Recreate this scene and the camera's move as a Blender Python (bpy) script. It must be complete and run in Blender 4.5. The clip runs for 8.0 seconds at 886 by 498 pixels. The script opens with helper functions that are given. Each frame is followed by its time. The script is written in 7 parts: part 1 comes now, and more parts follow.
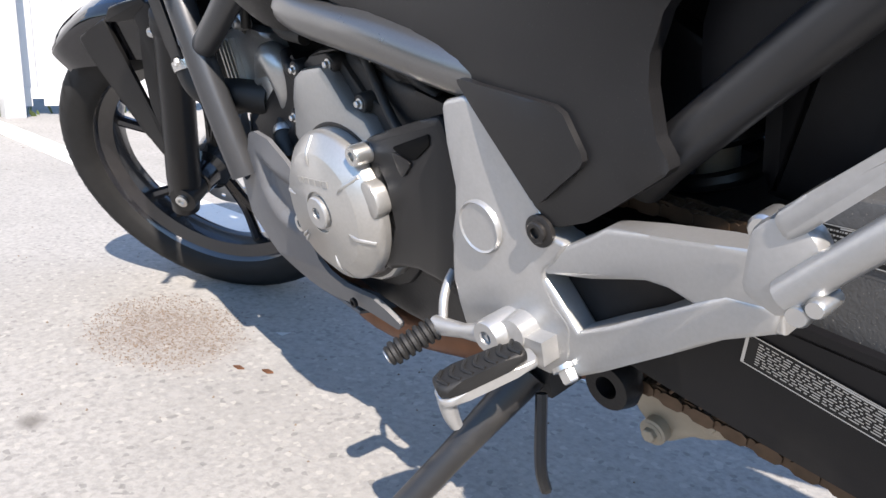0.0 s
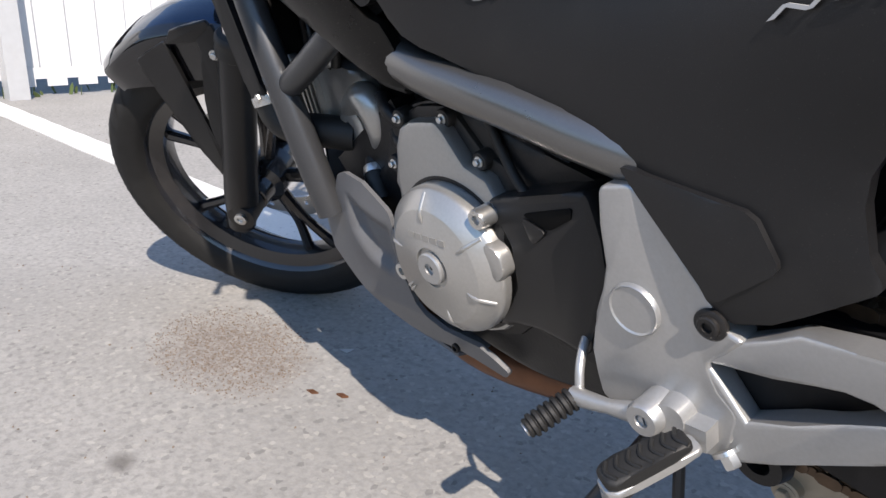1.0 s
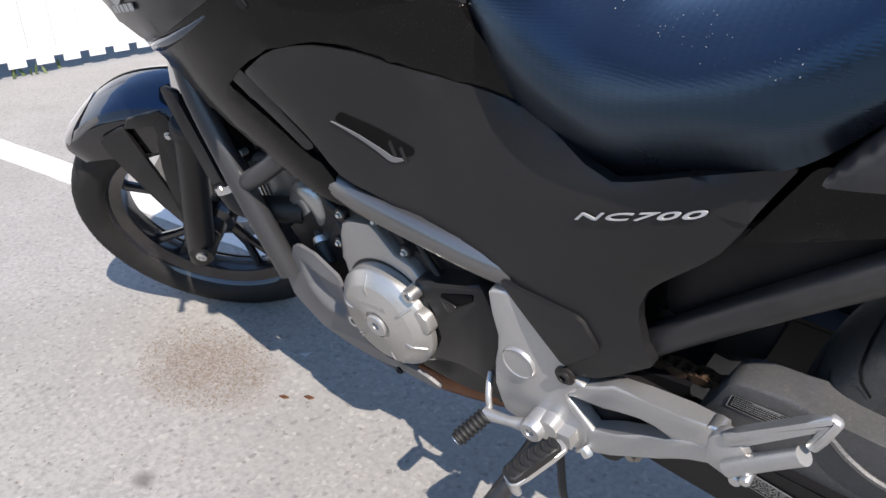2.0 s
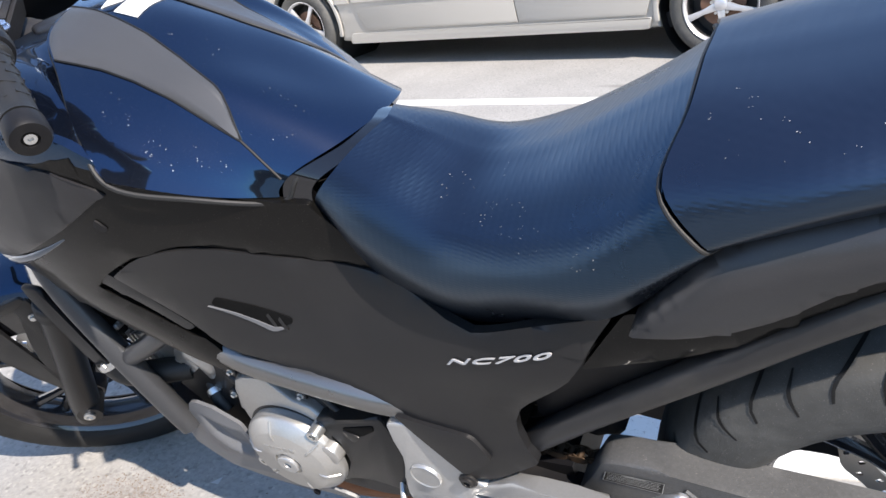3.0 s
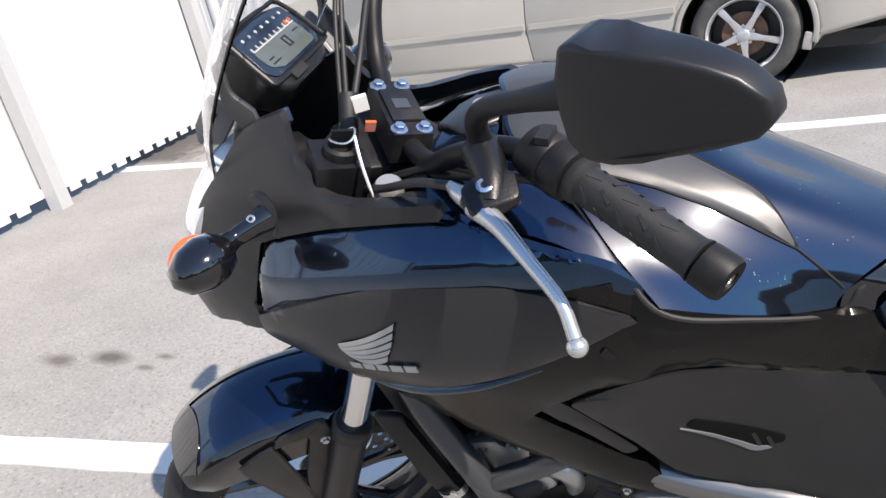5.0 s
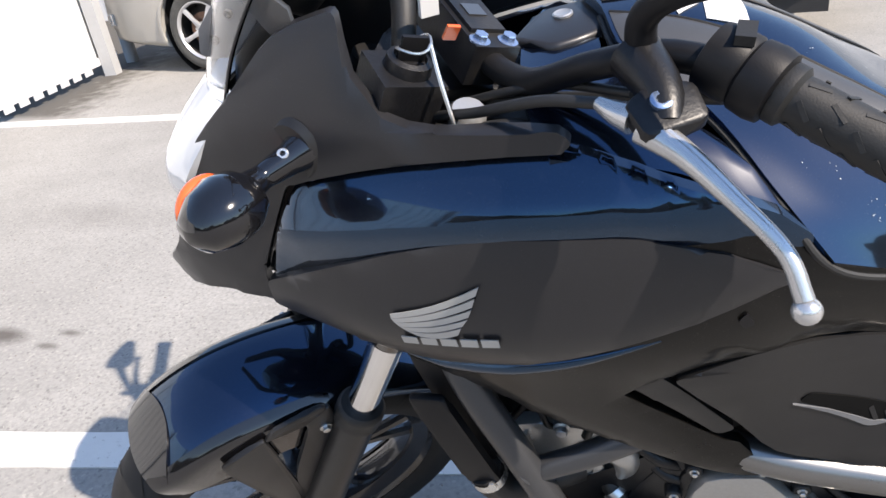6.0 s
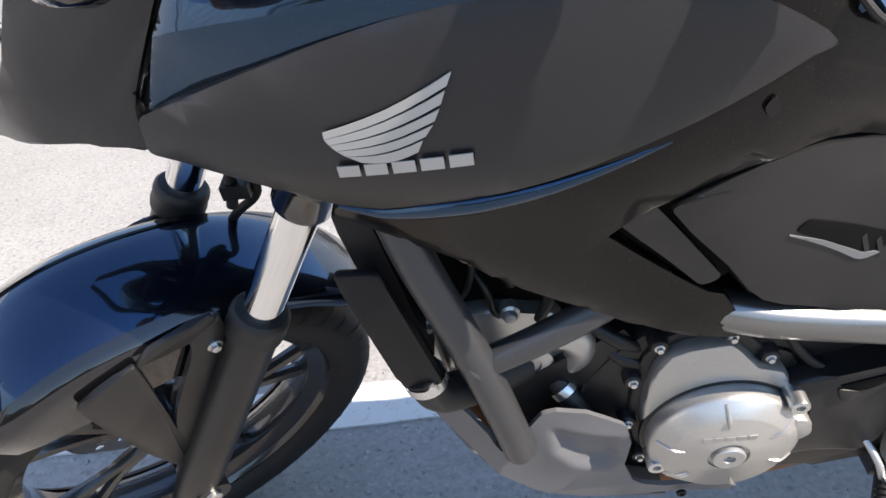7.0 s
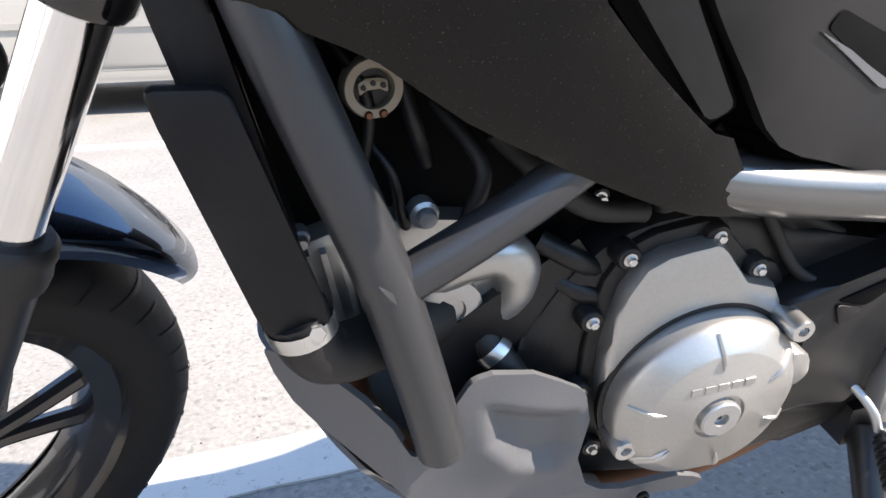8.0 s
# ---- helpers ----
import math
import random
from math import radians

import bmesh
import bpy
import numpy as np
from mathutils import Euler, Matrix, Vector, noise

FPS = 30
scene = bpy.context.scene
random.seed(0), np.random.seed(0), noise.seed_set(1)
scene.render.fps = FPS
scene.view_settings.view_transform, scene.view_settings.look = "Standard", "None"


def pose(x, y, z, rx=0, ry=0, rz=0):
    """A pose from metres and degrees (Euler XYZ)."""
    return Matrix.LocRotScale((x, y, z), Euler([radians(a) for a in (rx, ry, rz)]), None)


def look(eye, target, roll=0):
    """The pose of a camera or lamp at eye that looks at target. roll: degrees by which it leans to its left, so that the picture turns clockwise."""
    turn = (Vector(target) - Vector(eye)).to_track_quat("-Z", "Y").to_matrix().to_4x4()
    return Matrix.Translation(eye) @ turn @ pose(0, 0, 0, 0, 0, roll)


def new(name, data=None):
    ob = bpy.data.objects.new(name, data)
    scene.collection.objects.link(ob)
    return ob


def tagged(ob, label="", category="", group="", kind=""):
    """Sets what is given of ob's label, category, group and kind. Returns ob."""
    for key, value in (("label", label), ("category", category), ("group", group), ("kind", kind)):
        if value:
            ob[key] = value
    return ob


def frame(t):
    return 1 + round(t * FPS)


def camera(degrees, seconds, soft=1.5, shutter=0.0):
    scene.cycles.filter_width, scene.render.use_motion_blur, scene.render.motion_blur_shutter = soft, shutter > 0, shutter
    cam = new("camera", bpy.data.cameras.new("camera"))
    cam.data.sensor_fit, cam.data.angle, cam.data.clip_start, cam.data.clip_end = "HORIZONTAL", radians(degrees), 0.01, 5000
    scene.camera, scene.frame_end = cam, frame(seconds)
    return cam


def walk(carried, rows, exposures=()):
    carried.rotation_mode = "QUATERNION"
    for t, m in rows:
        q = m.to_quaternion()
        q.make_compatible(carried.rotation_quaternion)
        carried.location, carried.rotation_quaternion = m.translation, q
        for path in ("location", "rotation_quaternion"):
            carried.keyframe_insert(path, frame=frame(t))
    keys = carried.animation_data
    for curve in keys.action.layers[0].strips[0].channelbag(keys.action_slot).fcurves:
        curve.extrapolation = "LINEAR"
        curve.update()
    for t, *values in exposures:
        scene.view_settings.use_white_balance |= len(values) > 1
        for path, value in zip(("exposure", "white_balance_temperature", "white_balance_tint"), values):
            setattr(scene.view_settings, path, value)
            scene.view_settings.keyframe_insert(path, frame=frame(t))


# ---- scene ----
cam = camera(62.3, 8.0)
PATH = [
    (0, (0.456, 0.334, 0.485), (-1.173, 1.385, -0.006), 2.3),
    (0.5, (0.381, 0.291, 0.496), (-1.235, 1.333, -0.055), 1.5),
    (1, (0.354, 0.248, 0.574), (-1.235, 1.302, -0.029), 1.3),
    (1.2, (0.363, 0.23, 0.618), (-1.21, 1.277, -0.038), 0.9),
    (2.3, (0.565, 0.116, 0.906), (-0.762, 1.366, 0.083), -4.6),
    (2.5, (0.589, 0.124, 0.946), (-0.69, 1.421, 0.12), -6.7),
    (3, (0.538, 0.114, 1.011), (-0.613, 1.543, 0.214), -10.6),
    (3.5, (0.42, 0.055, 1.073), (-0.691, 1.558, 0.36), -13.0),
    (4, (0.285, -0.022, 1.145), (-0.824, 1.508, 0.488), -13.3),
    (4.5, (0.119, -0.098, 1.188), (-0.927, 1.462, 0.498), -12.2),
    (5, (-0.039, -0.089, 1.165), (-1.061, 1.46, 0.419), -12.8),
    (5.2, (-0.1, -0.066, 1.168), (-1.099, 1.47, 0.367), -14.0),
    (6.3, (-0.315, -0.042, 1.075), (-0.947, 1.629, 0.176), -7.3),
    (6.5, (-0.337, -0.043, 1.042), (-0.888, 1.648, 0.127), -6.6),
    (7, (-0.406, 0.001, 0.934), (-0.746, 1.735, -0.003), -6.4),
    (7.5, (-0.475, 0.087, 0.807), (-0.571, 1.875, -0.083), -6.5),
    (8, (-0.508, 0.153, 0.669), (-0.298, 2.021, -0.013), -3.2),
]
walk(cam, [(t, look(eye, target, roll)) for t, eye, target, roll in PATH], exposures=[(0.0, 1.7, 6850, 16), (0.5, 1.4, 6850, 16), (1.0, 1.15, 6850, 16), (2.5, 1.45, 6750, 16), (3.0, 1.63, 6750, 15), (3.5, 1.70, 6775, 15), (4.0, 1.60, 6800, 15), (5.0, 1.31, 7000, 16), (6.5, 1.6, 7050, 16), (7.5, 1.86, 7050, 16), (8.0, 1.93, 7050, 16)])

# ---------------------------------------------------------------- world and sun
SUN_DIR = Vector((0.69, -0.225, 0.688))
world = bpy.data.worlds.new("sky")
scene.world = world
world.use_nodes = True
nt = world.node_tree
sky = nt.nodes.new("ShaderNodeTexSky")
sky.sky_type, sky.sun_disc = 'NISHITA', False
sky.sun_elevation = math.asin(SUN_DIR.z)
sky.sun_rotation = math.atan2(SUN_DIR.x, SUN_DIR.y)
sky.altitude, sky.air_density, sky.dust_density, sky.ozone_density = 0, 1.4, 0.0, 5.0
nt.links.new(sky.outputs[0], nt.nodes["Background"].inputs[0])
nt.nodes["Background"].inputs[1].default_value = 0.112
sun = new("sun", bpy.data.lights.new("sun", "SUN"))
sun.data.energy, sun.data.angle, sun.data.color = 3.8, radians(0.53), (1.0, 0.945, 0.85)
sun.matrix_world = look(SUN_DIR * 20, (0, 0, 0))

# ---------------------------------------------------------------- materials
def material(name, color, rough=0.5, metal=0.0, coat=0.0, var=0.15, scale=30.0, bump=0.0, bump_scale=400.0, spec=0.5, dirt=0.0, dirt_color=(0.30, 0.26, 0.20), specks=0.0):
    """A painted or moulded surface: base colour with two scales of variation, grain relief and a little dust."""
    m = bpy.data.materials.new(name)
    m.use_nodes = True
    t = m.node_tree
    b = t.nodes["Principled BSDF"]
    b.inputs["Metallic"].default_value = metal
    b.inputs["Coat Weight"].default_value = coat
    b.inputs["Coat Roughness"].default_value = 0.04
    b.inputs["Specular IOR Level"].default_value = spec
    co = t.nodes.new("ShaderNodeTexCoord")
    n1 = t.nodes.new("ShaderNodeTexNoise")
    n1.inputs["Scale"].default_value, n1.inputs["Detail"].default_value = scale, 5
    t.links.new(co.outputs["Object"], n1.inputs["Vector"])
    mix = t.nodes.new("ShaderNodeMix")
    mix.data_type = 'RGBA'
    mix.inputs[6].default_value = (*[c * (1 - var) for c in color], 1)
    mix.inputs[7].default_value = (*[min(1, c * (1 + var)) for c in color], 1)
    t.links.new(n1.outputs[0], mix.inputs[0])
    last = mix.outputs[2]
    n2 = t.nodes.new("ShaderNodeTexNoise")
    n2.inputs["Scale"].default_value, n2.inputs["Detail"].default_value, n2.inputs["Roughness"].default_value = 7.0, 8, 0.65
    t.links.new(co.outputs["Object"], n2.inputs["Vector"])
    if dirt:
        ramp = t.nodes.new("ShaderNodeMapRange")
        ramp.inputs[1].default_value, ramp.inputs[2].default_value, ramp.inputs[4].default_value = 0.5, 0.8, dirt
        t.links.new(n2.outputs[0], ramp.inputs[0])
        mix2 = t.nodes.new("ShaderNodeMix")
        mix2.data_type = 'RGBA'
        mix2.inputs[7].default_value = (*dirt_color, 1)
        t.links.new(ramp.outputs[0], mix2.inputs[0])
        t.links.new(last, mix2.inputs[6])
        last = mix2.outputs[2]
    if specks:
        n4 = t.nodes.new("ShaderNodeTexNoise")
        n4.inputs["Scale"].default_value, n4.inputs["Detail"].default_value = 800.0, 1
        t.links.new(co.outputs["Object"], n4.inputs["Vector"])
        cut = t.nodes.new("ShaderNodeMapRange")
        cut.inputs[1].default_value, cut.inputs[2].default_value, cut.inputs[4].default_value = 0.70, 0.76, specks
        t.links.new(n4.outputs[0], cut.inputs[0])
        mix3 = t.nodes.new("ShaderNodeMix")
        mix3.data_type = 'RGBA'
        mix3.inputs[7].default_value = (0.16, 0.15, 0.135, 1)
        t.links.new(cut.outputs[0], mix3.inputs[0])
        t.links.new(last, mix3.inputs[6])
        last = mix3.outputs[2]
    t.links.new(last, b.inputs["Base Color"])
    rr = t.nodes.new("ShaderNodeMapRange")
    rr.inputs[1].default_value, rr.inputs[2].default_value = 0.3, 0.7
    rr.inputs[3].default_value, rr.inputs[4].default_value = rough * 0.85, min(1, rough * 1.15 + 0.01)
    t.links.new(n2.outputs[0], rr.inputs[0])
    t.links.new(rr.outputs[0], b.inputs["Roughness"])
    if bump:
        n3 = t.nodes.new("ShaderNodeTexNoise")
        n3.inputs["Scale"].default_value, n3.inputs["Detail"].default_value = bump_scale, 3
        t.links.new(co.outputs["Object"], n3.inputs["Vector"])
        bp = t.nodes.new("ShaderNodeBump")
        bp.inputs["Strength"].default_value, bp.inputs["Distance"].default_value = bump, 0.001
        t.links.new(n3.outputs[0], bp.inputs["Height"])
        t.links.new(bp.outputs[0], b.inputs["Normal"])
    return m

# Black paint; mirrored sky's blue is put into base colour and specular tint.
gloss = material("sky_tinted_black_paint", (0.0010, 0.0018, 0.0045), 0.05, coat=0.32, var=0.12, scale=1500, spec=1.0, specks=0.08)
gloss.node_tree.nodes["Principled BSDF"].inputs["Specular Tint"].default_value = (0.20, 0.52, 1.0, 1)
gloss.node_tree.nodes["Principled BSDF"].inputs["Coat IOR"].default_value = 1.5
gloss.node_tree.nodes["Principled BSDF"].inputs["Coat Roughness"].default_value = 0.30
black_gloss = material("black_gloss_plastic", (0.004, 0.004, 0.005), 0.12, coat=0.8, var=0.15, spec=0.3, specks=0.06)
dusty_gloss = material("dusty_black_paint", (0.0036, 0.0034, 0.0031), 0.3, coat=0.30, var=0.2, spec=0.06, dirt=0.04, dirt_color=(0.020, 0.018, 0.015), scale=14, specks=0.25)
dusty_gloss.node_tree.nodes["Principled BSDF"].inputs["Coat Roughness"].default_value = 0.08
satin = material("satin_dark_grey_paint", (0.018, 0.018, 0.020), 0.34, metal=0.3, var=0.12, scale=900, specks=0.12, dirt=0.05, dirt_color=(0.06, 0.056, 0.05), bump=0.04, bump_scale=1800)
# The satin grey again, made paler for the sky the tail mirrors.
tail_mat = material("sky_paled_tail_plastic", (0.034, 0.034, 0.036), 0.32, metal=0.3, var=0.14, scale=900, specks=0.12, dirt=0.06, dirt_color=(0.08, 0.075, 0.07), bump=0.05, bump_scale=1800)
plastic = material("moulded_dark_plastic", (0.0085, 0.0085, 0.0092), 0.36, var=0.15, scale=900, spec=0.36, specks=0.10, bump=0.12, bump_scale=1500, dirt=0.03, dirt_color=(0.2, 0.18, 0.15))
matte = material("matte_black_plastic", (0.004, 0.004, 0.005), 0.5, var=0.2, spec=0.25, bump=0.1, bump_scale=900, dirt=0.05)
trim_grey = material("silver_grey_trim", (0.062, 0.062, 0.063), 0.36, metal=0.4, spec=0.45, var=0.12, scale=800, bump=0.05, bump_scale=1500, dirt=0.1, dirt_color=(0.02, 0.02, 0.02))
frame_mat = material("frame_silver_paint", (0.052, 0.054, 0.058), 0.34, metal=0.5, var=0.12, scale=500, bump=0.06, dirt=0.06)
pan_mat = material("grey_moulded_pan", (0.092, 0.095, 0.101), 0.45, var=0.12, scale=500, bump=0.08, dirt=0.08)
tube_mat = material("bright_silver_tube", (0.17, 0.17, 0.168), 0.28, metal=0.85, var=0.08, scale=500)
alu = material("satin_aluminium", (0.42, 0.42, 0.415), 0.34, metal=0.7, var=0.08, scale=300, bump=0.06, bump_scale=900, dirt=0.22, dirt_color=(0.10, 0.095, 0.09))
case_mat = material("engine_case_silver", (0.40, 0.395, 0.38), 0.33, metal=0.75, var=0.10, scale=300, bump=0.08, bump_scale=900, dirt=0.10, dirt_color=(0.20, 0.18, 0.16))
case_black = material("black_engine_casting", (0.006, 0.006, 0.007), 0.42, var=0.3, spec=0.35, scale=60, bump=0.25, bump_scale=350, dirt=0.10)
rubber = material("black_rubber", (0.006, 0.006, 0.006), 0.60, var=0.25, bump=0.2, bump_scale=700)
tyre_mat = material("tyre_rubber", (0.050, 0.050, 0.047), 0.70, var=0.35, scale=60, bump=0.35, bump_scale=500, dirt=0.6, dirt_color=(0.16, 0.155, 0.14), specks=0.9)
chrome = material("polished_chrome", (0.72, 0.72, 0.72), 0.10, metal=1.0, var=0.05)
bolt_mat = material("zinc_bolt", (0.55, 0.55, 0.54), 0.28, metal=0.9, var=0.1)
blue_bolt = material("blued_bolt", (0.28, 0.36, 0.50), 0.25, metal=0.8, var=0.1)
guard_mat = material("dusty_grey_plastic", (0.050, 0.051, 0.052), 0.5, var=0.3, scale=250, dirt=0.5, dirt_color=(0.16, 0.16, 0.16), bump=0.3, bump_scale=500, specks=0.9)
lever_mat = material("polished_lever", (0.48, 0.48, 0.48), 0.26, metal=0.75, var=0.06)
front_tyre_mat = material("dark_tyre_rubber", (0.012, 0.012, 0.012), 0.65, var=0.25, scale=60, bump=0.3, bump_scale=500, spec=0.25, dirt=0.14, dirt_color=(0.07, 0.066, 0.06))
rim_mat = material("black_wheel_paint", (0.012, 0.012, 0.014), 0.22, coat=0.6, var=0.2, dirt=0.08)
# Black vinyl; its reflections are tinted with the blue of the open sky.
seat_mat = material("sky_tinted_seat_vinyl", (0.0035, 0.004, 0.006), 0.29, var=0.2, bump=0.15, bump_scale=900, spec=1.0)
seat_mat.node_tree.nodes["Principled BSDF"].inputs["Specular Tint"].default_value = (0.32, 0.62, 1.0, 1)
stand_mat = material("black_painted_steel", (0.014, 0.014, 0.015), 0.4, var=0.2, dirt=0.1)
rust = material("heat_browned_pipe", (0.16, 0.07, 0.035), 0.5, metal=0.6, var=0.35, scale=40, dirt=0.3, dirt_color=(0.06, 0.045, 0.035))
chain_mat = material("greasy_chain", (0.09, 0.06, 0.04), 0.45, metal=0.7, var=0.5, scale=80, dirt=0.4, dirt_color=(0.02, 0.018, 0.015))
link_mat = material("cast_link_plate", (0.32, 0.28, 0.22), 0.55, metal=0.3, var=0.2, dirt=0.35, dirt_color=(0.08, 0.06, 0.045))
orange = material("amber_lens", (0.62, 0.095, 0.02), 0.2, coat=0.5, var=0.08)
lens_mat = material("headlight_lens", (0.62, 0.64, 0.66), 0.12, metal=0.3, coat=1.0, var=0.12, scale=25)
screen_lcd = material("grey_display", (0.060, 0.072, 0.070), 0.25, coat=0.4, var=0.06)
dial_blue = material("blue_black_dial", (0.008, 0.013, 0.024), 0.2, coat=0.4, var=0.1)
white_paint = material("white_print", (0.33, 0.33, 0.33), 0.45, var=0.05)
silver_print = material("silver_print", (0.36, 0.36, 0.35), 0.4, metal=0.4, var=0.06)
label_black = material("black_label", (0.008, 0.008, 0.008), 0.5, var=0.1, spec=0.25)
# Near-black, low-gloss fill; shade of gaps and recesses is put into its colour.
void_mat = material("void_black", (0.003, 0.003, 0.003), 0.8, var=0.3, spec=0.1)
sticker_mat = material("white_sticker", (0.60, 0.59, 0.57), 0.5, var=0.04)
car_paint = material("champagne_silver_paint", (0.37, 0.355, 0.325), 0.34, metal=0.2, coat=0.3, var=0.03, scale=1200)
car_trim = material("car_dark_trim", (0.015, 0.015, 0.016), 0.45, var=0.2)
car_glass = material("dark_car_glass", (0.02, 0.03, 0.035), 0.05, coat=1.0, var=0.05)
alloy = material("alloy_wheel_silver", (0.55, 0.55, 0.56), 0.3, metal=0.7, var=0.08)
brown_disc = material("rusty_brake_disc", (0.16, 0.09, 0.06), 0.6, metal=0.4, var=0.3)
fence_mat = material("white_painted_sheet_steel", (0.52, 0.52, 0.52), 0.40, var=0.03, scale=6, dirt=0.05, dirt_color=(0.48, 0.46, 0.43))
post_mat = material("grey_painted_post", (0.36, 0.365, 0.37), 0.45, var=0.08, dirt=0.12)

def vinyl_weave(m, scale):
    """Fine woven relief of the seat cover."""
    t = m.node_tree
    co = t.nodes.new("ShaderNodeTexCoord")
    w1, w2 = t.nodes.new("ShaderNodeTexWave"), t.nodes.new("ShaderNodeTexWave")
    w2.bands_direction = 'Z'
    for w, k in ((w1, 0.3), (w2, 1.0)):     # long fine ribs, broken into dashes
        w.inputs["Scale"].default_value = scale * k
        t.links.new(co.outputs["Object"], w.inputs["Vector"])
    mul = t.nodes.new("ShaderNodeMath")
    mul.operation = 'MULTIPLY'
    t.links.new(w1.outputs["Fac"], mul.inputs[0])
    t.links.new(w2.outputs["Fac"], mul.inputs[1])
    bp = t.nodes.new("ShaderNodeBump")
    bp.inputs["Strength"].default_value, bp.inputs["Distance"].default_value = 0.22, 0.0005
    t.links.new(mul.outputs[0], bp.inputs["Height"])
    t.links.new(bp.outputs[0], t.nodes["Principled BSDF"].inputs["Normal"])
# Pillion vinyl, with the sky's blue put into its specular tint as well.
pillion_mat = material("sky_tinted_pillion_vinyl", (0.004, 0.004, 0.006), 0.30, var=0.2, bump=0.15, bump_scale=900, spec=1.0)
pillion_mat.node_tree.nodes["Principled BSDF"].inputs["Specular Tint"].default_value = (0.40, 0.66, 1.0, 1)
vinyl_weave(seat_mat, 115)
vinyl_weave(pillion_mat, 90)

def glass_material():
    m = bpy.data.materials.new("clear_screen")
    m.use_nodes = True
    b = m.node_tree.nodes["Principled BSDF"]
    b.inputs["Base Color"].default_value = (0.96, 0.97, 0.97, 1)
    b.inputs["Transmission Weight"].default_value = 1.0
    b.inputs["Roughness"].default_value, b.inputs["IOR"].default_value = 0.02, 1.15
    return m
glass = glass_material()

def asphalt_material():
    """Sun-bleached asphalt: pale stones in grey binder, oil spots, a sandy patch beside the bike, a damp strip by the fence."""
    m = bpy.data.materials.new("bleached_asphalt")
    m.use_nodes = True
    t = m.node_tree
    b = t.nodes["Principled BSDF"]
    b.inputs["Roughness"].default_value = 0.88
    b.inputs["Specular IOR Level"].default_value = 0.3
    co = t.nodes.new("ShaderNodeTexCoord")
    def noise_tex(scale, detail=4, rough=0.6):
        n = t.nodes.new("ShaderNodeTexNoise")
        n.inputs["Scale"].default_value, n.inputs["Detail"].default_value, n.inputs["Roughness"].default_value = scale, detail, rough
        t.links.new(co.outputs["Object"], n.inputs["Vector"])
        return n.outputs[0]
    def remap(src, a, c, lo=0.0, hi=1.0):
        r = t.nodes.new("ShaderNodeMapRange")
        for i, v in enumerate((a, c, lo, hi)):
            r.inputs[i + 1].default_value = v
        t.links.new(src, r.inputs[0])
        return r.outputs[0]
    def blend(fac, a, c):
        x = t.nodes.new("ShaderNodeMix")
        x.data_type = 'RGBA'
        t.links.new(fac, x.inputs[0])
        for i, v in ((6, a), (7, c)):
            if isinstance(v, tuple):
                x.inputs[i].default_value = (*v, 1)
            else:
                t.links.new(v, x.inputs[i])
        return x.outputs[2]
    def math_node(op, a, c):
        x = t.nodes.new("ShaderNodeMath")
        x.operation = op
        for i, v in enumerate((a, c)):
            if isinstance(v, (int, float)):
                x.inputs[i].default_value = v
            else:
                t.links.new(v, x.inputs[i])
        return x.outputs[0]
    vor = t.nodes.new("ShaderNodeTexVoronoi")
    vor.inputs["Scale"].default_value = 130
    t.links.new(co.outputs["Object"], vor.inputs["Vector"])
    sep = t.nodes.new("ShaderNodeSeparateColor")
    t.links.new(vor.outputs["Color"], sep.inputs[0])
    col = blend(remap(noise_tex(2.2, 6), 0.35, 0.65), (0.225, 0.22, 0.208), (0.27, 0.264, 0.25))
    col = blend(remap(noise_tex(90, 3), 0.42, 0.66, 0, 0.7), col, (0.18, 0.176, 0.168))
    col = blend(remap(sep.outputs[0], 0.88, 1.0, 0, 0.5), col, (0.34, 0.33, 0.30))
    col = blend(remap(sep.outputs[1], 0.92, 0.99, 0, 0.5), col, (0.10, 0.098, 0.094))
    pos = t.nodes.new("ShaderNodeSeparateXYZ")
    t.links.new(co.outputs["Object"], pos.inputs[0])
    wob = noise_tex(9, 5)
    def spot(col, x, y, rx, ry, c, strength, soft=0.5, grain=None):
        dx = math_node('DIVIDE', math_node('SUBTRACT', pos.outputs[0], x), rx)
        dy = math_node('DIVIDE', math_node('SUBTRACT', pos.outputs[1], y), ry)
        d = math_node('SQRT', math_node('ADD', math_node('MULTIPLY', dx, dx), math_node('MULTIPLY', dy, dy)), 0)
        d = math_node('ADD', d, math_node('MULTIPLY', math_node('SUBTRACT', wob, 0.5), 1.1))
        f = remap(d, 1.0 + soft * 0.3, 1.0 - soft, 0, strength)
        if grain is not None:
            f = math_node('MULTIPLY', f, grain)
        return blend(f, col, c)
    grain = remap(noise_tex(160, 2), 0.40, 0.60, 0.25, 1.0)
    col = spot(col, -0.825, 0.588, 0.18, 0.125, (0.125, 0.092, 0.070), 0.72, 0.65, grain)
    for x, y, rx, ry, s in ((-0.570, 0.360, 0.025, 0.018, 0.7), (-2.655, 1.178, 0.10, 0.040, 0.8), (-2.437, 1.244, 0.105, 0.044, 0.95), (-2.205, 1.30, 0.05, 0.020, 0.8), (-2.225, 1.225, 0.045, 0.016, 0.7),
                            (-0.16, 2.98, 0.26, 0.09, 0.7), (0.02, 2.87, 0.22, 0.07, 0.5), (-2.85, 2.1, 0.35, 0.14, 0.25), (-1.05, 4.02, 0.22, 0.04, 0.5)):
        col = spot(col, x, y, rx, ry, (0.075, 0.068, 0.062), s, 0.7)
    wet = math_node('ADD', math_node('ADD', pos.outputs[0], math_node('MULTIPLY', pos.outputs[1], 0.37)), math_node('MULTIPLY', wob, 0.9))
    far = remap(pos.outputs[1], 3.42, 3.55)
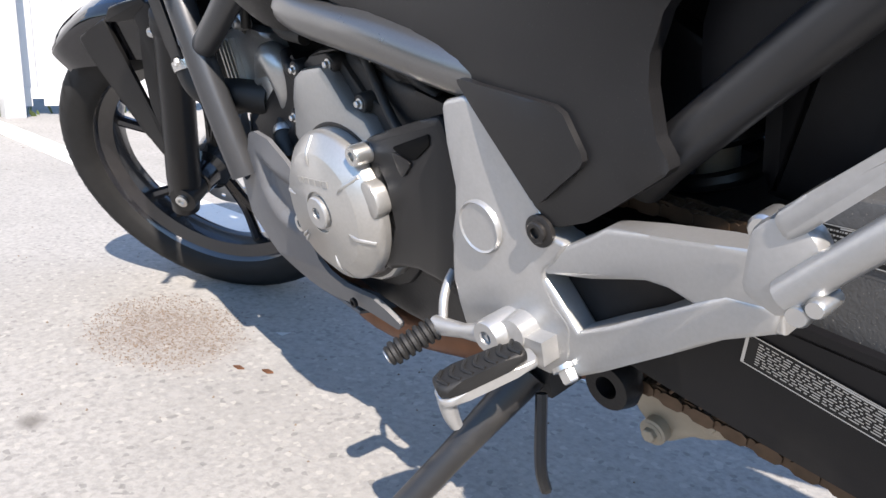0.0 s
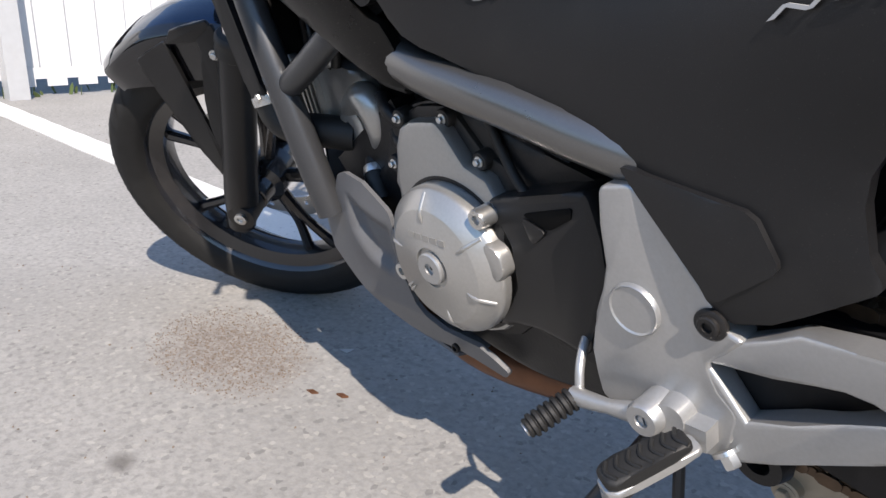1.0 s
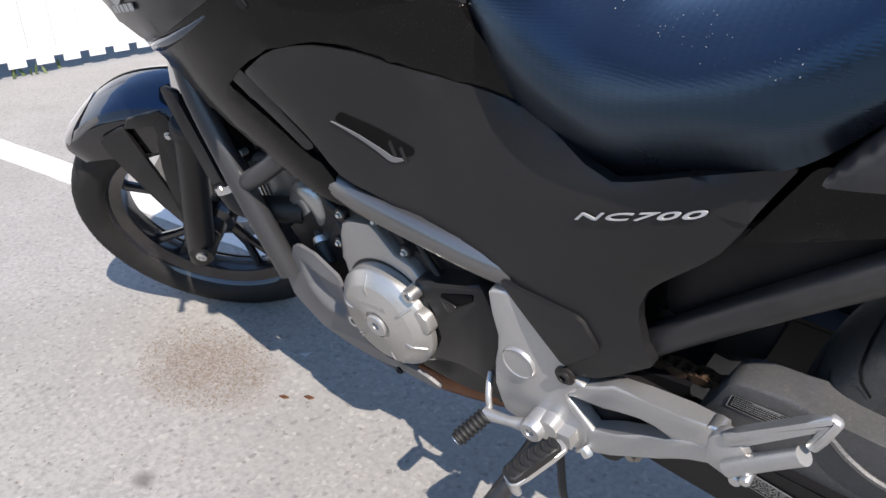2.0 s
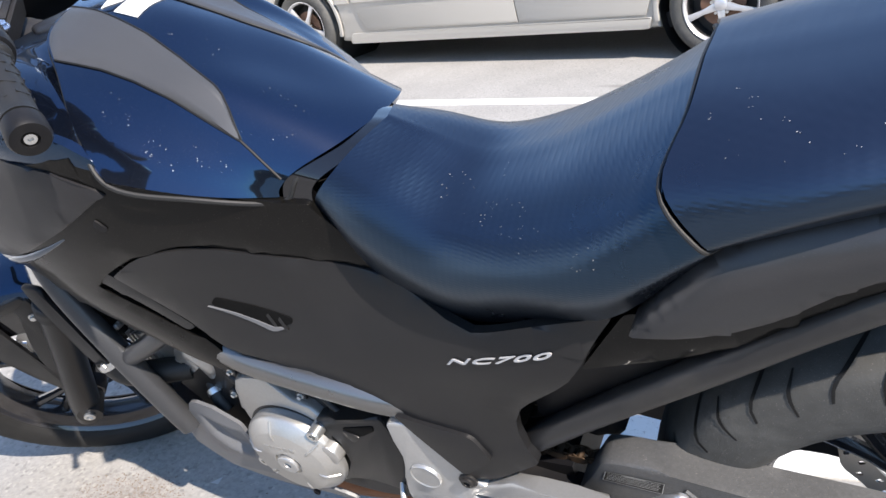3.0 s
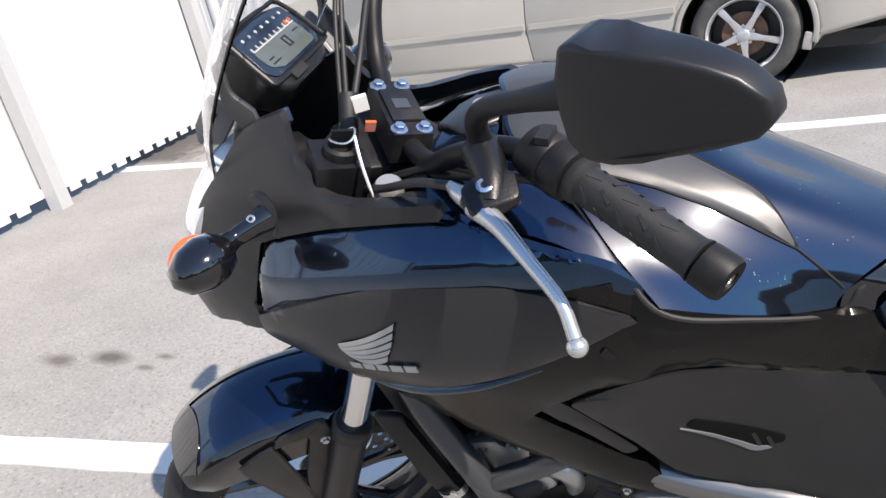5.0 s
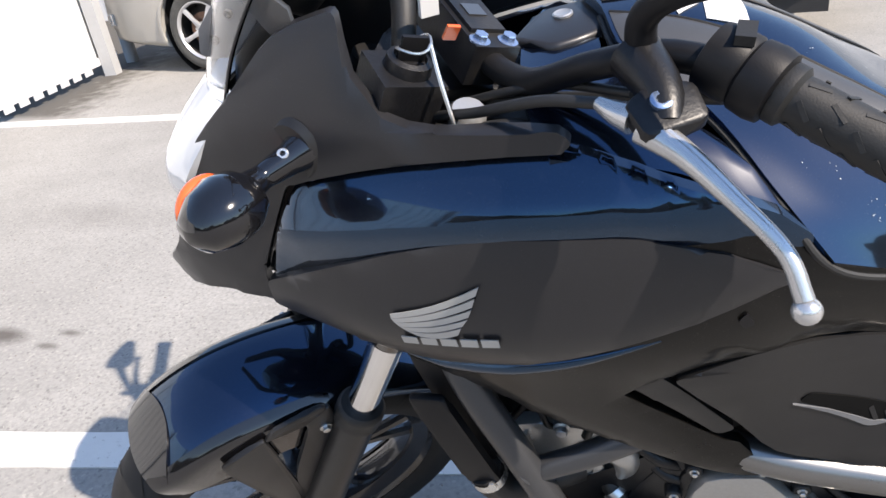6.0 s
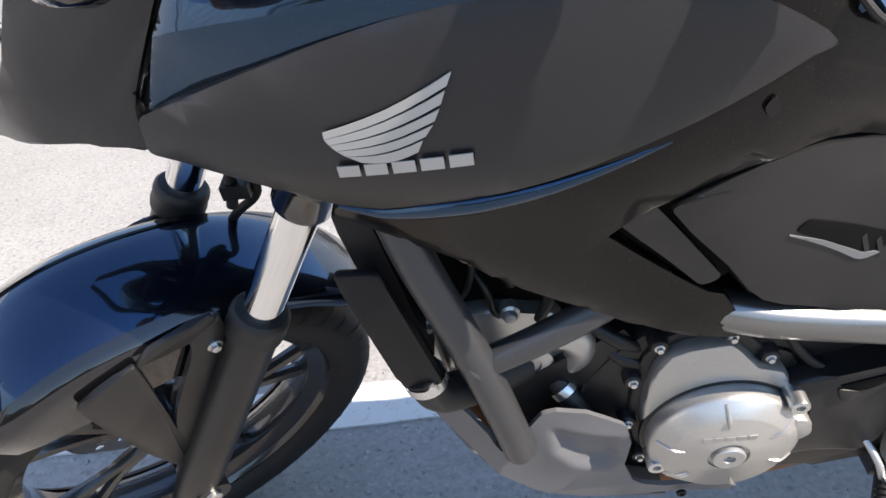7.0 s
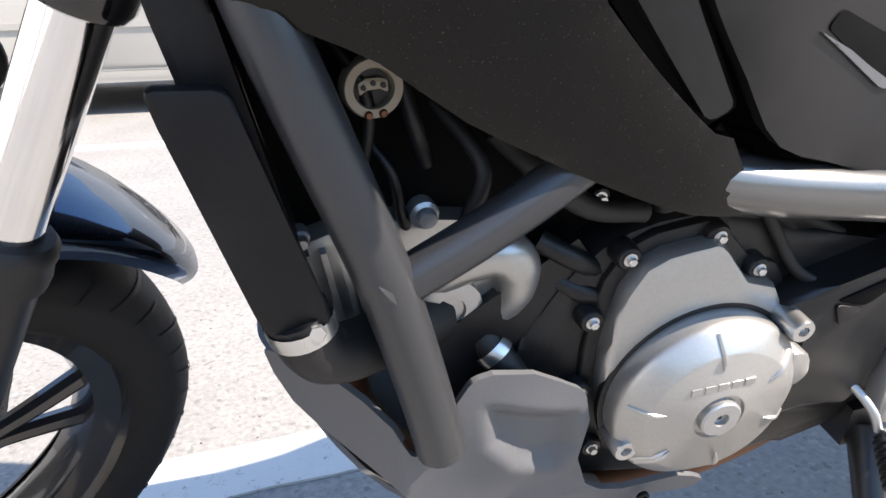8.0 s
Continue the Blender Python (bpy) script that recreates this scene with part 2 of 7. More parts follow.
    col = blend(math_node('MULTIPLY', remap(wet, -2.55, -2.95, 0, 0.95), far), col, (0.065, 0.06, 0.053))
    t.links.new(col, b.inputs["Base Color"])
    bp = t.nodes.new("ShaderNodeBump")
    bp.inputs["Strength"].default_value, bp.inputs["Distance"].default_value = 0.45, 0.003
    t.links.new(noise_tex(140, 4), bp.inputs["Height"])
    t.links.new(bp.outputs[0], b.inputs["Normal"])
    return m
asphalt = asphalt_material()

def line_material():
    m = material("worn_road_paint", (0.52, 0.52, 0.50), 0.7, var=0.06, scale=40, bump=0.5, bump_scale=160)
    t = m.node_tree
    co = t.nodes.new("ShaderNodeTexCoord")
    n = t.nodes.new("ShaderNodeTexNoise")
    n.inputs["Scale"].default_value, n.inputs["Detail"].default_value, n.inputs["Roughness"].default_value = 55, 8, 0.8
    t.links.new(co.outputs["Object"], n.inputs["Vector"])
    r = t.nodes.new("ShaderNodeMapRange")
    r.inputs[1].default_value, r.inputs[2].default_value = 0.58, 0.66
    t.links.new(n.outputs[0], r.inputs[0])
    mix = t.nodes.new("ShaderNodeMix")
    mix.data_type = 'RGBA'
    b = t.nodes["Principled BSDF"]
    t.links.new(b.inputs["Base Color"].links[0].from_socket, mix.inputs[6])
    mix.inputs[7].default_value = (0.22, 0.215, 0.20, 1)
    t.links.new(r.outputs[0], mix.inputs[0])
    t.links.new(mix.outputs[2], b.inputs["Base Color"])
    return m
line_mat = line_material()

# ---------------------------------------------------------------- mesh helpers
SETTLE = Matrix()      # how a drawn part sits in its thing; the motorcycle sets its own
def part(name, bm, mat, parent=None, label="", sharp=38):
    bm.transform(SETTLE)
    bmesh.ops.recalc_face_normals(bm, faces=bm.faces)
    me = bpy.data.meshes.new(name)
    bm.to_mesh(me)
    bm.free()
    me.polygons.foreach_set("use_smooth", [True] * len(me.polygons))
    me.set_sharp_from_angle(angle=radians(sharp))
    me.materials.append(mat)
    ob = new(name, me)
    ob.parent = parent
    if label:
        ob["label"] = label
    return ob

def thing(name, label, category, matrix=None, group="", kind=""):
    ob = new(name)
    if matrix is not None:
        ob.matrix_world = matrix
    return tagged(ob, label, category, group, kind)

def catmull(pts, n=6, closed=False):
    pts = [Vector(p) for p in pts]
    if len(pts) < 3:
        return pts
    out, m = [], len(pts)
    for i in range(m if closed else m - 1):
        a = pts[(i - 1) % m] if closed or i else pts[0] * 2 - pts[1]
        b, c = pts[i], pts[(i + 1) % m]
        d = pts[(i + 2) % m] if closed or i + 2 < m else pts[-1] * 2 - pts[-2]
        for k in range(n):
            t = k / n
            out.append(0.5 * ((2 * b) + (c - a) * t + (2 * a - 5 * b + 4 * c - d) * t * t + (3 * b - a - 3 * c + d) * t ** 3))
    if not closed:
        out.append(pts[-1])
    return out

def tube(bm, pts, r, seg=14, n=6, caps=True):
    """A round bar along a smooth path; r is one radius or one for each point given."""
    path = catmull(pts, n)
    rad = [r] * len(path) if not isinstance(r, (list, tuple)) else [float(np.interp(i / (len(path) - 1), np.linspace(0, 1, len(r)), r)) for i in range(len(path))]
    up, rings = None, []
    for i, p in enumerate(path):
        d = (path[min(i + 1, len(path) - 1)] - path[max(i - 1, 0)]).normalized()
        if up is None:
            up = d.orthogonal().normalized()
        up = (up - d * up.dot(d)).normalized()
        side = d.cross(up)
        rings.append([bm.verts.new(p + rad[i] * (math.cos(a) * up + math.sin(a) * side)) for a in [2 * math.pi * k / seg for k in range(seg)]])
    for a, b in zip(rings, rings[1:]):
        for k in range(seg):
            bm.faces.new((a[k], a[(k + 1) % seg], b[(k + 1) % seg], b[k]))
    if caps:
        bm.faces.new(rings[0][::-1])
        bm.faces.new(rings[-1])
    return bm

def lathe(bm, profile, M=Matrix(), seg=24, caps=True):
    """Profile of (radius, height) pairs turned about the z axis of M."""
    rings = []
    for r, h in profile:
        if r < 1e-6:
            rings.append([bm.verts.new(M @ Vector((0, 0, h)))])
        else:
            rings.append([bm.verts.new(M @ Vector((r * math.cos(2 * math.pi * k / seg), r * math.sin(2 * math.pi * k / seg), h))) for k in range(seg)])
    for a, b in zip(rings, rings[1:]):
        for k in range(seg):
            va = [a[k % len(a)], a[(k + 1) % len(a)]]
            vb = [b[(k + 1) % len(b)], b[k % len(b)]]
            f = list(dict.fromkeys(va + vb))
            if len(f) > 2:
                bm.faces.new(f)
    if caps and len(rings[0]) > 1:
        bm.faces.new(rings[0][::-1])
    if caps and len(rings[-1]) > 1:
        bm.faces.new(rings[-1])
    return bm

def axis(p, d, spin=0):
    """A matrix at p whose z axis points along d."""
    return Matrix.Translation(p) @ Vector(d).to_track_quat('Z', 'Y').to_matrix().to_4x4() @ Matrix.Rotation(spin, 4, 'Z')

def rounded(pts, sharp=42, step=0.02):
    """Smooth runs between the real corners of an outline."""
    pts = [Vector((p[0], p[1], 0)) for p in pts]
    m = len(pts)
    corner = []
    for i in range(m):
        a, b = pts[i] - pts[i - 1], pts[(i + 1) % m] - pts[i]
        corner.append(a.angle(b, 0) > radians(sharp))
    out = []
    for i in range(m):
        b, c = pts[i], pts[(i + 1) % m]
        a = pts[i - 1] if not corner[i] else b * 2 - c
        d = pts[(i + 2) % m] if not corner[(i + 1) % m] else c * 2 - b
        k = max(1, int((c - b).length / step))
        for j in range(k):
            t = j / k
            if j == 0 and corner[i]:
                q = min(0.006, (b - pts[i - 1]).length * 0.3, (c - b).length * 0.3)
                out.append(b + (pts[i - 1] - b).normalized() * q)
                out.append(b + ((pts[i - 1] - b).normalized() + (c - b).normalized()) * q * 0.3)
                out.append(b + (c - b).normalized() * q)
                continue
            out.append(0.5 * ((2 * b) + (c - a) * t + (2 * a - 5 * b + 4 * c - d) * t * t + (3 * b - a - 3 * c + d) * t ** 3))
    return [(p.x, p.y) for p in out]

def prism(bm, outline, h, M=Matrix(), bevel=0.003, smooth=True, seg=2):
    """A plate: an outline in the xy plane of M, extruded to z = h, its rim rounded."""
    b2 = bmesh.new()
    pts = rounded(outline) if smooth else outline
    vs = [b2.verts.new((x, y, 0)) for x, y in pts]
    f = b2.faces.new(vs)
    r = bmesh.ops.extrude_face_region(b2, geom=[f])
    top = [v for v in r["geom"] if isinstance(v, bmesh.types.BMVert)]
    for v in top:
        v.co.z += h
    if bevel:
        rim = [e for e in b2.edges if len(e.link_faces) == 2 and (len(e.link_faces[0].verts) > 4 or len(e.link_faces[1].verts) > 4)]
        bmesh.ops.bevel(b2, geom=rim, offset=bevel, segments=seg, affect='EDGES', profile=0.5)
    b2.transform(M)
    me = bpy.data.meshes.new("tmp")
    b2.to_mesh(me)
    b2.free()
    bm.from_mesh(me)
    bpy.data.meshes.remove(me)
    return bm

def block(bm, lo, hi, M=Matrix(), bevel=0.004):
    return prism(bm, [(lo[0], lo[1]), (hi[0], lo[1]), (hi[0], hi[1]), (lo[0], hi[1])], hi[2] - lo[2], M @ Matrix.Translation((0, 0, lo[2])), bevel, smooth=False)

def hexbolt(bm, p, d, r=0.006, h=0.006):
    M = axis(p, d)
    lathe(bm, [(r * 1.5, 0), (r * 1.5, h * 0.25), (r * 1.05, h * 0.3)], M, 16)
    lathe(bm, [(r, h * 0.25), (r, h * 0.9), (r * 0.85, h)], M, 6)
    return bm

def socket_bolt(bm, p, d, r=0.006, h=0.006):
    lathe(bm, [(r, 0), (r, h * 0.8), (r * 0.85, h), (r * 0.5, h), (r * 0.45, h * 0.4), (0, h * 0.4)], axis(p, d), 16)
    return bm

def patch(rows, nu=5, nv=6):
    """Grid of points on a smooth sheet through a table of rows (each a list of points)."""
    lines = [catmull(r, nv) for r in rows]
    cols = [catmull([l[j] for l in lines], nu) for j in range(len(lines[0]))]
    return [[cols[j][i] for j in range(len(cols))] for i in range(len(cols[0]))]

def sheet(bm, grid):
    vs = [[bm.verts.new(p) for p in row] for row in grid]
    for a, b in zip(vs, vs[1:]):
        for k in range(len(a) - 1):
            bm.faces.new((a[k], a[k + 1], b[k + 1], b[k]))
    return vs

def thicken(bm, t):
    """Gives an open sheet a thickness inwards, with a closed rim."""
    bmesh.ops.recalc_face_normals(bm, faces=bm.faces)
    bm.normal_update()
    faces = bm.faces[:]
    r = bmesh.ops.extrude_face_region(bm, geom=faces)
    for v in [v for v in r["geom"] if isinstance(v, bmesh.types.BMVert)]:
        v.co -= v.normal * t
    return bm

def mirrored(grid):
    """Left half to centre, then the same on the right."""
    return [row + [Vector((p.x, -p.y, p.z)) for p in row[-2::-1]] for row in grid]

# ---------------------------------------------------------------- ground, lines, fence
def rise(x):
    u, w = -x - 0.25, 0.3
    return 0.0 if u <= 0 else 0.03 * (u * u / (2 * w) if u < w else u - w / 2)

def build_ground():
    bm = bmesh.new()
    xs = [-400, -120, -40, -20.3, -12] + [-9 + 0.25 * i for i in range(48)] + [4, 8, 20, 60, 200, 400]
    ys = [-400, -100, -30, -10, -4] + [-2 + 0.5 * i for i in range(22)] + [12, 20, 50, 150, 400]
    vs = [[bm.verts.new((x, y, min(rise(x), 0.6))) for y in ys] for x in xs]
    for a, b in zip(vs, vs[1:]):
        for k in range(len(ys) - 1):
            bm.faces.new((a[k], b[k], b[k + 1], a[k + 1]))
    tagged(part("ground", bm, asphalt), "sun-bleached grey asphalt of a parking lot with oil spots", "ground", kind="structure")

def build_line(p, q, w):
    """A painted stripe laid 4 mm proud on the asphalt."""
    p, q = Vector((*p, 0)), Vector((*q, 0))
    side = (q - p).normalized().cross(Vector((0, 0, 1))) * w / 2
    bm = bmesh.new()
    n = 60
    rng = random.Random(4)
    rows = []
    for i in range(n + 1):
        c = p.lerp(q, i / n)
        jig = [1 + rng.uniform(-0.05, 0.05) for _ in range(2)]
        l, r = c + side * jig[0], c - side * jig[1]
        rows.append([bm.verts.new((v.x, v.y, rise(v.x) + h)) for v, h in ((l, -0.002), (l, 0.004), (r, 0.004), (r, -0.002))])
    for a, b in zip(rows, rows[1:]):
        for k in range(3):
            bm.faces.new((a[k], a[k + 1], b[k + 1], b[k]))
    tagged(part("road_marking", bm, line_mat), "worn white painted parking line on asphalt", "road marking", kind="structure")

def build_fence():
    fence = thing("fence", "white corrugated sheet steel fence with posts and bottom rail", "fence", kind="structure")
    a, b = Vector((-3.27, -3.62, 0)), Vector((-5.29, 4.86, 0))
    d = (b - a).normalized()
    nrm = Vector((d.y, -d.x, 0))
    L, pitch, panel = (b - a).length, 0.165, 2.12
    base = lambda s: rise((a + d * s).x)
    s0 = 0.0
    while s0 < L - 0.05:
        s1 = min(s0 + panel, L)
        bm = bmesh.new()
        cols, s = [], s0
        prof = ((0.0, 0.0), (0.075, 0.0), (0.088, 0.016), (0.152, 0.016))
        while s < s1 - 1e-6:
            for ds, dep in prof:
                if s + ds <= s1:
                    cols.append((s + ds, dep))
            s += pitch
        cols.append((s1, 0.0))
        rows = [[bm.verts.new(a + d * s + nrm * dep + Vector((0, 0, base(s) + h))) for s, dep in cols] for h in (0.10, 2.3)]
        for k in range(len(cols) - 1):
            bm.faces.new((rows[0][k], rows[0][k + 1], rows[1][k + 1], rows[1][k]))
        thicken(bm, 0.002)
        part("sheet_panel", bm, fence_mat, fence, sharp=20)
        bm = bmesh.new()
        c = a + d * s0
        M = Matrix.Translation((c.x, c.y, base(s0) - 0.02)) @ Matrix.Rotation(math.atan2(d.y, d.x), 4, 'Z')
        block(bm, (-0.05, -0.14, 0), (0.05, -0.04, 2.35), M, 0.008)
        part("post", bm, post_mat, fence)
        bm = bmesh.new()
        M = Matrix.Translation((c.x, c.y, base(s0))) @ (b - a).to_track_quat('X', 'Z').to_matrix().to_4x4()
        ang = math.atan2(base(s1) - base(s0), s1 - s0)
        M = M @ Matrix.Rotation(-ang, 4, 'Y')
        block(bm, (0.0, -0.035, 0.09), (s1 - s0, -0.026, 0.15), M, 0.003)
        for i in range(int((s1 - s0) / 0.165)):
            block(bm, (i * 0.165 + 0.015, -0.034, 0.050), (i * 0.165 + 0.120, -0.028, 0.1), M, 0.002)
        part("bottom_rail", bm, fence_mat, fence, "white rail with cut-out lower edge")
        s0 = s1
    bm = bmesh.new()
    c = b + d * 0.25
    lathe(bm, [(0.055, -0.02), (0.055, 1.6), (0.05, 1.62), (0, 1.625)], Matrix.Translation((c.x, c.y, rise(c.x))), 20)
    tagged(part("bollard_post", bm, post_mat), "round grey painted steel post at the end of the fence", "post")

def build_weeds():
    """Tufts of low weeds along the foot of the fence."""
    rng = random.Random(9)
    bm = bmesh.new()
    a, b = Vector((-3.27, -3.62, 0)), Vector((-5.29, 4.86, 0))
    for _ in range(260):
        s = rng.random() ** 2 * 0.6
        c = a.lerp(b, s) + Vector((rng.uniform(-0.05, 0.09), rng.uniform(-0.05, 0.05), 0))
        h, w, t = rng.uniform(0.02, 0.07), rng.uniform(0.004, 0.012), rng.uniform(0, 6.3)
        z = rise(c.x)
        lean = Vector((rng.uniform(-0.03, 0.03), rng.uniform(-0.03, 0.03), h))
        e = Vector((math.cos(t), math.sin(t), 0)) * w
        v = [bm.verts.new(p) for p in (c + e + Vector((0, 0, z - 0.003)), c - e + Vector((0, 0, z - 0.003)), c + lean * 0.6 - e * 1.2 + Vector((0, 0, z)), c + lean + Vector((0, 0, z)), c + lean * 0.6 + e * 1.2 + Vector((0, 0, z)))]
        bm.faces.new(v)
    leaf = material("weed_leaf", (0.07, 0.10, 0.03), 0.6, var=0.4, scale=20)
    tagged(part("weeds", bm, leaf), "small green weeds growing along the fence foot", "weeds", kind="stuff")

def build_grit():
    """Loose sand grains on the sandy patch and stray chips on the asphalt."""
    rng = random.Random(3)
    bm = bmesh.new()
    def chip(x, y, r):
        M = Matrix.Translation((x, y, rise(x) + r * 0.35)) @ Euler((rng.random() * 3, rng.random() * 3, rng.random() * 3)).to_matrix().to_4x4() @ Matrix.Diagonal((r, r * rng.uniform(0.6, 1), r * rng.uniform(0.4, 0.8), 1))
        v = [bm.verts.new(M @ Vector(c)) for c in ((1, 0, 0), (-1, 0, 0), (0, 1, 0), (0, -1, 0), (0, 0, 1), (0, 0, -1))]
        for i in (0, 1):
            for j in (2, 3):
                for k in (4, 5):
                    bm.faces.new((v[i], v[j], v[k]))
    for _ in range(2200):
        t, d = rng.uniform(0, 6.283), math.sqrt(rng.random()) * (0.85 + 0.25 * rng.random())
        chip(-0.825 + 0.18 * d * math.cos(t), 0.588 + 0.13 * d * math.sin(t), rng.uniform(0.0008, 0.0022))
    for _ in range(500):
        chip(rng.uniform(-3.2, 0.2), rng.uniform(0.1, 2.0), rng.uniform(0.001, 0.003))
    grit = material("sandy_grit", (0.14, 0.105, 0.08), 0.85, var=0.6, scale=300)
    tagged(part("sand_grit", bm, grit), "brown sand and grit spilled on the asphalt", "grit", kind="stuff")
    bm = bmesh.new()
    prism(bm, [(0, 0), (0.02, 0.004), (0.012, 0.024)], 0.001, Matrix.Translation((-0.728, 0.752, rise(-0.728))), 0, False)
    tagged(part("paper_scrap", bm, white_paint), "tiny torn scrap of white paper on asphalt", "scrap")
    bm = bmesh.new()
    for dx in (0, 0.035):
        prism(bm, [(0, 0), (0.014, 0.003), (0.018, 0.012), (0.004, 0.009)], 0.003, Matrix.Translation((-0.590 - dx, 0.680 - dx, rise(-0.6))), 0.0008, False)
    tagged(part("bark_chips", bm, rust), "dark brown bark chips lying on asphalt", "debris", kind="stuff")

build_ground()
build_line((-4.45, 0.292), (1.2, 1.504), 0.12)
build_line((-4.98, 3.317), (3.0, 4.154), 0.12)
build_fence()
def build_backdrop():
    """An unseen dark ring that closes the lot, added to darken reflections."""
    rng = random.Random(12)
    bm = bmesh.new()
    n = 160
    rows = []
    for i in range(n):
        a = 2 * math.pi * i / n
        r = 34 + 3 * math.sin(5 * a)
        x, y = r * math.cos(a), r * math.sin(a) + 3
        h = 5.5 + 1.6 * math.sin(9 * a + 1) + 0.9 * math.sin(23 * a) + rng.uniform(-0.5, 0.5)
        rows.append([bm.verts.new((x * k, y * k, min(rise(x), 0.6) + z)) for k, z in ((1, -0.2), (1.0, h * 0.5), (1.05, h))])
    for i in range(n):
        p, q = rows[i], rows[(i + 1) % n]
        for k in range(2):
            bm.faces.new((p[k], q[k], q[k + 1], p[k + 1]))
    m = material("backdrop_olive", (0.045, 0.050, 0.026), 0.9, var=0.5, scale=0.8, spec=0.1)
    tagged(part("backdrop", bm, m), "unseen dark ring round the parking lot, added for reflections", "trees", kind="structure")

def build_far_wall():
    """White ribbed sheet wall behind the car that closes the lot beyond the fence's end."""
    bm = bmesh.new()
    a, b = Vector((-10.0, 7.2, 0)), Vector((9.0, 10.5, 0))
    d = (b - a).normalized()
    nrm = Vector((d.y, -d.x, 0))
    cols, s = [], 0.0
    while s < (b - a).length:
        cols += [(s, 0.0), (s + 0.09, 0.0), (s + 0.105, 0.006), (s + 0.185, 0.006)]
        s += 0.2
    rows = [[bm.verts.new(a + d * s + nrm * dep + Vector((0, 0, h))) for s, dep in cols] for h in (0.0, 3.4)]
    for k in range(len(cols) - 1):
        bm.faces.new((rows[0][k], rows[0][k + 1], rows[1][k + 1], rows[1][k]))
    thicken(bm, 0.004)
    tagged(part("wall_far", bm, fence_mat, sharp=20), "white ribbed sheet steel wall behind the parked car", "wall", kind="structure")

build_far_wall()
build_backdrop()
build_weeds()
build_grit()

# ---------------------------------------------------------------- motorcycle
BIKE = pose(-0.026, 0.899, 0, 13.5, 0, 7)
bike = thing("motorcycle", "black naked touring motorcycle with silver engine leaning on its side stand", "motorcycle", BIKE)

# The parts are drawn for a level machine; loaded on its stand it sits a little nose-down.
SETTLE = Matrix(((1.0278, -0.0081, -0.0301, 0.0262),
                 (0.0140, 1.0092, -0.0024, 0.0083),
                 (0.0255, -0.0141, 1.0093, 0.0003),
                 (0, 0, 0, 1)))

# Half width of the bodywork over length x (front to rear) and height z.
WX = [-0.93, -0.84, -0.72, -0.60, -0.45, -0.30, -0.15, 0.0, 0.15, 0.30, 0.45, 0.60]
WZ = [0.42, 0.52, 0.62, 0.72, 0.82, 0.92, 1.02, 1.10]
WT = [[0.010, 0.010, 0.010, 0.010, 0.010, 0.012, 0.012, 0.012],
      [0.070, 0.070, 0.071, 0.075, 0.083, 0.080, 0.050, 0.030],
      [0.091, 0.094, 0.099, 0.110, 0.120, 0.110, 0.095, 0.062],
      [0.111, 0.116, 0.122, 0.131, 0.162, 0.146, 0.118, 0.085],
      [0.131, 0.137, 0.146, 0.165, 0.187, 0.177, 0.150, 0.120],
      [0.143, 0.149, 0.148, 0.156, 0.175, 0.177, 0.163, 0.150],
      [0.143, 0.136, 0.121, 0.117, 0.129, 0.143, 0.144, 0.144],
      [0.148, 0.137, 0.114, 0.089, 0.095, 0.114, 0.124, 0.124],
      [0.145, 0.137, 0.136, 0.118, 0.117, 0.120, 0.124, 0.124],
      [0.140, 0.138, 0.139, 0.139, 0.138, 0.133, 0.132, 0.132],
      [0.139, 0.134, 0.129, 0.128, 0.134, 0.134, 0.135, 0.135],
      [0.142, 0.136, 0.131, 0.129, 0.131, 0.134, 0.137, 0.137]]

def cubic(t, a, b, c, d):
    return 0.5 * (2 * b + (c - a) * t + (2 * a - 5 * b + 4 * c - d) * t * t + (3 * b - a - 3 * c + d) * t ** 3)

def width(x, z):
    def spot(v, grid):
        v = min(max(v, grid[0]), grid[-1] - 1e-6)
        i = max(k for k in range(len(grid) - 1) if grid[k] <= v)
        return i, (v - grid[i]) / (grid[i + 1] - grid[i])
    i, s = spot(x, WX)
    j, t = spot(z, WZ)
    def at(a, b):
        return WT[min(max(a, 0), len(WX) - 1)][min(max(b, 0), len(WZ) - 1)]
    return cubic(s, *[cubic(t, *[at(i + k, j + l) for l in (-1, 0, 1, 2)]) for k in (-1, 0, 1, 2)])

def shell(name, outline, mat, off=0.0, thick=0.008, parent=None, label="", both=True, extra=None, rim=0.004, cell=0.024):
    """A moulded panel: an outline in side view laid on the bodywork, its rim turned in."""
    made = None
    for side in ((-1, 1) if both else (-1,)):
        bm = bmesh.new()
        bm.faces.new([bm.verts.new((x, 0, z)) for x, z in rounded(outline)])
        xs, zs = [p[0] for p in outline], [p[1] for p in outline]
        for lo, hi, nrm in ((min(xs), max(xs), (1, 0, 0)), (min(zs), max(zs), (0, 0, 1))):
            c = lo + cell
            while c < hi:
                bmesh.ops.bisect_plane(bm, geom=bm.verts[:] + bm.edges[:] + bm.faces[:], plane_co=(c, 0, c), plane_no=nrm)
                c += cell
        bmesh.ops.inset_region(bm, faces=bm.faces[:], thickness=rim, use_even_offset=True)
        edge = {v for e in bm.edges if e.is_boundary for v in e.verts}
        for v in bm.verts:
            w = width(v.co.x, v.co.z) + off + (extra(v.co.x, v.co.z) if extra else 0)
            v.co.y = side * (w - (rim * 0.8 if v in edge else 0))
        r = bmesh.ops.extrude_edge_only(bm, edges=[e for e in bm.edges if e.is_boundary])
        for v in [v for v in r["geom"] if isinstance(v, bmesh.types.BMVert)]:
            v.co.y -= side * thick
        ob = part(name, bm, mat, parent or bike, label)
        made = made or ob
    return made

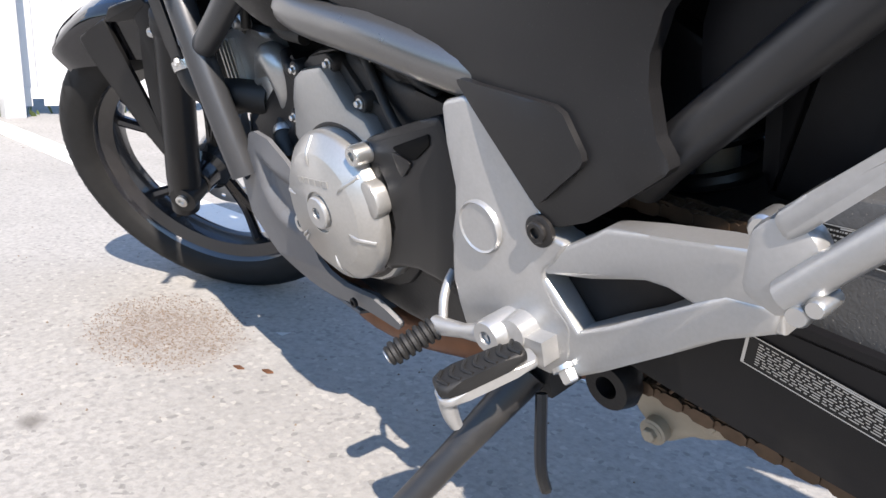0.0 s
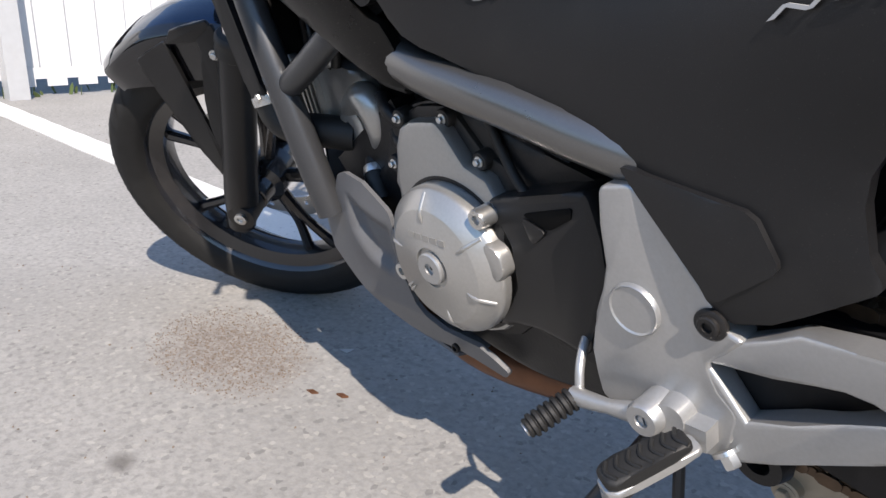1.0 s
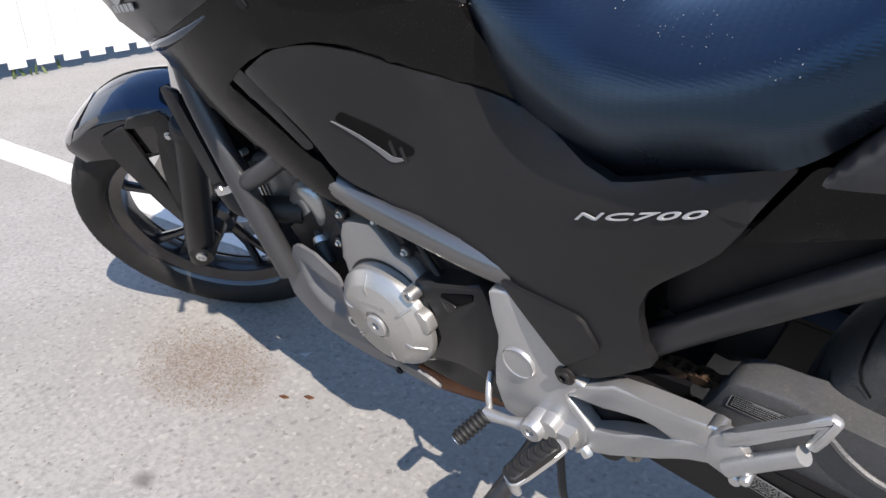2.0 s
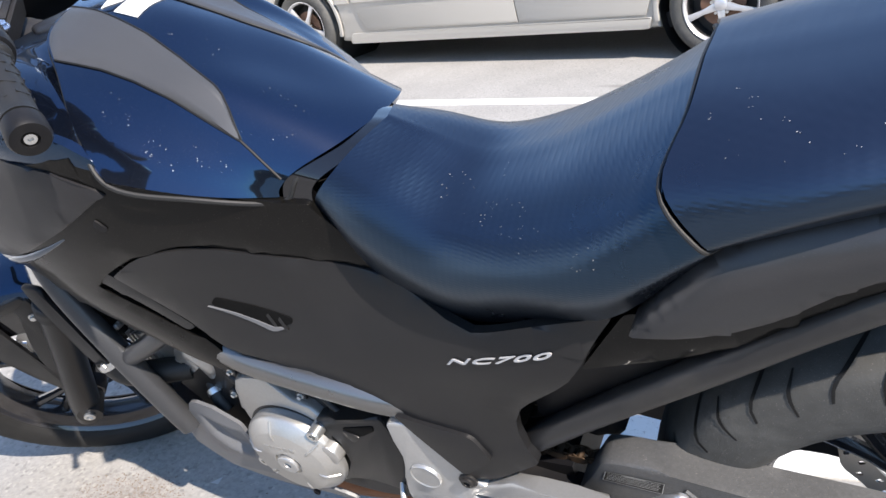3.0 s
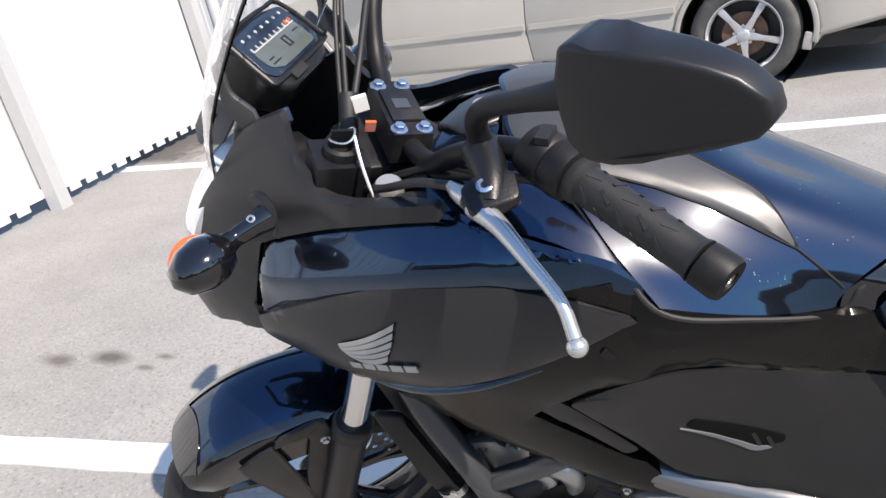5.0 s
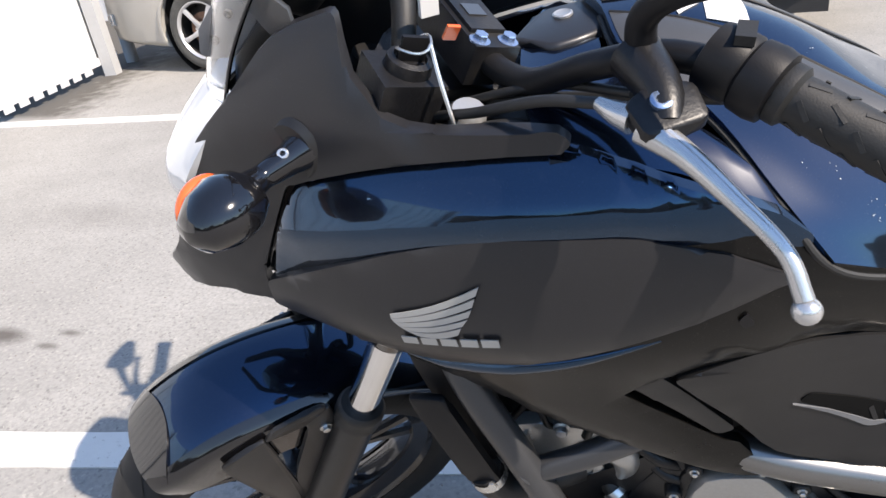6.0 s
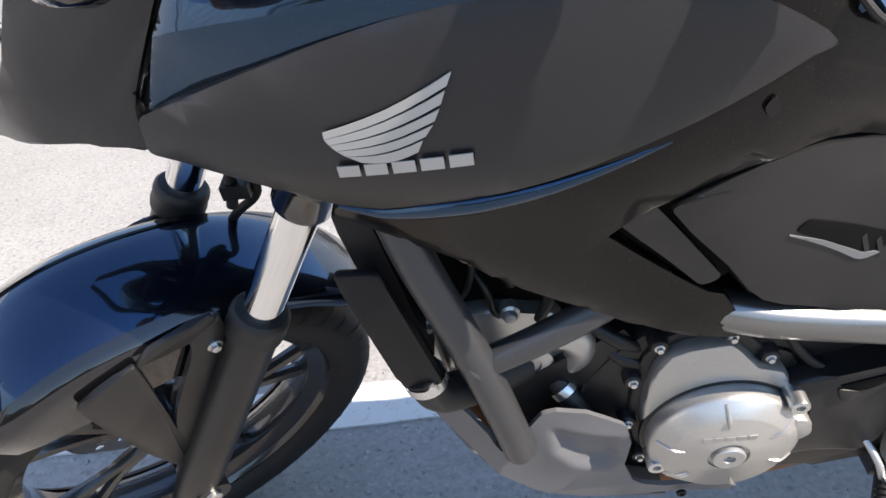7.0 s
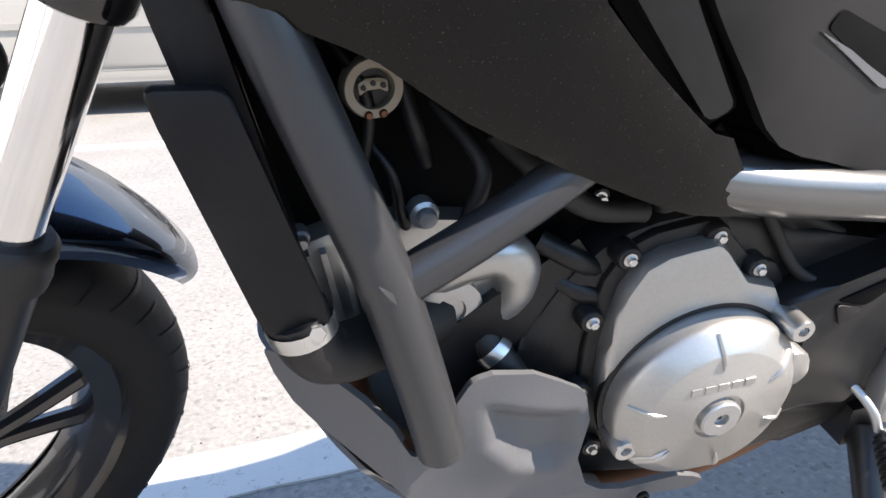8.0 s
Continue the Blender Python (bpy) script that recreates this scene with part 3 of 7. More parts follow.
# ---- side fairings
shell("side_fairing", [(-0.600, 0.748), (-0.555, 0.718), (-0.50, 0.690), (-0.455, 0.652), (-0.372, 0.600), (-0.303, 0.565), (-0.249, 0.554), (-0.282, 0.616), (-0.297, 0.622),
                       (-0.345, 0.668), (-0.390, 0.717), (-0.350, 0.742), (-0.298, 0.763), (-0.243, 0.772), (-0.20, 0.768), (-0.115, 0.730), (0.004, 0.700), (-0.030, 0.750), (-0.047, 0.785), (-0.052, 0.800),
                       (-0.083, 0.808), (-0.155, 0.845), (-0.226, 0.884), (-0.245, 0.905), (-0.310, 0.925), (-0.40, 0.90), (-0.48, 0.84), (-0.58, 0.775)], dusty_gloss, 0.0, 0.012, label="glossy black side fairing running down to the engine")
soft_step = lambda d: 0.5 * (d + math.sqrt(d * d + 0.00002)) - 0.0011     # bends over about 5 mm
strip_crease = lambda x: float(np.interp(x, [-0.682, -0.582, -0.515, -0.455, -0.375, -0.30], [0.911, 0.927, 0.937, 0.945, 0.949, 0.935]))
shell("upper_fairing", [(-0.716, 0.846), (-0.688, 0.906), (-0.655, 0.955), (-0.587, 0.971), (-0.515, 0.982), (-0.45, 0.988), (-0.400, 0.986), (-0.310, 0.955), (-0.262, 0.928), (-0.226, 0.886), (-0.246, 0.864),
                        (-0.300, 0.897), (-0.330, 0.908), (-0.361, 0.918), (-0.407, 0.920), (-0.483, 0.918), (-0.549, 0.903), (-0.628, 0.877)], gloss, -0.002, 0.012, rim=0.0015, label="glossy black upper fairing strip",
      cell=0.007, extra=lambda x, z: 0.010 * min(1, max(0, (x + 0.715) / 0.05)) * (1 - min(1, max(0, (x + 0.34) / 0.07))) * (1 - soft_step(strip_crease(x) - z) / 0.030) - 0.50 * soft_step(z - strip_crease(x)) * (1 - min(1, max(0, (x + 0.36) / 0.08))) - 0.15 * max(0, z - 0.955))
logo_panel = shell("cowl_panel", [(-0.724, 0.846), (-0.628, 0.884), (-0.549, 0.910), (-0.483, 0.925), (-0.407, 0.927), (-0.361, 0.925), (-0.330, 0.915), (-0.300, 0.904), (-0.258, 0.875), (-0.247, 0.863), (-0.262, 0.860), (-0.295, 0.845), (-0.335, 0.828),
                      (-0.380, 0.812), (-0.430, 0.795), (-0.480, 0.782), (-0.520, 0.773), (-0.555, 0.765), (-0.585, 0.768), (-0.625, 0.785), (-0.660, 0.796), (-0.700, 0.808), (-0.728, 0.814)], satin, 0.006, 0.014,
      label="satin dark grey cowl panel with silver wing emblem")
shell("front_cowl", [(-0.913, 0.801), (-0.911, 0.793), (-0.86, 0.808), (-0.81, 0.817), (-0.755, 0.816), (-0.729, 0.812), (-0.727, 0.848), (-0.694, 0.906), (-0.660, 0.958), (-0.587, 0.974), (-0.515, 0.985), (-0.450, 0.991), (-0.411, 0.992),
                     (-0.402, 1.000), (-0.412, 1.008), (-0.460, 1.011), (-0.508, 1.009), (-0.550, 1.019), (-0.573, 1.049), (-0.578, 1.098), (-0.640, 1.081), (-0.690, 1.042), (-0.765, 0.979), (-0.830, 0.876), (-0.890, 0.824)],
      satin, 0.0, 0.012, label="matte dark grey front cowl with pointed beak")
for side in (-1, 1):
    lip = [(-0.590, 0.762), (-0.555, 0.757), (-0.520, 0.764), (-0.480, 0.773), (-0.430, 0.786), (-0.385, 0.800), (-0.350, 0.812)]
    part("fairing_lip", tube(bmesh.new(), [(x, side * (width(x, z) - 0.002), z) for x, z in lip], [0.002, 0.007, 0.009, 0.009, 0.007, 0.004, 0.002], 12, 4), gloss, bike, "glossy black lip under the cowl panel, sky blue tinted in")
# body side panel with its vent and lettering
side_panel = shell("side_panel", [(-0.342, 0.739), (-0.275, 0.768), (-0.205, 0.765), (-0.118, 0.734), (0.0, 0.699), (0.078, 0.662), (0.110, 0.655), (0.197, 0.680), (0.268, 0.702), (0.240, 0.660), (0.213, 0.618), (0.143, 0.552),
                     (0.130, 0.510), (0.135, 0.480), (0.146, 0.462), (0.083, 0.421), (0.054, 0.412), (0.037, 0.426), (0.016, 0.461), (-0.012, 0.499), (-0.034, 0.515), (-0.071, 0.522), (-0.115, 0.538), (-0.182, 0.578), (-0.248, 0.606), (-0.285, 0.656), (-0.322, 0.706)],
      plastic, 0.003, 0.012, label="matte black side panel with vent and raised lettering", extra=lambda x, z: 0.008 * math.exp(-((z - 0.60 - 0.1 * x) / 0.05) ** 2) * (1 if x < 0.25 else 0))
shell("panel_inlay", [(-0.030, 0.516), (0.065, 0.499), (0.073, 0.494), (0.090, 0.464), (0.046, 0.429), (0.019, 0.461)], plastic, 0.010, 0.010, rim=0.002, label="raised lower panel inlay")
# vent blade and its slot, the slot's shade put on as a near-black patch
swell = lambda x, z: 0.008 * math.exp(-((z - 0.60 - 0.1 * x) / 0.05) ** 2)
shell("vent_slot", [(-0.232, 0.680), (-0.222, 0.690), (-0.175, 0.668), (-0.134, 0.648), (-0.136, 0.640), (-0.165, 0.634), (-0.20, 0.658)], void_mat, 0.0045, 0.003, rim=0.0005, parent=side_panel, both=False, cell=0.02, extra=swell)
shell("vent_blade", [(-0.240, 0.680), (-0.205, 0.657), (-0.166, 0.629), (-0.145, 0.634), (-0.165, 0.637), (-0.205, 0.662)], pan_mat, 0.0060, 0.003, rim=0.0008, parent=side_panel, both=False, cell=0.02, extra=swell)
for i in range(2):
    x = -0.168 + 0.014 * i
    shell("vent_fin", [(x, 0.668 - 0.45 * (x + 0.2)), (x + 0.004, 0.671 - 0.45 * (x + 0.2)), (x + 0.010, 0.652 - 0.45 * (x + 0.2)), (x + 0.006, 0.650 - 0.45 * (x + 0.2))], plastic, 0.0052, 0.002, rim=0.0004, parent=side_panel, both=False, extra=swell)
# recessed scoop ahead of the side panel, its shade deepened by near-black colour
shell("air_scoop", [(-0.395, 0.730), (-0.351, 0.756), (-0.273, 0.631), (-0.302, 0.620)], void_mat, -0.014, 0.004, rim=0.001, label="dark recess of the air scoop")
shell("scoop_insert", [(-0.384, 0.732), (-0.358, 0.750), (-0.285, 0.637), (-0.303, 0.630)], plastic, -0.003, 0.010, rim=0.002, label="satin plate set in the air scoop")
shell("screw_plug", [(-0.291, 0.827), (-0.284, 0.836), (-0.277, 0.819), (-0.285, 0.816)], matte, 0.003, 0.006, rim=0.001, both=False, label="small black screw plug")
# tail covers
shell("tail_cover", [(0.285, 0.702), (0.325, 0.752), (0.363, 0.790), (0.410, 0.812), (0.465, 0.822), (0.60, 0.845), (0.72, 0.868), (0.76, 0.860), (0.70, 0.825), (0.56, 0.800), (0.465, 0.768), (0.400, 0.726), (0.345, 0.708)], tail_mat, 0.026, 0.030, label="dark grey tail cover", cell=0.012,
      extra=lambda x, z: -0.9 * max(0, z - float(np.interp(x, [0.285, 0.363, 0.465, 0.60, 0.76], [0.70, 0.768, 0.797, 0.822, 0.846]))) - 0.28 * max(0, x - 0.48))
shell("lower_tail_cover", [(0.222, 0.622), (0.276, 0.700), (0.400, 0.722), (0.460, 0.765), (0.58, 0.800), (0.60, 0.775), (0.465, 0.720), (0.375, 0.672), (0.30, 0.645)], dusty_gloss, -0.004, 0.012)
shell("inner_tail_cover", [(0.15, 0.560), (0.215, 0.622), (0.375, 0.690), (0.60, 0.80), (0.66, 0.79), (0.48, 0.68), (0.34, 0.60), (0.18, 0.50), (0.14, 0.50)], matte, -0.034, 0.010)
# hidden black body core that closes and darkens the space between the panels
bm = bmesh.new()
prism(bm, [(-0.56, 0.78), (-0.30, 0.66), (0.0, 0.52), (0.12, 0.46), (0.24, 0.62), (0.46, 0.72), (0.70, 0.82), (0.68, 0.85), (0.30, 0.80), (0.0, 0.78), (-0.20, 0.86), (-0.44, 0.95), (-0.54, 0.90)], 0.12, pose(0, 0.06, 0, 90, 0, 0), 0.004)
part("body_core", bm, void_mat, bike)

# ---- lid over the storage box, where a tank would sit
LID = [[(-0.226, -0.172, 0.884), (-0.190, -0.158, 0.864), (-0.155, -0.142, 0.845), (-0.120, -0.122, 0.827), (-0.083, -0.097, 0.810)],
       [(-0.262, -0.146, 0.932), (-0.222, -0.140, 0.911), (-0.182, -0.128, 0.888), (-0.134, -0.111, 0.861), (-0.079, -0.094, 0.820)],
       [(-0.307, -0.096, 0.982), (-0.260, -0.100, 0.956), (-0.210, -0.100, 0.928), (-0.150, -0.092, 0.893), (-0.060, -0.080, 0.833)],
       [(-0.365, -0.040, 1.010), (-0.300, -0.045, 0.993), (-0.225, -0.045, 0.963), (-0.142, -0.043, 0.924), (-0.022, -0.040, 0.842)],
       [(-0.385, 0.030, 1.022), (-0.305, 0.030, 1.012), (-0.225, 0.030, 0.980), (-0.135, 0.030, 0.912), (-0.006, 0.030, 0.840)]]
# the far half falls off more slowly at the front and faster at the rear
FAR_LIFT = [[0, 0, 0, 0, 0], [0.008, 0.006, -0.006, -0.014, -0.008], [0.018, 0.017, -0.004, -0.022, -0.014], [0.010, 0.010, -0.006, -0.018, -0.012]]
FAR_REACH = [0.0, 0.03, 0.05, 0.04]
lid_rows = LID + [[(x - (FAR_REACH[r] if i == 0 else 0), 0.06 - y, z + FAR_LIFT[r][i]) for i, (x, y, z) in enumerate(LID[r])] for r in (3, 2, 1, 0)]
lid_grid = patch([[Vector(row[i]) for row in lid_rows] for i in range(5)], 6, 5)
def lid_at(fr, fc, lift=0.0):
    """A point of the lid by its place along (0 to 24) and across (0 to 40), and the way out of the surface there."""
    i, j = min(int(fr), len(lid_grid) - 2), min(int(fc), len(lid_grid[0]) - 2)
    a, b, c, d = lid_grid[i][j], lid_grid[i][j + 1], lid_grid[i + 1][j], lid_grid[i + 1][j + 1]
    n = (b - a).cross(c - a)
    n = n.normalized() if n.length > 0 else Vector((0, 0, 1))
    n = n if n.z > 0 else -n
    return a.lerp(b, fc - j).lerp(c.lerp(d, fc - j), fr - i) + n * lift, n
bm = bmesh.new()
sheet(bm, lid_grid)
thicken(bm, 0.010)
lid = part("storage_lid", bm, gloss, bike, "glossy black storage lid shaped like a tank, sky blue tinted in")
# grey trim bands on the lid, 3 mm proud, from its front edge to a point near the rear
for side in (-1, 1):
    bm = bmesh.new()
    rows = []
    for i in range(29):
        u = i / 28
        up = (float(np.interp(u, [0, 0.17, 0.33, 0.50, 0.68, 0.82, 0.88, 0.92, 0.96, 1], [0.3, 4.3, 7.3, 10.8, 14.4, 17.1, 18.1, 19.0, 19.8, 20.5])),
              float(np.interp(u, [0, 0.17, 0.33, 0.50, 0.68, 0.82, 0.88, 0.92, 0.96, 1], [19.2, 18.5, 17.9, 17.2, 16.1, 14.95, 14.5, 13.4, 12.1, 10.9])))
        lo = (float(np.interp(u, [0, 0.17, 0.33, 0.50, 0.70, 0.88, 1], [0.3, 4.0, 7.7, 11.3, 15.1, 18.3, 20.45])),
              float(np.interp(u, [0, 0.17, 0.33, 0.50, 0.70, 0.88, 1], [11.4, 12.1, 12.6, 12.6, 12.1, 11.3, 10.75])))
        line = []
        for j in range(9):
            v = j / 8
            fr, fc = lo[0] + (up[0] - lo[0]) * v, lo[1] + (up[1] - lo[1]) * v
            line.append(lid_at(fr, fc if side < 0 else 40 - fc, 0.0034 if 0 < j < 8 and 0 < i < 28 else 0.0008)[0])
        rows.append(line)
    sheet(bm, rows)
    thicken(bm, 0.004)
    part("lid_trim", bm, trim_grey, lid, "silver-grey trim band on the lid")
    # groove along the band's two edges, and the seam that runs on from it to the lid's rear corner
    for line in ([r[-1] for r in rows], [r[0] for r in rows]):
        part("trim_groove", tube(bmesh.new(), line, 0.0014, 6, 1), label_black, lid)
    line = [lid_at(fr, fc if side < 0 else 40 - fc, 0.0002)[0] for fr, fc in ((20.45, 10.8), (21.2, 10.2), (21.9, 9.5), (22.8, 8.5), (23.7, 7.4))]
    part("lid_seam", tube(bmesh.new(), line, 0.0016, 8), matte, lid)
# black piece between the lid and the seat
HIN = [[(-0.080, -0.096, 0.806), (-0.050, -0.088, 0.798)], [(-0.074, -0.090, 0.824), (-0.046, -0.084, 0.812)], [(-0.056, -0.080, 0.833), (-0.030, -0.076, 0.824)],
       [(-0.018, -0.044, 0.841), (0.006, -0.042, 0.836)], [(-0.004, 0.0, 0.845), (0.024, 0.0, 0.842)]]
bm = bmesh.new()
sheet(bm, mirrored(patch([[Vector(HIN[r][s]) for r in range(5)] for s in range(2)], 1, 5)))
thicken(bm, 0.02)
part("hinge_cover", bm, black_gloss, bike, "glossy black cover behind the lid")
# dark gap line under the lid
bm = bmesh.new()
tube(bm, [(-0.387, 0.030, 1.012), (-0.367, -0.040, 1.001), (-0.308, -0.096, 0.974), (-0.262, -0.146, 0.925), (-0.226, -0.171, 0.877), (-0.155, -0.142, 0.839), (-0.083, -0.098, 0.804), (-0.058, -0.082, 0.826), (-0.020, -0.042, 0.834), (-0.004, 0.030, 0.833)], 0.003, 8, 8)
part("lid_seal", bm, rubber, lid, "black rubber seal under the lid")
# shoulder between lid front and cockpit
bm = bmesh.new()
SHO = [[(-0.420, -0.155, 0.985), (-0.330, -0.150, 0.960), (-0.262, -0.160, 0.920), (-0.232, -0.168, 0.886)],
       [(-0.440, -0.105, 1.000), (-0.370, -0.100, 0.990), (-0.305, -0.112, 0.968), (-0.264, -0.140, 0.928)],
       [(-0.450, -0.050, 1.006), (-0.420, -0.052, 1.002), (-0.395, -0.048, 0.998), (-0.372, -0.042, 0.996)],
       [(-0.455, 0.0, 1.006), (-0.435, 0.0, 1.006), (-0.405, 0.0, 1.006), (-0.388, 0.0, 1.006)]]
sheet(bm, mirrored(patch([[Vector(SHO[r][s]) for r in range(4)] for s in range(4)], 4, 4)))
thicken(bm, 0.008)
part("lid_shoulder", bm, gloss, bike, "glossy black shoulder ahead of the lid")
# grey latch cover with a round lock, ahead of the lid
bm = bmesh.new()
prism(bm, [(-0.466, 0.010), (-0.458, 0.036), (-0.440, 0.074), (-0.402, 0.084), (-0.383, 0.062), (-0.378, 0.030), (-0.388, 0.006), (-0.425, -0.014)], 0.016, Matrix.Translation((0, 0, 0.995)), 0.006, seg=3)
latch = part("latch_cover", bm, satin, bike, "dark grey latch cover ahead of the lid")
bm = bmesh.new()
lathe(bm, [(0.0095, 0), (0.0095, 0.002), (0.0080, 0.003), (0.0065, 0.002), (0, 0.002)], axis((-0.421, 0.050, 1.0108), (0, 0, 1)), 24)
part("lock_disc", bm, alu, latch, "small round lock disc")
# stickers on the lid
def lid_sticker(corners, label):
    rows = []
    for i in range(5):
        a, b = [Vector(c) for c in (corners[0], corners[3])], [Vector(c) for c in (corners[1], corners[2])]
        line = [a[0].lerp(b[0], i / 4).lerp(a[1].lerp(b[1], i / 4), j / 6) for j in range(7)]
        rows.append([lid_at(q.x, q.y, 0.0012)[0] for q in line])
    return part("sticker", thicken_sheet(rows, 0.0007), sticker_mat, lid, label)
def thicken_sheet(rows, t):
    bm = bmesh.new()
    sheet(bm, rows)
    return thicken(bm, t)
lid_sticker([(6.1, 23.2), (8.6, 23.0), (9.0, 18.4), (6.4, 18.5)], "white rectangular paper sticker")
blot_sticker = lid_sticker([(3.9, 21.0), (5.4, 22.9), (6.0, 20.0), (4.7, 18.7)], "white sticker with red and yellow blots")
for fr, fc, r, m in ((4.9, 20.8, 0.0045, orange), (5.2, 20.2, 0.003, rust)):
    c, n = lid_at(fr, fc, 0.0013)
    part("printed_blot", lathe(bmesh.new(), [(r, 0), (r * 0.9, 0.0006), (0, 0.0006)], axis(c, n), 10), m, blot_sticker)

# ---- seats
SEAT = [[(-0.050, -0.086, 0.793), (-0.004, -0.090, 0.697), (0.093, -0.102, 0.650), (0.190, -0.120, 0.676), (0.270, -0.140, 0.705), (0.363, -0.149, 0.790)],
        [(-0.042, -0.086, 0.806), (0.000, -0.108, 0.765), (0.090, -0.132, 0.720), (0.185, -0.152, 0.735), (0.268, -0.166, 0.752), (0.356, -0.165, 0.802)],
        [(-0.022, -0.072, 0.824), (0.030, -0.088, 0.804), (0.100, -0.112, 0.768), (0.182, -0.134, 0.770), (0.262, -0.150, 0.792), (0.328, -0.142, 0.835)],
        [(0.000, -0.044, 0.840), (0.048, -0.052, 0.818), (0.108, -0.070, 0.788), (0.180, -0.080, 0.796), (0.255, -0.086, 0.822), (0.338, -0.080, 0.862)],
        [(0.018, 0.0, 0.848), (0.058, 0.0, 0.825), (0.112, 0.0, 0.795), (0.180, 0.0, 0.804), (0.252, 0.0, 0.832), (0.338, 0.0, 0.870)]]
bm = bmesh.new()
sheet(bm, mirrored(patch([[Vector(SEAT[r][s]) for r in range(5)] for s in range(6)], 6, 5)))
thicken(bm, 0.03)
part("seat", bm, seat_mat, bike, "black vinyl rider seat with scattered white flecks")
REAR = [[(0.366, -0.150, 0.794), (0.43, -0.150, 0.815), (0.54, -0.132, 0.838), (0.66, -0.095, 0.862)],
        [(0.358, -0.168, 0.810), (0.43, -0.168, 0.838), (0.54, -0.145, 0.858), (0.66, -0.105, 0.876)],
        [(0.330, -0.144, 0.848), (0.43, -0.148, 0.866), (0.54, -0.128, 0.880), (0.66, -0.092, 0.888)],
        [(0.342, -0.082, 0.876), (0.43, -0.090, 0.884), (0.54, -0.085, 0.898), (0.66, -0.070, 0.902)],
        [(0.342, 0.0, 0.882), (0.43, 0.0, 0.889), (0.54, 0.0, 0.902), (0.66, 0.0, 0.905)]]
bm = bmesh.new()
sheet(bm, mirrored(patch([[Vector(REAR[r][s]) for r in range(5)] for s in range(4)], 6, 5)))
thicken(bm, 0.03)
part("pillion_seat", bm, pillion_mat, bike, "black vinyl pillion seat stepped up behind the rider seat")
bm = bmesh.new()
tube(bm, [(0.366, -0.151, 0.795), (0.355, -0.168, 0.807), (0.327, -0.144, 0.842), (0.339, -0.08, 0.870), (0.339, 0, 0.877), (0.339, 0.08, 0.870), (0.327, 0.144, 0.842), (0.355, 0.168, 0.807), (0.366, 0.151, 0.795)], 0.0020, 8, 6)
part("seat_seam", bm, rubber, bike)
# dried water spots on the seats
rng_s = random.Random(21)
seat_grid = patch([[Vector(SEAT[r][s]) for r in range(5)] for s in range(6)], 6, 5)
rear_grid = patch([[Vector(REAR[r][s]) for r in range(5)] for s in range(4)], 6, 5)
def spots(name, centres, grid, parent):
    bm = bmesh.new()
    for ci, cj, n, sp in centres:
        for _ in range(n):
            a = rng_s.uniform(0, 6.28)
            i = min(max(ci + sp * math.cos(a) + rng_s.gauss(0, 0.25), 0.2), len(grid) - 2.2)
            j = min(max(cj + sp * math.sin(a) + rng_s.gauss(0, 0.25), 0.2), len(grid[0]) - 2.2)
            i0, j0 = int(i), int(j)
            p, q, r = grid[i0][j0], grid[i0 + 1][j0], grid[i0][j0 + 1]
            nrm = (q - p).cross(r - p).normalized()
            nrm = nrm if nrm.z > 0 else -nrm
            c = p + (q - p) * (i - i0) + (r - p) * (j - j0) + nrm * 0.0006
            s = rng_s.uniform(0.0002, 0.0008)
            M = axis(c, nrm, rng_s.uniform(0, 6))
            bm.faces.new([bm.verts.new(M @ Vector((s * math.cos(k * 1.257) * rng_s.uniform(0.4, 1.2), s * math.sin(k * 1.257) * 0.8, 0))) for k in range(5)])
    ob = part(name, bm, silver_print, parent, "dried white water spots")
    tagged(ob, kind="stuff")
spots("water_spot", ((15, 14, 14, 1.2), (12, 16, 10, 1.5), (18, 13, 16, 1.4), (20, 11, 8, 0.8), (14, 17, 8, 2.0), (24, 9, 8, 0.8)), seat_grid, bike)
spots("water_spot", ((4, 12, 12, 1.5), (2, 15, 10, 1.0), (9, 10, 12, 2.0)), rear_grid, bike)
spots("water_spot", ((12, 5, 16, 1.6), (18, 6, 12, 1.4), (8, 9, 10, 2.0), (20, 14, 14, 2.5), (14, 17, 12, 2.0)), lid_grid, lid)
# tail light
bm = bmesh.new()
prism(bm, [(0.66, 0.80), (0.80, 0.87), (0.82, 0.90), (0.66, 0.89)], 0.16, pose(0, 0.08, 0, 90, 0, 0), 0.012)
part("tail_light_housing", bm, matte, bike)

# ---- emblem (plain feather shapes) and lettering
def on_panel(bm, outline, off, h=0.0012):
    """A thin printed shape lying on the left bodywork."""
    vs = []
    for dz in (0, h):
        vs.append([bm.verts.new((x, -(width(x, z) + off + dz), z)) for x, z in outline])
    bm.faces.new(vs[1])
    n = len(outline)
    for k in range(n):
        bm.faces.new((vs[0][k], vs[0][(k + 1) % n], vs[1][(k + 1) % n], vs[1][k]))
TIPS = [(-0.489, 0.887), (-0.4945, 0.875), (-0.4995, 0.863), (-0.505, 0.852), (-0.513, 0.841), (-0.519, 0.829)]
ROOTS = [(-0.5795, 0.847), (-0.5795, 0.842), (-0.577, 0.8375), (-0.573, 0.833), (-0.567, 0.8285), (-0.557, 0.8235)]
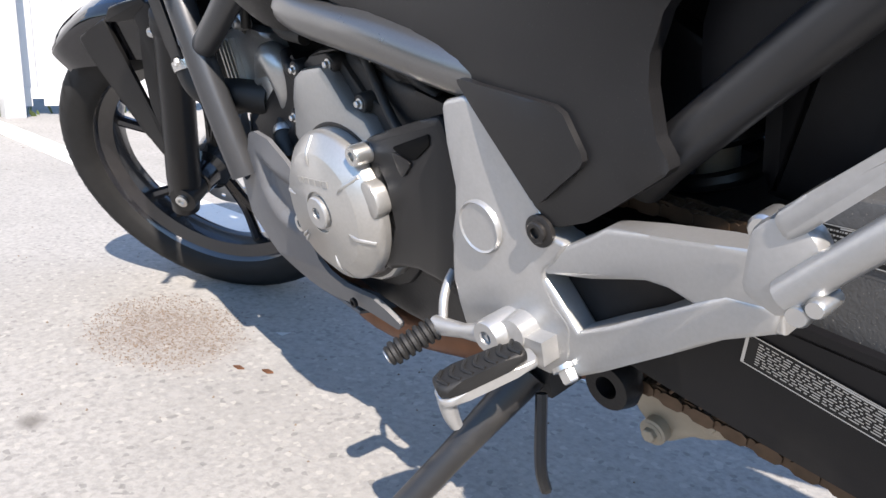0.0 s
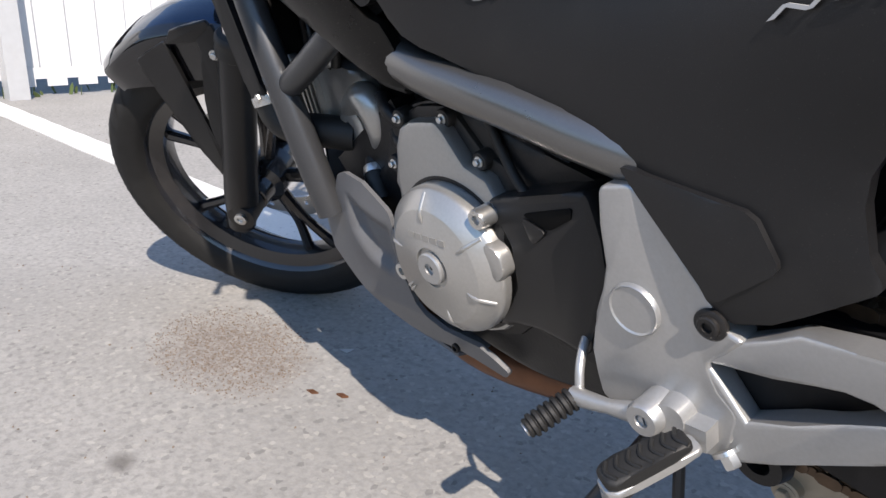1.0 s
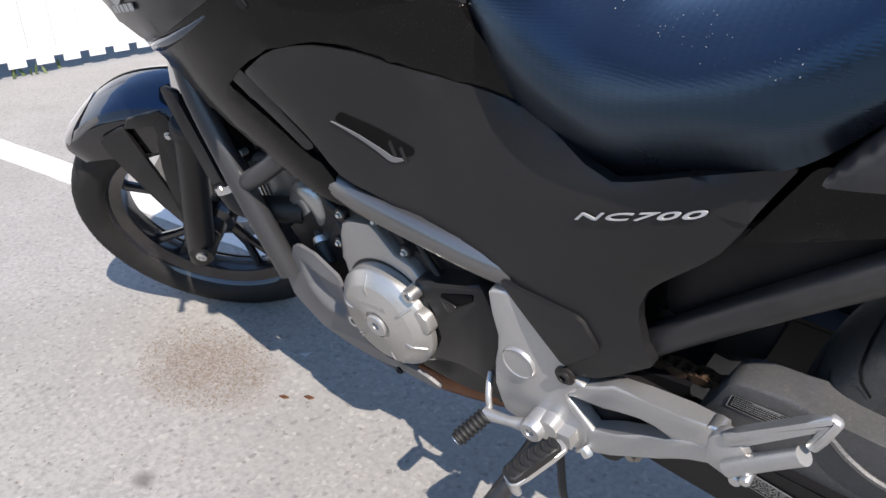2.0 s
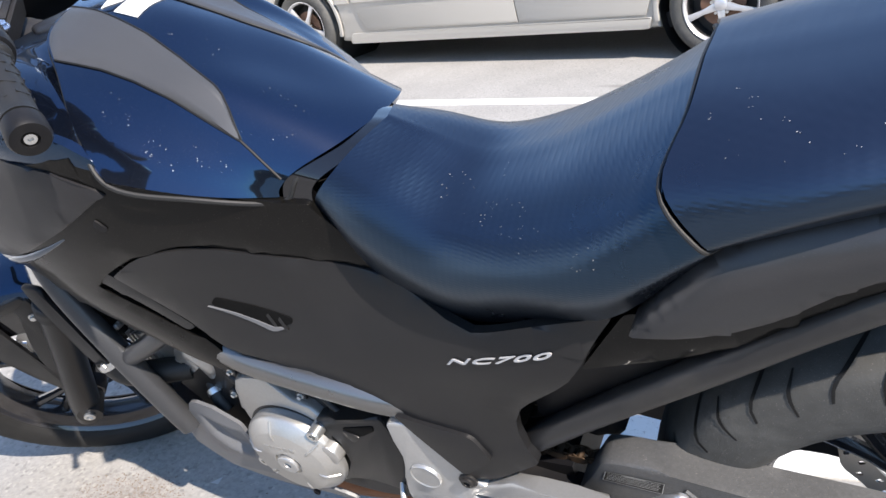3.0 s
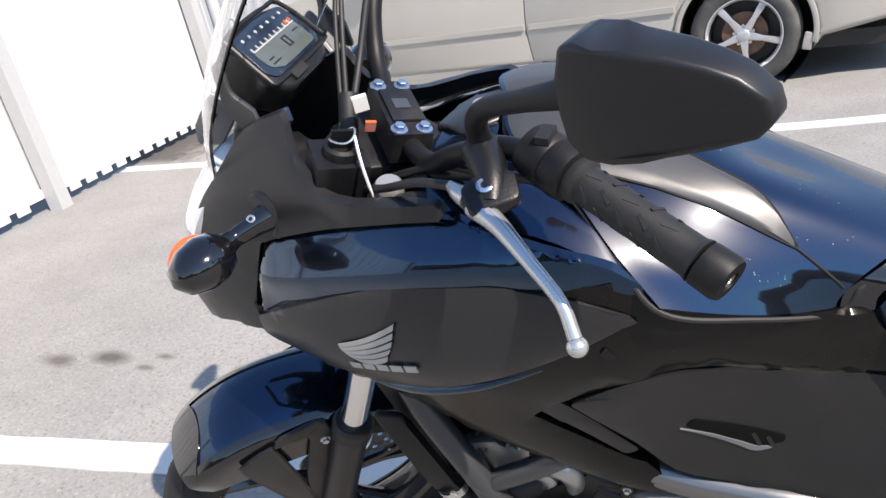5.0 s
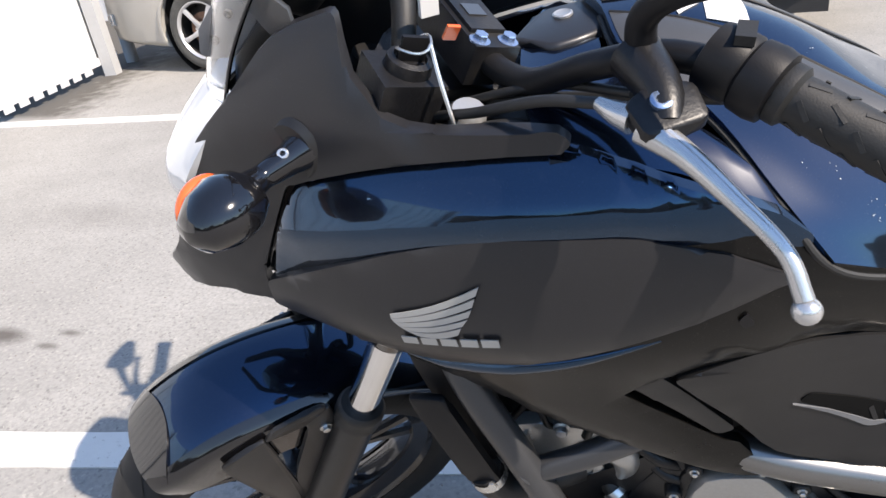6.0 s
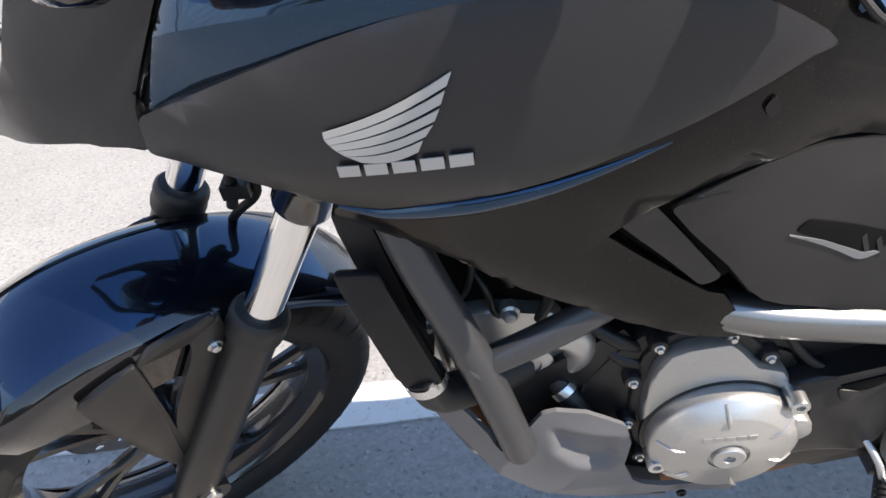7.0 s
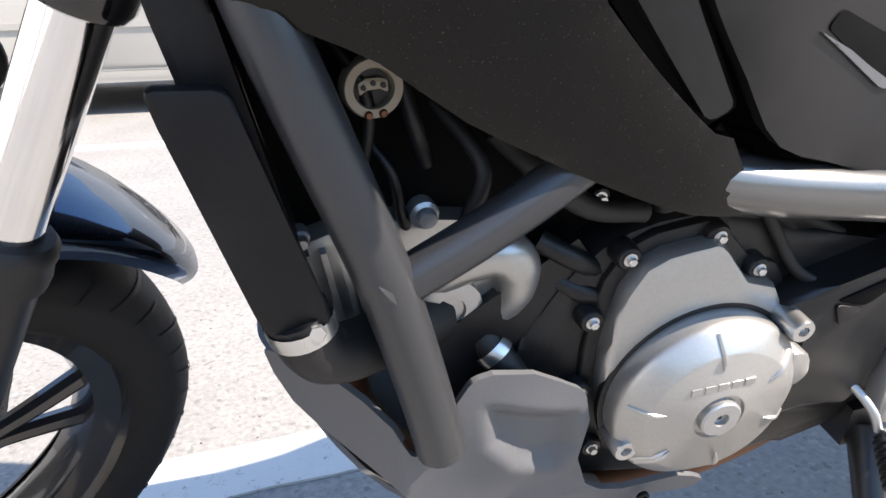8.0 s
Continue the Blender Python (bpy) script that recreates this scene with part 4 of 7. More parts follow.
for i in range(5):
    hi = [Vector(ROOTS[i]).lerp(Vector(TIPS[i]), k / 6) - Vector((0, 0.004 * math.sin(math.pi * k / 6))) for k in range(7)]
    lo_root, lo_tip = Vector(ROOTS[i]).lerp(Vector(ROOTS[i + 1]), 0.95), Vector(TIPS[i]).lerp(Vector(TIPS[i + 1]), 0.74)
    lo = [lo_root.lerp(lo_tip, k / 6) - Vector((0, 0.004 * math.sin(math.pi * k / 6))) for k in range(7)]
    bm = bmesh.new()
    on_panel(bm, [(q.x, q.y) for q in hi + lo[::-1]], 0.0085)
    part("emblem_feather", bm, silver_print, logo_panel, "silver feather of the wing emblem")
for i in range(5):
    bm = bmesh.new()
    x0, x1 = -0.576 + 0.0195 * i, -0.576 + 0.0195 * i + 0.0160
    z0, z1 = 0.8095 + 0.0022 * i, 0.8195 + 0.0022 * i
    on_panel(bm, [(x0, z0), (x1, z0 + 0.0018), (x1, z1 + 0.0014), (x0, z1)], 0.0085)
    part("emblem_bar", bm, silver_print, logo_panel)

cu = bpy.data.curves.new("lettering", 'FONT')
cu.body, cu.size, cu.extrude, cu.shear, cu.space_character = "NC700", 0.030, 0.0008, 0.30, 1.1
cu.offset = 0.0003
tmp = bpy.data.objects.new("tmp", cu)
scene.collection.objects.link(tmp)
me = bpy.data.meshes.new_from_object(tmp.evaluated_get(bpy.context.evaluated_depsgraph_get()))
bpy.data.objects.remove(tmp)
bm = bmesh.new()
bm.from_mesh(me)
bpy.data.meshes.remove(me)
bmesh.ops.triangulate(bm, faces=[f for f in bm.faces if len(f.verts) > 4])
xs = [v.co.x for v in bm.verts]
k = 0.130 / (max(xs) - min(xs))
for v in bm.verts:
    u, h, d = (v.co.x - min(xs)) * k, v.co.y * 0.30, v.co.z
    x, z = 0.074 + u, 0.614 + 0.28 * u + h
    v.co = Vector((x, -(width(x, z) + 0.003 + 0.008 * math.exp(-((z - 0.60 - 0.1 * x) / 0.05) ** 2) + 0.0022 + d), z))
part("lettering", bm, white_paint, side_panel, "raised white model lettering NC700", sharp=25)

# ---- frame tubes
def frame_tube(name, pts, r, mat=frame_mat, both=True, label="", seg=20):
    for s in ((1, -1) if both else (1,)):
        bm = bmesh.new()
        tube(bm, [(x, y * s, z) for x, y, z in pts], r, seg)
        part(name, bm, mat, bike, label)
frame_tube("down_tube", [(-0.590, -0.075, 0.86), (-0.566, -0.105, 0.77), (-0.545, -0.130, 0.690), (-0.508, -0.139, 0.565), (-0.484, -0.138, 0.455), (-0.472, -0.134, 0.385)], 0.0185)
frame_tube("brace_tube", [(-0.500, -0.135, 0.541), (-0.440, -0.134, 0.571), (-0.385, -0.130, 0.602), (-0.31, -0.115, 0.645)], 0.0155)
frame_tube("main_tube", [(-0.40, -0.095, 0.66), (-0.31, -0.118, 0.592), (-0.252, -0.130, 0.572), (-0.190, -0.133, 0.558), (-0.132, -0.133, 0.545), (-0.063, -0.128, 0.524), (-0.015, -0.118, 0.508)], 0.0205, tube_mat)
frame_tube("sub_frame_tube", [(0.100, -0.108, 0.440), (0.132, -0.112, 0.468), (0.230, -0.115, 0.545), (0.340, -0.118, 0.626), (0.460, -0.115, 0.71), (0.62, -0.105, 0.80)], 0.0165, stand_mat)
for s in (-1, 1):
    bm = bmesh.new()
    lathe(bm, [(0.021, -0.004), (0.0235, 0.0), (0.021, 0.004)], axis((-0.506, s * 0.136, 0.552), (0.85, 0, 0.52)), 20, False)
    part("weld_bead", bm, frame_mat, bike)
# triangular frame gusset behind the side panel, seen at its lower corner
bm = bmesh.new()
prism(bm, [(-0.10, 0.53), (-0.02, 0.50), (0.06, 0.43), (0.10, 0.44), (0.14, 0.52), (0.0, 0.62)], 0.16, pose(0, 0.08, 0, 90, 0, 0), 0.004)
part("frame_box", bm, matte, bike)

# ---- engine
XZ = lambda y: pose(0, y, 0, 90, 0, 0)   # plate in side view, growing towards the left side from y
bm = bmesh.new()
prism(bm, [(-0.44, 0.36), (-0.37, 0.28), (-0.20, 0.235), (-0.04, 0.26), (-0.02, 0.36), (-0.06, 0.47), (-0.16, 0.50), (-0.27, 0.535), (-0.36, 0.50)], 0.20, XZ(0.10), 0.012)
crank = part("crankcase", bm, case_black, bike, "black cast engine crankcase")
bm = bmesh.new()
M = Matrix.Translation((-0.35, 0, 0.46)) @ Matrix.Rotation(radians(58), 4, 'Y')
block(bm, (-0.060, -0.095, -0.13), (0.070, 0.095, 0.03), M, 0.012)
part("cylinder_block", bm, case_black, bike, "black cylinder block slanted far forward")
# Added black block that darkens the gaps behind engine and frame tubes.
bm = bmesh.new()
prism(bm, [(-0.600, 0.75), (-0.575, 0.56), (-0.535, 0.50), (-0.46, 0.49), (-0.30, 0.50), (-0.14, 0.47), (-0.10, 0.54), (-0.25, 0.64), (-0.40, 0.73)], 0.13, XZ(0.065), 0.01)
part("engine_gap_filler", bm, void_mat, bike)
bm = bmesh.new()
prism(bm, [(-0.556, 0.552), (-0.50, 0.562), (-0.42, 0.548), (-0.40, 0.50), (-0.43, 0.458), (-0.50, 0.466), (-0.556, 0.478)], 0.17, XZ(0.085), 0.008)
part("cylinder_head", bm, case_mat, bike, "silver-grey cylinder head casting")
for i in range(4):
    bm = bmesh.new()
    prism(bm, [(-0.549 + 0.011 * i, 0.548), (-0.545 + 0.011 * i, 0.548), (-0.537 + 0.011 * i, 0.482), (-0.541 + 0.011 * i, 0.482)], 0.010, XZ(-0.083), 0.001, smooth=False)
    part("head_fin", bm, case_mat, bike)
for pts, r in (([(-0.384, -0.085, 0.526), (-0.360, -0.096, 0.511), (-0.335, -0.090, 0.493)], 0.009), ([(-0.372, -0.085, 0.490), (-0.348, -0.097, 0.477), (-0.322, -0.090, 0.464)], 0.009),
               ([(-0.478, -0.075, 0.668), (-0.471, -0.090, 0.628), (-0.464, -0.085, 0.600)], 0.006), ([(-0.500, -0.080, 0.62), (-0.488, -0.094, 0.600), (-0.484, -0.092, 0.572), (-0.478, -0.080, 0.55)], 0.004),
               ([(-0.52, -0.07, 0.69), (-0.500, -0.088, 0.655), (-0.505, -0.090, 0.61), (-0.525, -0.08, 0.57)], 0.0045)):
    part("engine_pipe", tube(bmesh.new(), pts, r, 12), case_black, bike)
for x, y, z, r in ((-0.468, -0.094, 0.566, 0.010), (-0.525, -0.104, 0.460, 0.008), (-0.549, -0.098, 0.565, 0.006)):
    bm = bmesh.new()
    lathe(bm, [(r, -0.012), (r, 0), (r * 0.7, 0.002), (r * 0.7, 0.007), (r * 0.55, 0.009), (0, 0.009)], axis((x, y, z), (0.05, -1, 0.05)), 16)
    part("casting_bolt", bm, alu, bike)
# clutch-side upper cover with its bolt lugs, and the round alternator cover on it
bm = bmesh.new()
prism(bm, [(-0.338, 0.400), (-0.335, 0.445), (-0.327, 0.486), (-0.314, 0.508), (-0.297, 0.516), (-0.256, 0.520), (-0.247, 0.511), (-0.224, 0.479), (-0.197, 0.468), (-0.180, 0.436), (-0.172, 0.390), (-0.176, 0.335), (-0.205, 0.300), (-0.250, 0.288), (-0.295, 0.297), (-0.327, 0.335)], 0.024, XZ(-0.100), 0.007)
upper = part("stator_cover", bm, case_mat, crank, "silver stator cover with bolt lugs")
bm = bmesh.new()
prism(bm, [(-0.350, 0.400), (-0.346, 0.450), (-0.338, 0.492), (-0.322, 0.518), (-0.300, 0.527), (-0.252, 0.531), (-0.236, 0.515), (-0.214, 0.489), (-0.186, 0.478), (-0.168, 0.440), (-0.160, 0.390), (-0.165, 0.330), (-0.200, 0.288), (-0.250, 0.276), (-0.300, 0.285), (-0.338, 0.328)], 0.014, XZ(-0.092), 0.004)
part("cover_gasket_flange", bm, case_black, crank)
for x, z in ((-0.324, 0.514), (-0.253, 0.520), (-0.211, 0.482), (-0.348, 0.461), (-0.351, 0.388), (-0.335, 0.318), (-0.169, 0.531)):
    bm = bmesh.new()
    lathe(bm, [(0.0105, 0), (0.0100, 0.014), (0.0085, 0.016)], axis((x, -0.098, z), (0, -1, 0)), 16)
    part("bolt_lug", bm, case_black, upper)
    bm = bmesh.new()
    hexbolt(bm, (x, -0.1135, z), (0, -1, 0), 0.0036, 0.006)
    part("cover_bolt", bm, bolt_mat, upper)
AC = Vector((-0.254, -0.118, 0.378))
bm = bmesh.new()
lathe(bm, [(0.0815, 0), (0.0815, 0.0200), (0.0805, 0.0235), (0.0785, 0.0270), (0.0630, 0.0385), (0.0615, 0.0397), (0.0260, 0.0420), (0.0245, 0.0430), (0.0222, 0.0430), (0.0215, 0.0400), (0, 0.0400)], axis(AC, (0, -1, 0)), 64)
alt = part("alternator_cover", bm, case_mat, crank, "round brushed silver alternator cover with radial ribs")
# Black ring put in for the shadow at the raised cover's foot.
part("cover_shadow_ring", lathe(bmesh.new(), [(0.0862, 0), (0.0862, 0.0058), (0.0850, 0.0066), (0.0816, 0.0066)], axis(AC, (0, -1, 0)), 64, False), case_black, alt, "black ring for the shadow round the cover")
bm = bmesh.new()
lathe(bm, [(0.0175, 0.040), (0.0175, 0.0455), (0.016, 0.047), (0.0065, 0.047), (0.006, 0.043), (0, 0.043)], axis(AC, (0, -1, 0)), 32)
part("inspection_plug", bm, alu, alt, "hexagon-socket inspection plug")
bm = bmesh.new()
lathe(bm, [(0.0025, 0.0425), (0.0025, 0.0435), (0, 0.0435)], axis(AC, (0, -1, 0)), 6)
part("plug_socket", bm, case_black, alt)
for a in (95, 33, -20, -80, -140, 165, 215):
    bm = bmesh.new()
    ca, sa = math.cos(radians(a)), math.sin(radians(a))
    tube(bm, [AC + Vector((ca * r, -h, sa * r)) for r, h in ((0.048, 0.0405), (0.060, 0.0392), (0.0765, 0.0278))], [0.0006, 0.0026, 0.0022], 8, 4)
    part("radial_rib", bm, case_mat, alt)
for x, z, r in ((-0.187, 0.441, 0.0105), (-0.325, 0.350, 0.0105)):
    bm = bmesh.new()
    lathe(bm, [(r, 0), (r, 0.030), (r * 0.9, 0.033), (r * 0.45, 0.033), (r * 0.42, 0.028), (0, 0.028)], axis((x, -0.118, z), (0, -1, 0)), 20)
    part("cover_screw", bm, bolt_mat, alt, "socket-head cover screw")
bm = bmesh.new()
prism(bm, [(-0.186, 0.418), (-0.168, 0.410), (-0.164, 0.388), (-0.176, 0.376), (-0.198, 0.392)], 0.036, XZ(-0.112), 0.004)
part("cover_boss", bm, case_mat, alt)
for i in range(5):
    bar = block(bmesh.new(), (-0.283 + 0.0115 * i, 0.407, 0), (-0.2745 + 0.0115 * i, 0.4135, 0.0016), pose(0, AC.y - 0.0405, 0, 90, 0, 0), 0.0006)
    part("embossed_bar", bar, case_mat, alt)
# black drive sprocket cover with its slot
bm = bmesh.new()
prism(bm, [(-0.194, 0.452), (-0.166, 0.460), (-0.073, 0.482), (-0.062, 0.440), (-0.060, 0.405), (-0.075, 0.36), (-0.092, 0.316), (-0.145, 0.326), (-0.208, 0.314), (-0.172, 0.37), (-0.172, 0.41)], 0.04, XZ(-0.092), 0.007)
sp = part("sprocket_cover", bm, plastic, bike, "matte black sprocket cover")
# Thin black plate on the cover stands in for the slot's shade.
bm = bmesh.new()
prism(bm, [(-0.146, 0.449), (-0.087, 0.466), (-0.090, 0.455), (-0.116, 0.438)], 0.002, XZ(-0.1318), 0.0005)
part("cover_slot", bm, void_mat, sp, "black triangle drawn for a shaded recess")
bm = bmesh.new()
prism(bm, [(-0.146, 0.447), (-0.117, 0.437), (-0.136, 0.420)], 0.0035, XZ(-0.1315), 0.001)
part("cover_ramp", bm, plastic, sp)
# starter and hose clutter above the engine
for pts, r, m in (([(-0.30, -0.07, 0.56), (-0.22, -0.075, 0.53), (-0.14, -0.07, 0.50)], 0.024, case_black), ([(-0.42, -0.09, 0.62), (-0.36, -0.10, 0.56), (-0.31, -0.10, 0.545)], 0.009, rubber),
                  ([(-0.47, -0.07, 0.70), (-0.40, -0.09, 0.63), (-0.37, -0.085, 0.56)], 0.008, rubber), ([(-0.26, -0.09, 0.60), (-0.215, -0.10, 0.54), (-0.175, -0.108, 0.475), (-0.150, -0.115, 0.455)], 0.005, rubber),
                  ([(-0.24, -0.085, 0.555), (-0.19, -0.09, 0.525), (-0.12, -0.09, 0.485)], 0.006, rubber), ([(-0.46, -0.05, 0.64), (-0.43, -0.095, 0.60), (-0.44, -0.10, 0.56)], 0.006, rubber),
                  ([(-0.33, -0.06, 0.60), (-0.30, -0.095, 0.57), (-0.29, -0.095, 0.545)], 0.011, case_black), ([(-0.21, -0.06, 0.56), (-0.20, -0.09, 0.53), (-0.17, -0.085, 0.50)], 0.010, case_black)):
    bm = bmesh.new()
    tube(bm, pts, r, 12)
    part("hose", bm, m, bike)
for x, y, z in ((-0.345, -0.098, 0.56), (-0.20, -0.098, 0.52), (-0.527, -0.108, 0.481)):
    bm = bmesh.new()
    lathe(bm, [(0.0075, 0), (0.007, 0.012), (0.006, 0.013)], axis((x, y + 0.012, z), (0.1, -1, 0.1)), 14)
    part("boss", bm, case_black, crank)
    bm = bmesh.new()
    hexbolt(bm, (x, y, z), (0.1, -1, 0.1), 0.0036, 0.006)
    part("engine_bolt", bm, bolt_mat, crank)
# water pump cover and thermostat housing
bm = bmesh.new()
tube(bm, [(-0.476, -0.070, 0.484), (-0.462, -0.078, 0.500), (-0.440, -0.084, 0.515), (-0.416, -0.088, 0.523), (-0.402, -0.088, 0.510), (-0.401, -0.086, 0.487), (-0.411, -0.082, 0.462)], [0.010, 0.014, 0.016, 0.019, 0.019, 0.016, 0.012], 18, 5)
part("water_pump_cover", bm, case_mat, bike, "silver hooked water pump cover")
bm = bmesh.new()
lathe(bm, [(0.026, 0), (0.025, 0.012), (0.020, 0.014), (0.012, 0.014), (0.011, 0.011), (0, 0.011)], axis((-0.452, -0.080, 0.480), (0, -1, 0.05)), 28)
part("pump_ring", bm, case_mat, bike, "round ribbed pump ring")
bm = bmesh.new()
tube(bm, [(-0.425, -0.085, 0.445), (-0.412, -0.10, 0.425), (-0.402, -0.105, 0.405)], 0.013)
part("coolant_hose", bm, rubber, bike)
bm = bmesh.new()
lathe(bm, [(0.0145, -0.005), (0.015, 0.0), (0.0145, 0.005)], axis((-0.418, -0.094, 0.434), (0.6, -0.5, -0.7)), 18, False)
part("hose_clamp", bm, bolt_mat, bike, "steel hose clamp")
# round metal cap under the fairing: pale ring, dark well, a small plate with three screws
CAPM = axis((-0.496, -0.082, 0.656), (0.1, -1, 0.1))
bm = bmesh.new()
lathe(bm, [(0.0185, 0), (0.0185, 0.010), (0.0175, 0.012), (0.0125, 0.012), (0.0118, 0.0105), (0.0115, 0.006), (0, 0.006)], CAPM, 32)
cap = part("thermostat_cap", bm, link_mat, bike, "round pale metal cap with a small screwed plate")
bm = bmesh.new()
lathe(bm, [(0.0113, 0.0062), (0.0110, 0.0072), (0, 0.0072)], CAPM, 28)
part("cap_well", bm, case_black, cap)
bm = bmesh.new()
prism(bm, [(-0.009, -0.004), (-0.004, -0.001), (0.004, -0.001), (0.009, -0.004), (0.009, 0.004), (0.004, 0.006), (-0.004, 0.006), (-0.009, 0.004)], 0.003, CAPM @ Matrix.Translation((0, 0, 0.0072)), 0.0006)
part("cap_plate", bm, link_mat, cap)
for x, y in ((-0.006, 0.001), (0.0, 0.003), (0.006, 0.001)):
    part("cap_screw", lathe(bmesh.new(), [(0.0018, 0.010), (0.0016, 0.0115), (0, 0.0115)], CAPM @ Matrix.Translation((x, y, 0)), 10), case_black, cap)
for x in (-0.005, 0.004):
    part("cap_terminal", lathe(bmesh.new(), [(0.0028, 0), (0.0028, 0.012), (0.0018, 0.014), (0, 0.014)], CAPM @ Matrix.Translation((x, -0.0155, 0)), 12), rust, cap)

# ---- radiator
bm = bmesh.new()
prism(bm, [(-0.613, 0.690), (-0.574, 0.686), (-0.538, 0.530), (-0.578, 0.528)], 0.012, XZ(-0.136), 0.004)
rad = part("radiator_cover", bm, matte, bike, "flat black radiator end tank")
bm = bmesh.new()
prism(bm, [(-0.608, 0.735), (-0.578, 0.735), (-0.545, 0.536), (-0.573, 0.533)], 0.22, XZ(0.10), 0.004)
part("radiator_core", bm, matte, bike)
for s in (-1, 1):
    bm = bmesh.new()
    tube(bm, [(-0.560, s * 0.132, 0.535), (-0.550, s * 0.130, 0.500), (-0.530, s * 0.12, 0.485), (-0.49, s * 0.10, 0.478), (-0.46, s * 0.08, 0.47)], 0.021)
    part("radiator_hose", bm, rubber, bike)
bm = bmesh.new()
lathe(bm, [(0.0225, -0.006), (0.0228, 0), (0.0225, 0.006)], axis((-0.557, -0.132, 0.524), (0.2, 0, -1)), 22, False)
part("hose_clamp", bm, bolt_mat, bike, "bright steel hose clamp")
bm = bmesh.new()
hexbolt(bm, (-0.549, -0.142, 0.528), (0, -1, 0.2), 0.006, 0.012)
part("clamp_screw", bm, bolt_mat, bike)

# ---- belly pan
PAN = [(-0.588, 0.458), (-0.545, 0.445), (-0.505, 0.405), (-0.492, 0.372), (-0.470, 0.382), (-0.460, 0.418), (-0.446, 0.440), (-0.430, 0.443), (-0.398, 0.436), (-0.356, 0.408), (-0.350, 0.375), (-0.356, 0.330), (-0.345, 0.292), (-0.306, 0.266), (-0.250, 0.264), (-0.214, 0.240),
       (-0.224, 0.228), (-0.290, 0.240), (-0.375, 0.242), (-0.45, 0.280), (-0.520, 0.352), (-0.572, 0.408)]
POCKET = [(-0.436, 0.414), (-0.362, 0.388), (-0.358, 0.345), (-0.372, 0.322), (-0.410, 0.338), (-0.434, 0.372)]
def inside(x, z):
    """Depth of a point inside the pan's pocket (negative outside)."""
    return min(((bx - ax) * -(z - az) + (bz - az) * (x - ax)) / math.hypot(bx - ax, bz - az) for (ax, az), (bx, bz) in zip(POCKET, POCKET[1:] + POCKET[:1]))
for s in (-1, 1):
    bm = bmesh.new()
    bm.faces.new([bm.verts.new((x, 0, z)) for x, z in rounded(PAN)])
    for k in range(1, 80):
        bmesh.ops.bisect_plane(bm, geom=bm.verts[:] + bm.edges[:] + bm.faces[:], plane_co=(-0.60 + 0.005 * k, 0, 0), plane_no=(1, 0, 0))
        bmesh.ops.bisect_plane(bm, geom=bm.verts[:] + bm.edges[:] + bm.faces[:], plane_co=(0, 0, 0.20 + 0.0035 * k), plane_no=(0, 0, 1))
    for v in bm.verts:
        x, z = v.co.x, v.co.z
        w = 0.128 + 0.010 * math.exp(-((x + 0.40) / 0.05) ** 2 - ((z - 0.37) / 0.05) ** 2) - 0.9 * max(0, -0.50 - x) ** 1.0 * 0.8 - 0.25 * max(0, 0.28 - z)
        d = min(max((inside(x, z) + 0.004) / 0.022, 0), 1)
        dent = 0.014 * d * d * (3 - 2 * d)
        v.co.y = s * (w - dent)
    thicken(bm, 0.006)
    part("belly_pan", bm, pan_mat, bike, "matte grey plastic belly pan below the engine")
bm = bmesh.new()
sheet(bm, mirrored(patch([[Vector(p) for p in r] for r in ([(-0.58, -0.06, 0.44), (-0.59, -0.03, 0.44), (-0.59, 0, 0.44)], [(-0.53, -0.10, 0.34), (-0.54, -0.05, 0.32), (-0.54, 0, 0.32)],
      [(-0.44, -0.118, 0.262), (-0.44, -0.06, 0.235), (-0.44, 0, 0.23)], [(-0.30, -0.117, 0.228), (-0.30, -0.06, 0.21), (-0.30, 0, 0.205)])], 4, 4)))
thicken(bm, 0.004)
part("pan_floor", bm, pan_mat, bike)
bm = bmesh.new()
socket_bolt(bm, (-0.285, -0.127, 0.252), (0, -1, 0), 0.006, 0.004)
part("pan_screw", bm, matte, bike)
# header pipe and muffler
bm = bmesh.new()
tube(bm, [(-0.50, -0.02, 0.46), (-0.53, -0.03, 0.36), (-0.46, -0.05, 0.25), (-0.33, -0.062, 0.195), (-0.145, -0.060, 0.214), (-0.02, -0.02, 0.22), (0.08, 0.06, 0.24)], 0.022)
part("exhaust_pipe", bm, rust, bike, "heat-browned exhaust pipe under the engine")
bm = bmesh.new()
tube(bm, [(0.06, 0.08, 0.24), (0.16, 0.15, 0.28), (0.24, 0.175, 0.33)], [0.024, 0.034, 0.058], 18)
tube(bm, [(0.24, 0.175, 0.33), (0.42, 0.185, 0.425), (0.68, 0.195, 0.55)], [0.058, 0.064, 0.058], 24)
part("muffler", bm, tube_mat, bike, "brushed steel muffler on the far side")

# ---- front wheel, fork and fender, turned to the left about the steering head
S0, SA = Vector((-0.49, 0, 1.05)), Vector((0.5, 0, 0.866)).normalized()
STEER = Matrix.Translation(S0) @ Matrix.Rotation(radians(36.5), 4, SA) @ Matrix.Translation(-S0)
MIRROR = STEER @ Matrix.Diagonal((1, -1, 1, 1)) @ STEER.inverted()
A0 = Vector((-0.957, 0, 0.286))
WHEEL_STEER = Matrix.Translation((0.0231, 0.0198, 0.0327)) @ STEER
R0 = Vector((0.553, 0, 0.302))
YAX = Matrix.Rotation(radians(-90), 4, 'X')      # z axis to +y

def fpart(name, bm, mat, parent=None, label="", sharp=38):
    bm.transform(WHEEL_STEER)
    return part(name, bm, mat, parent or bike, label, sharp)

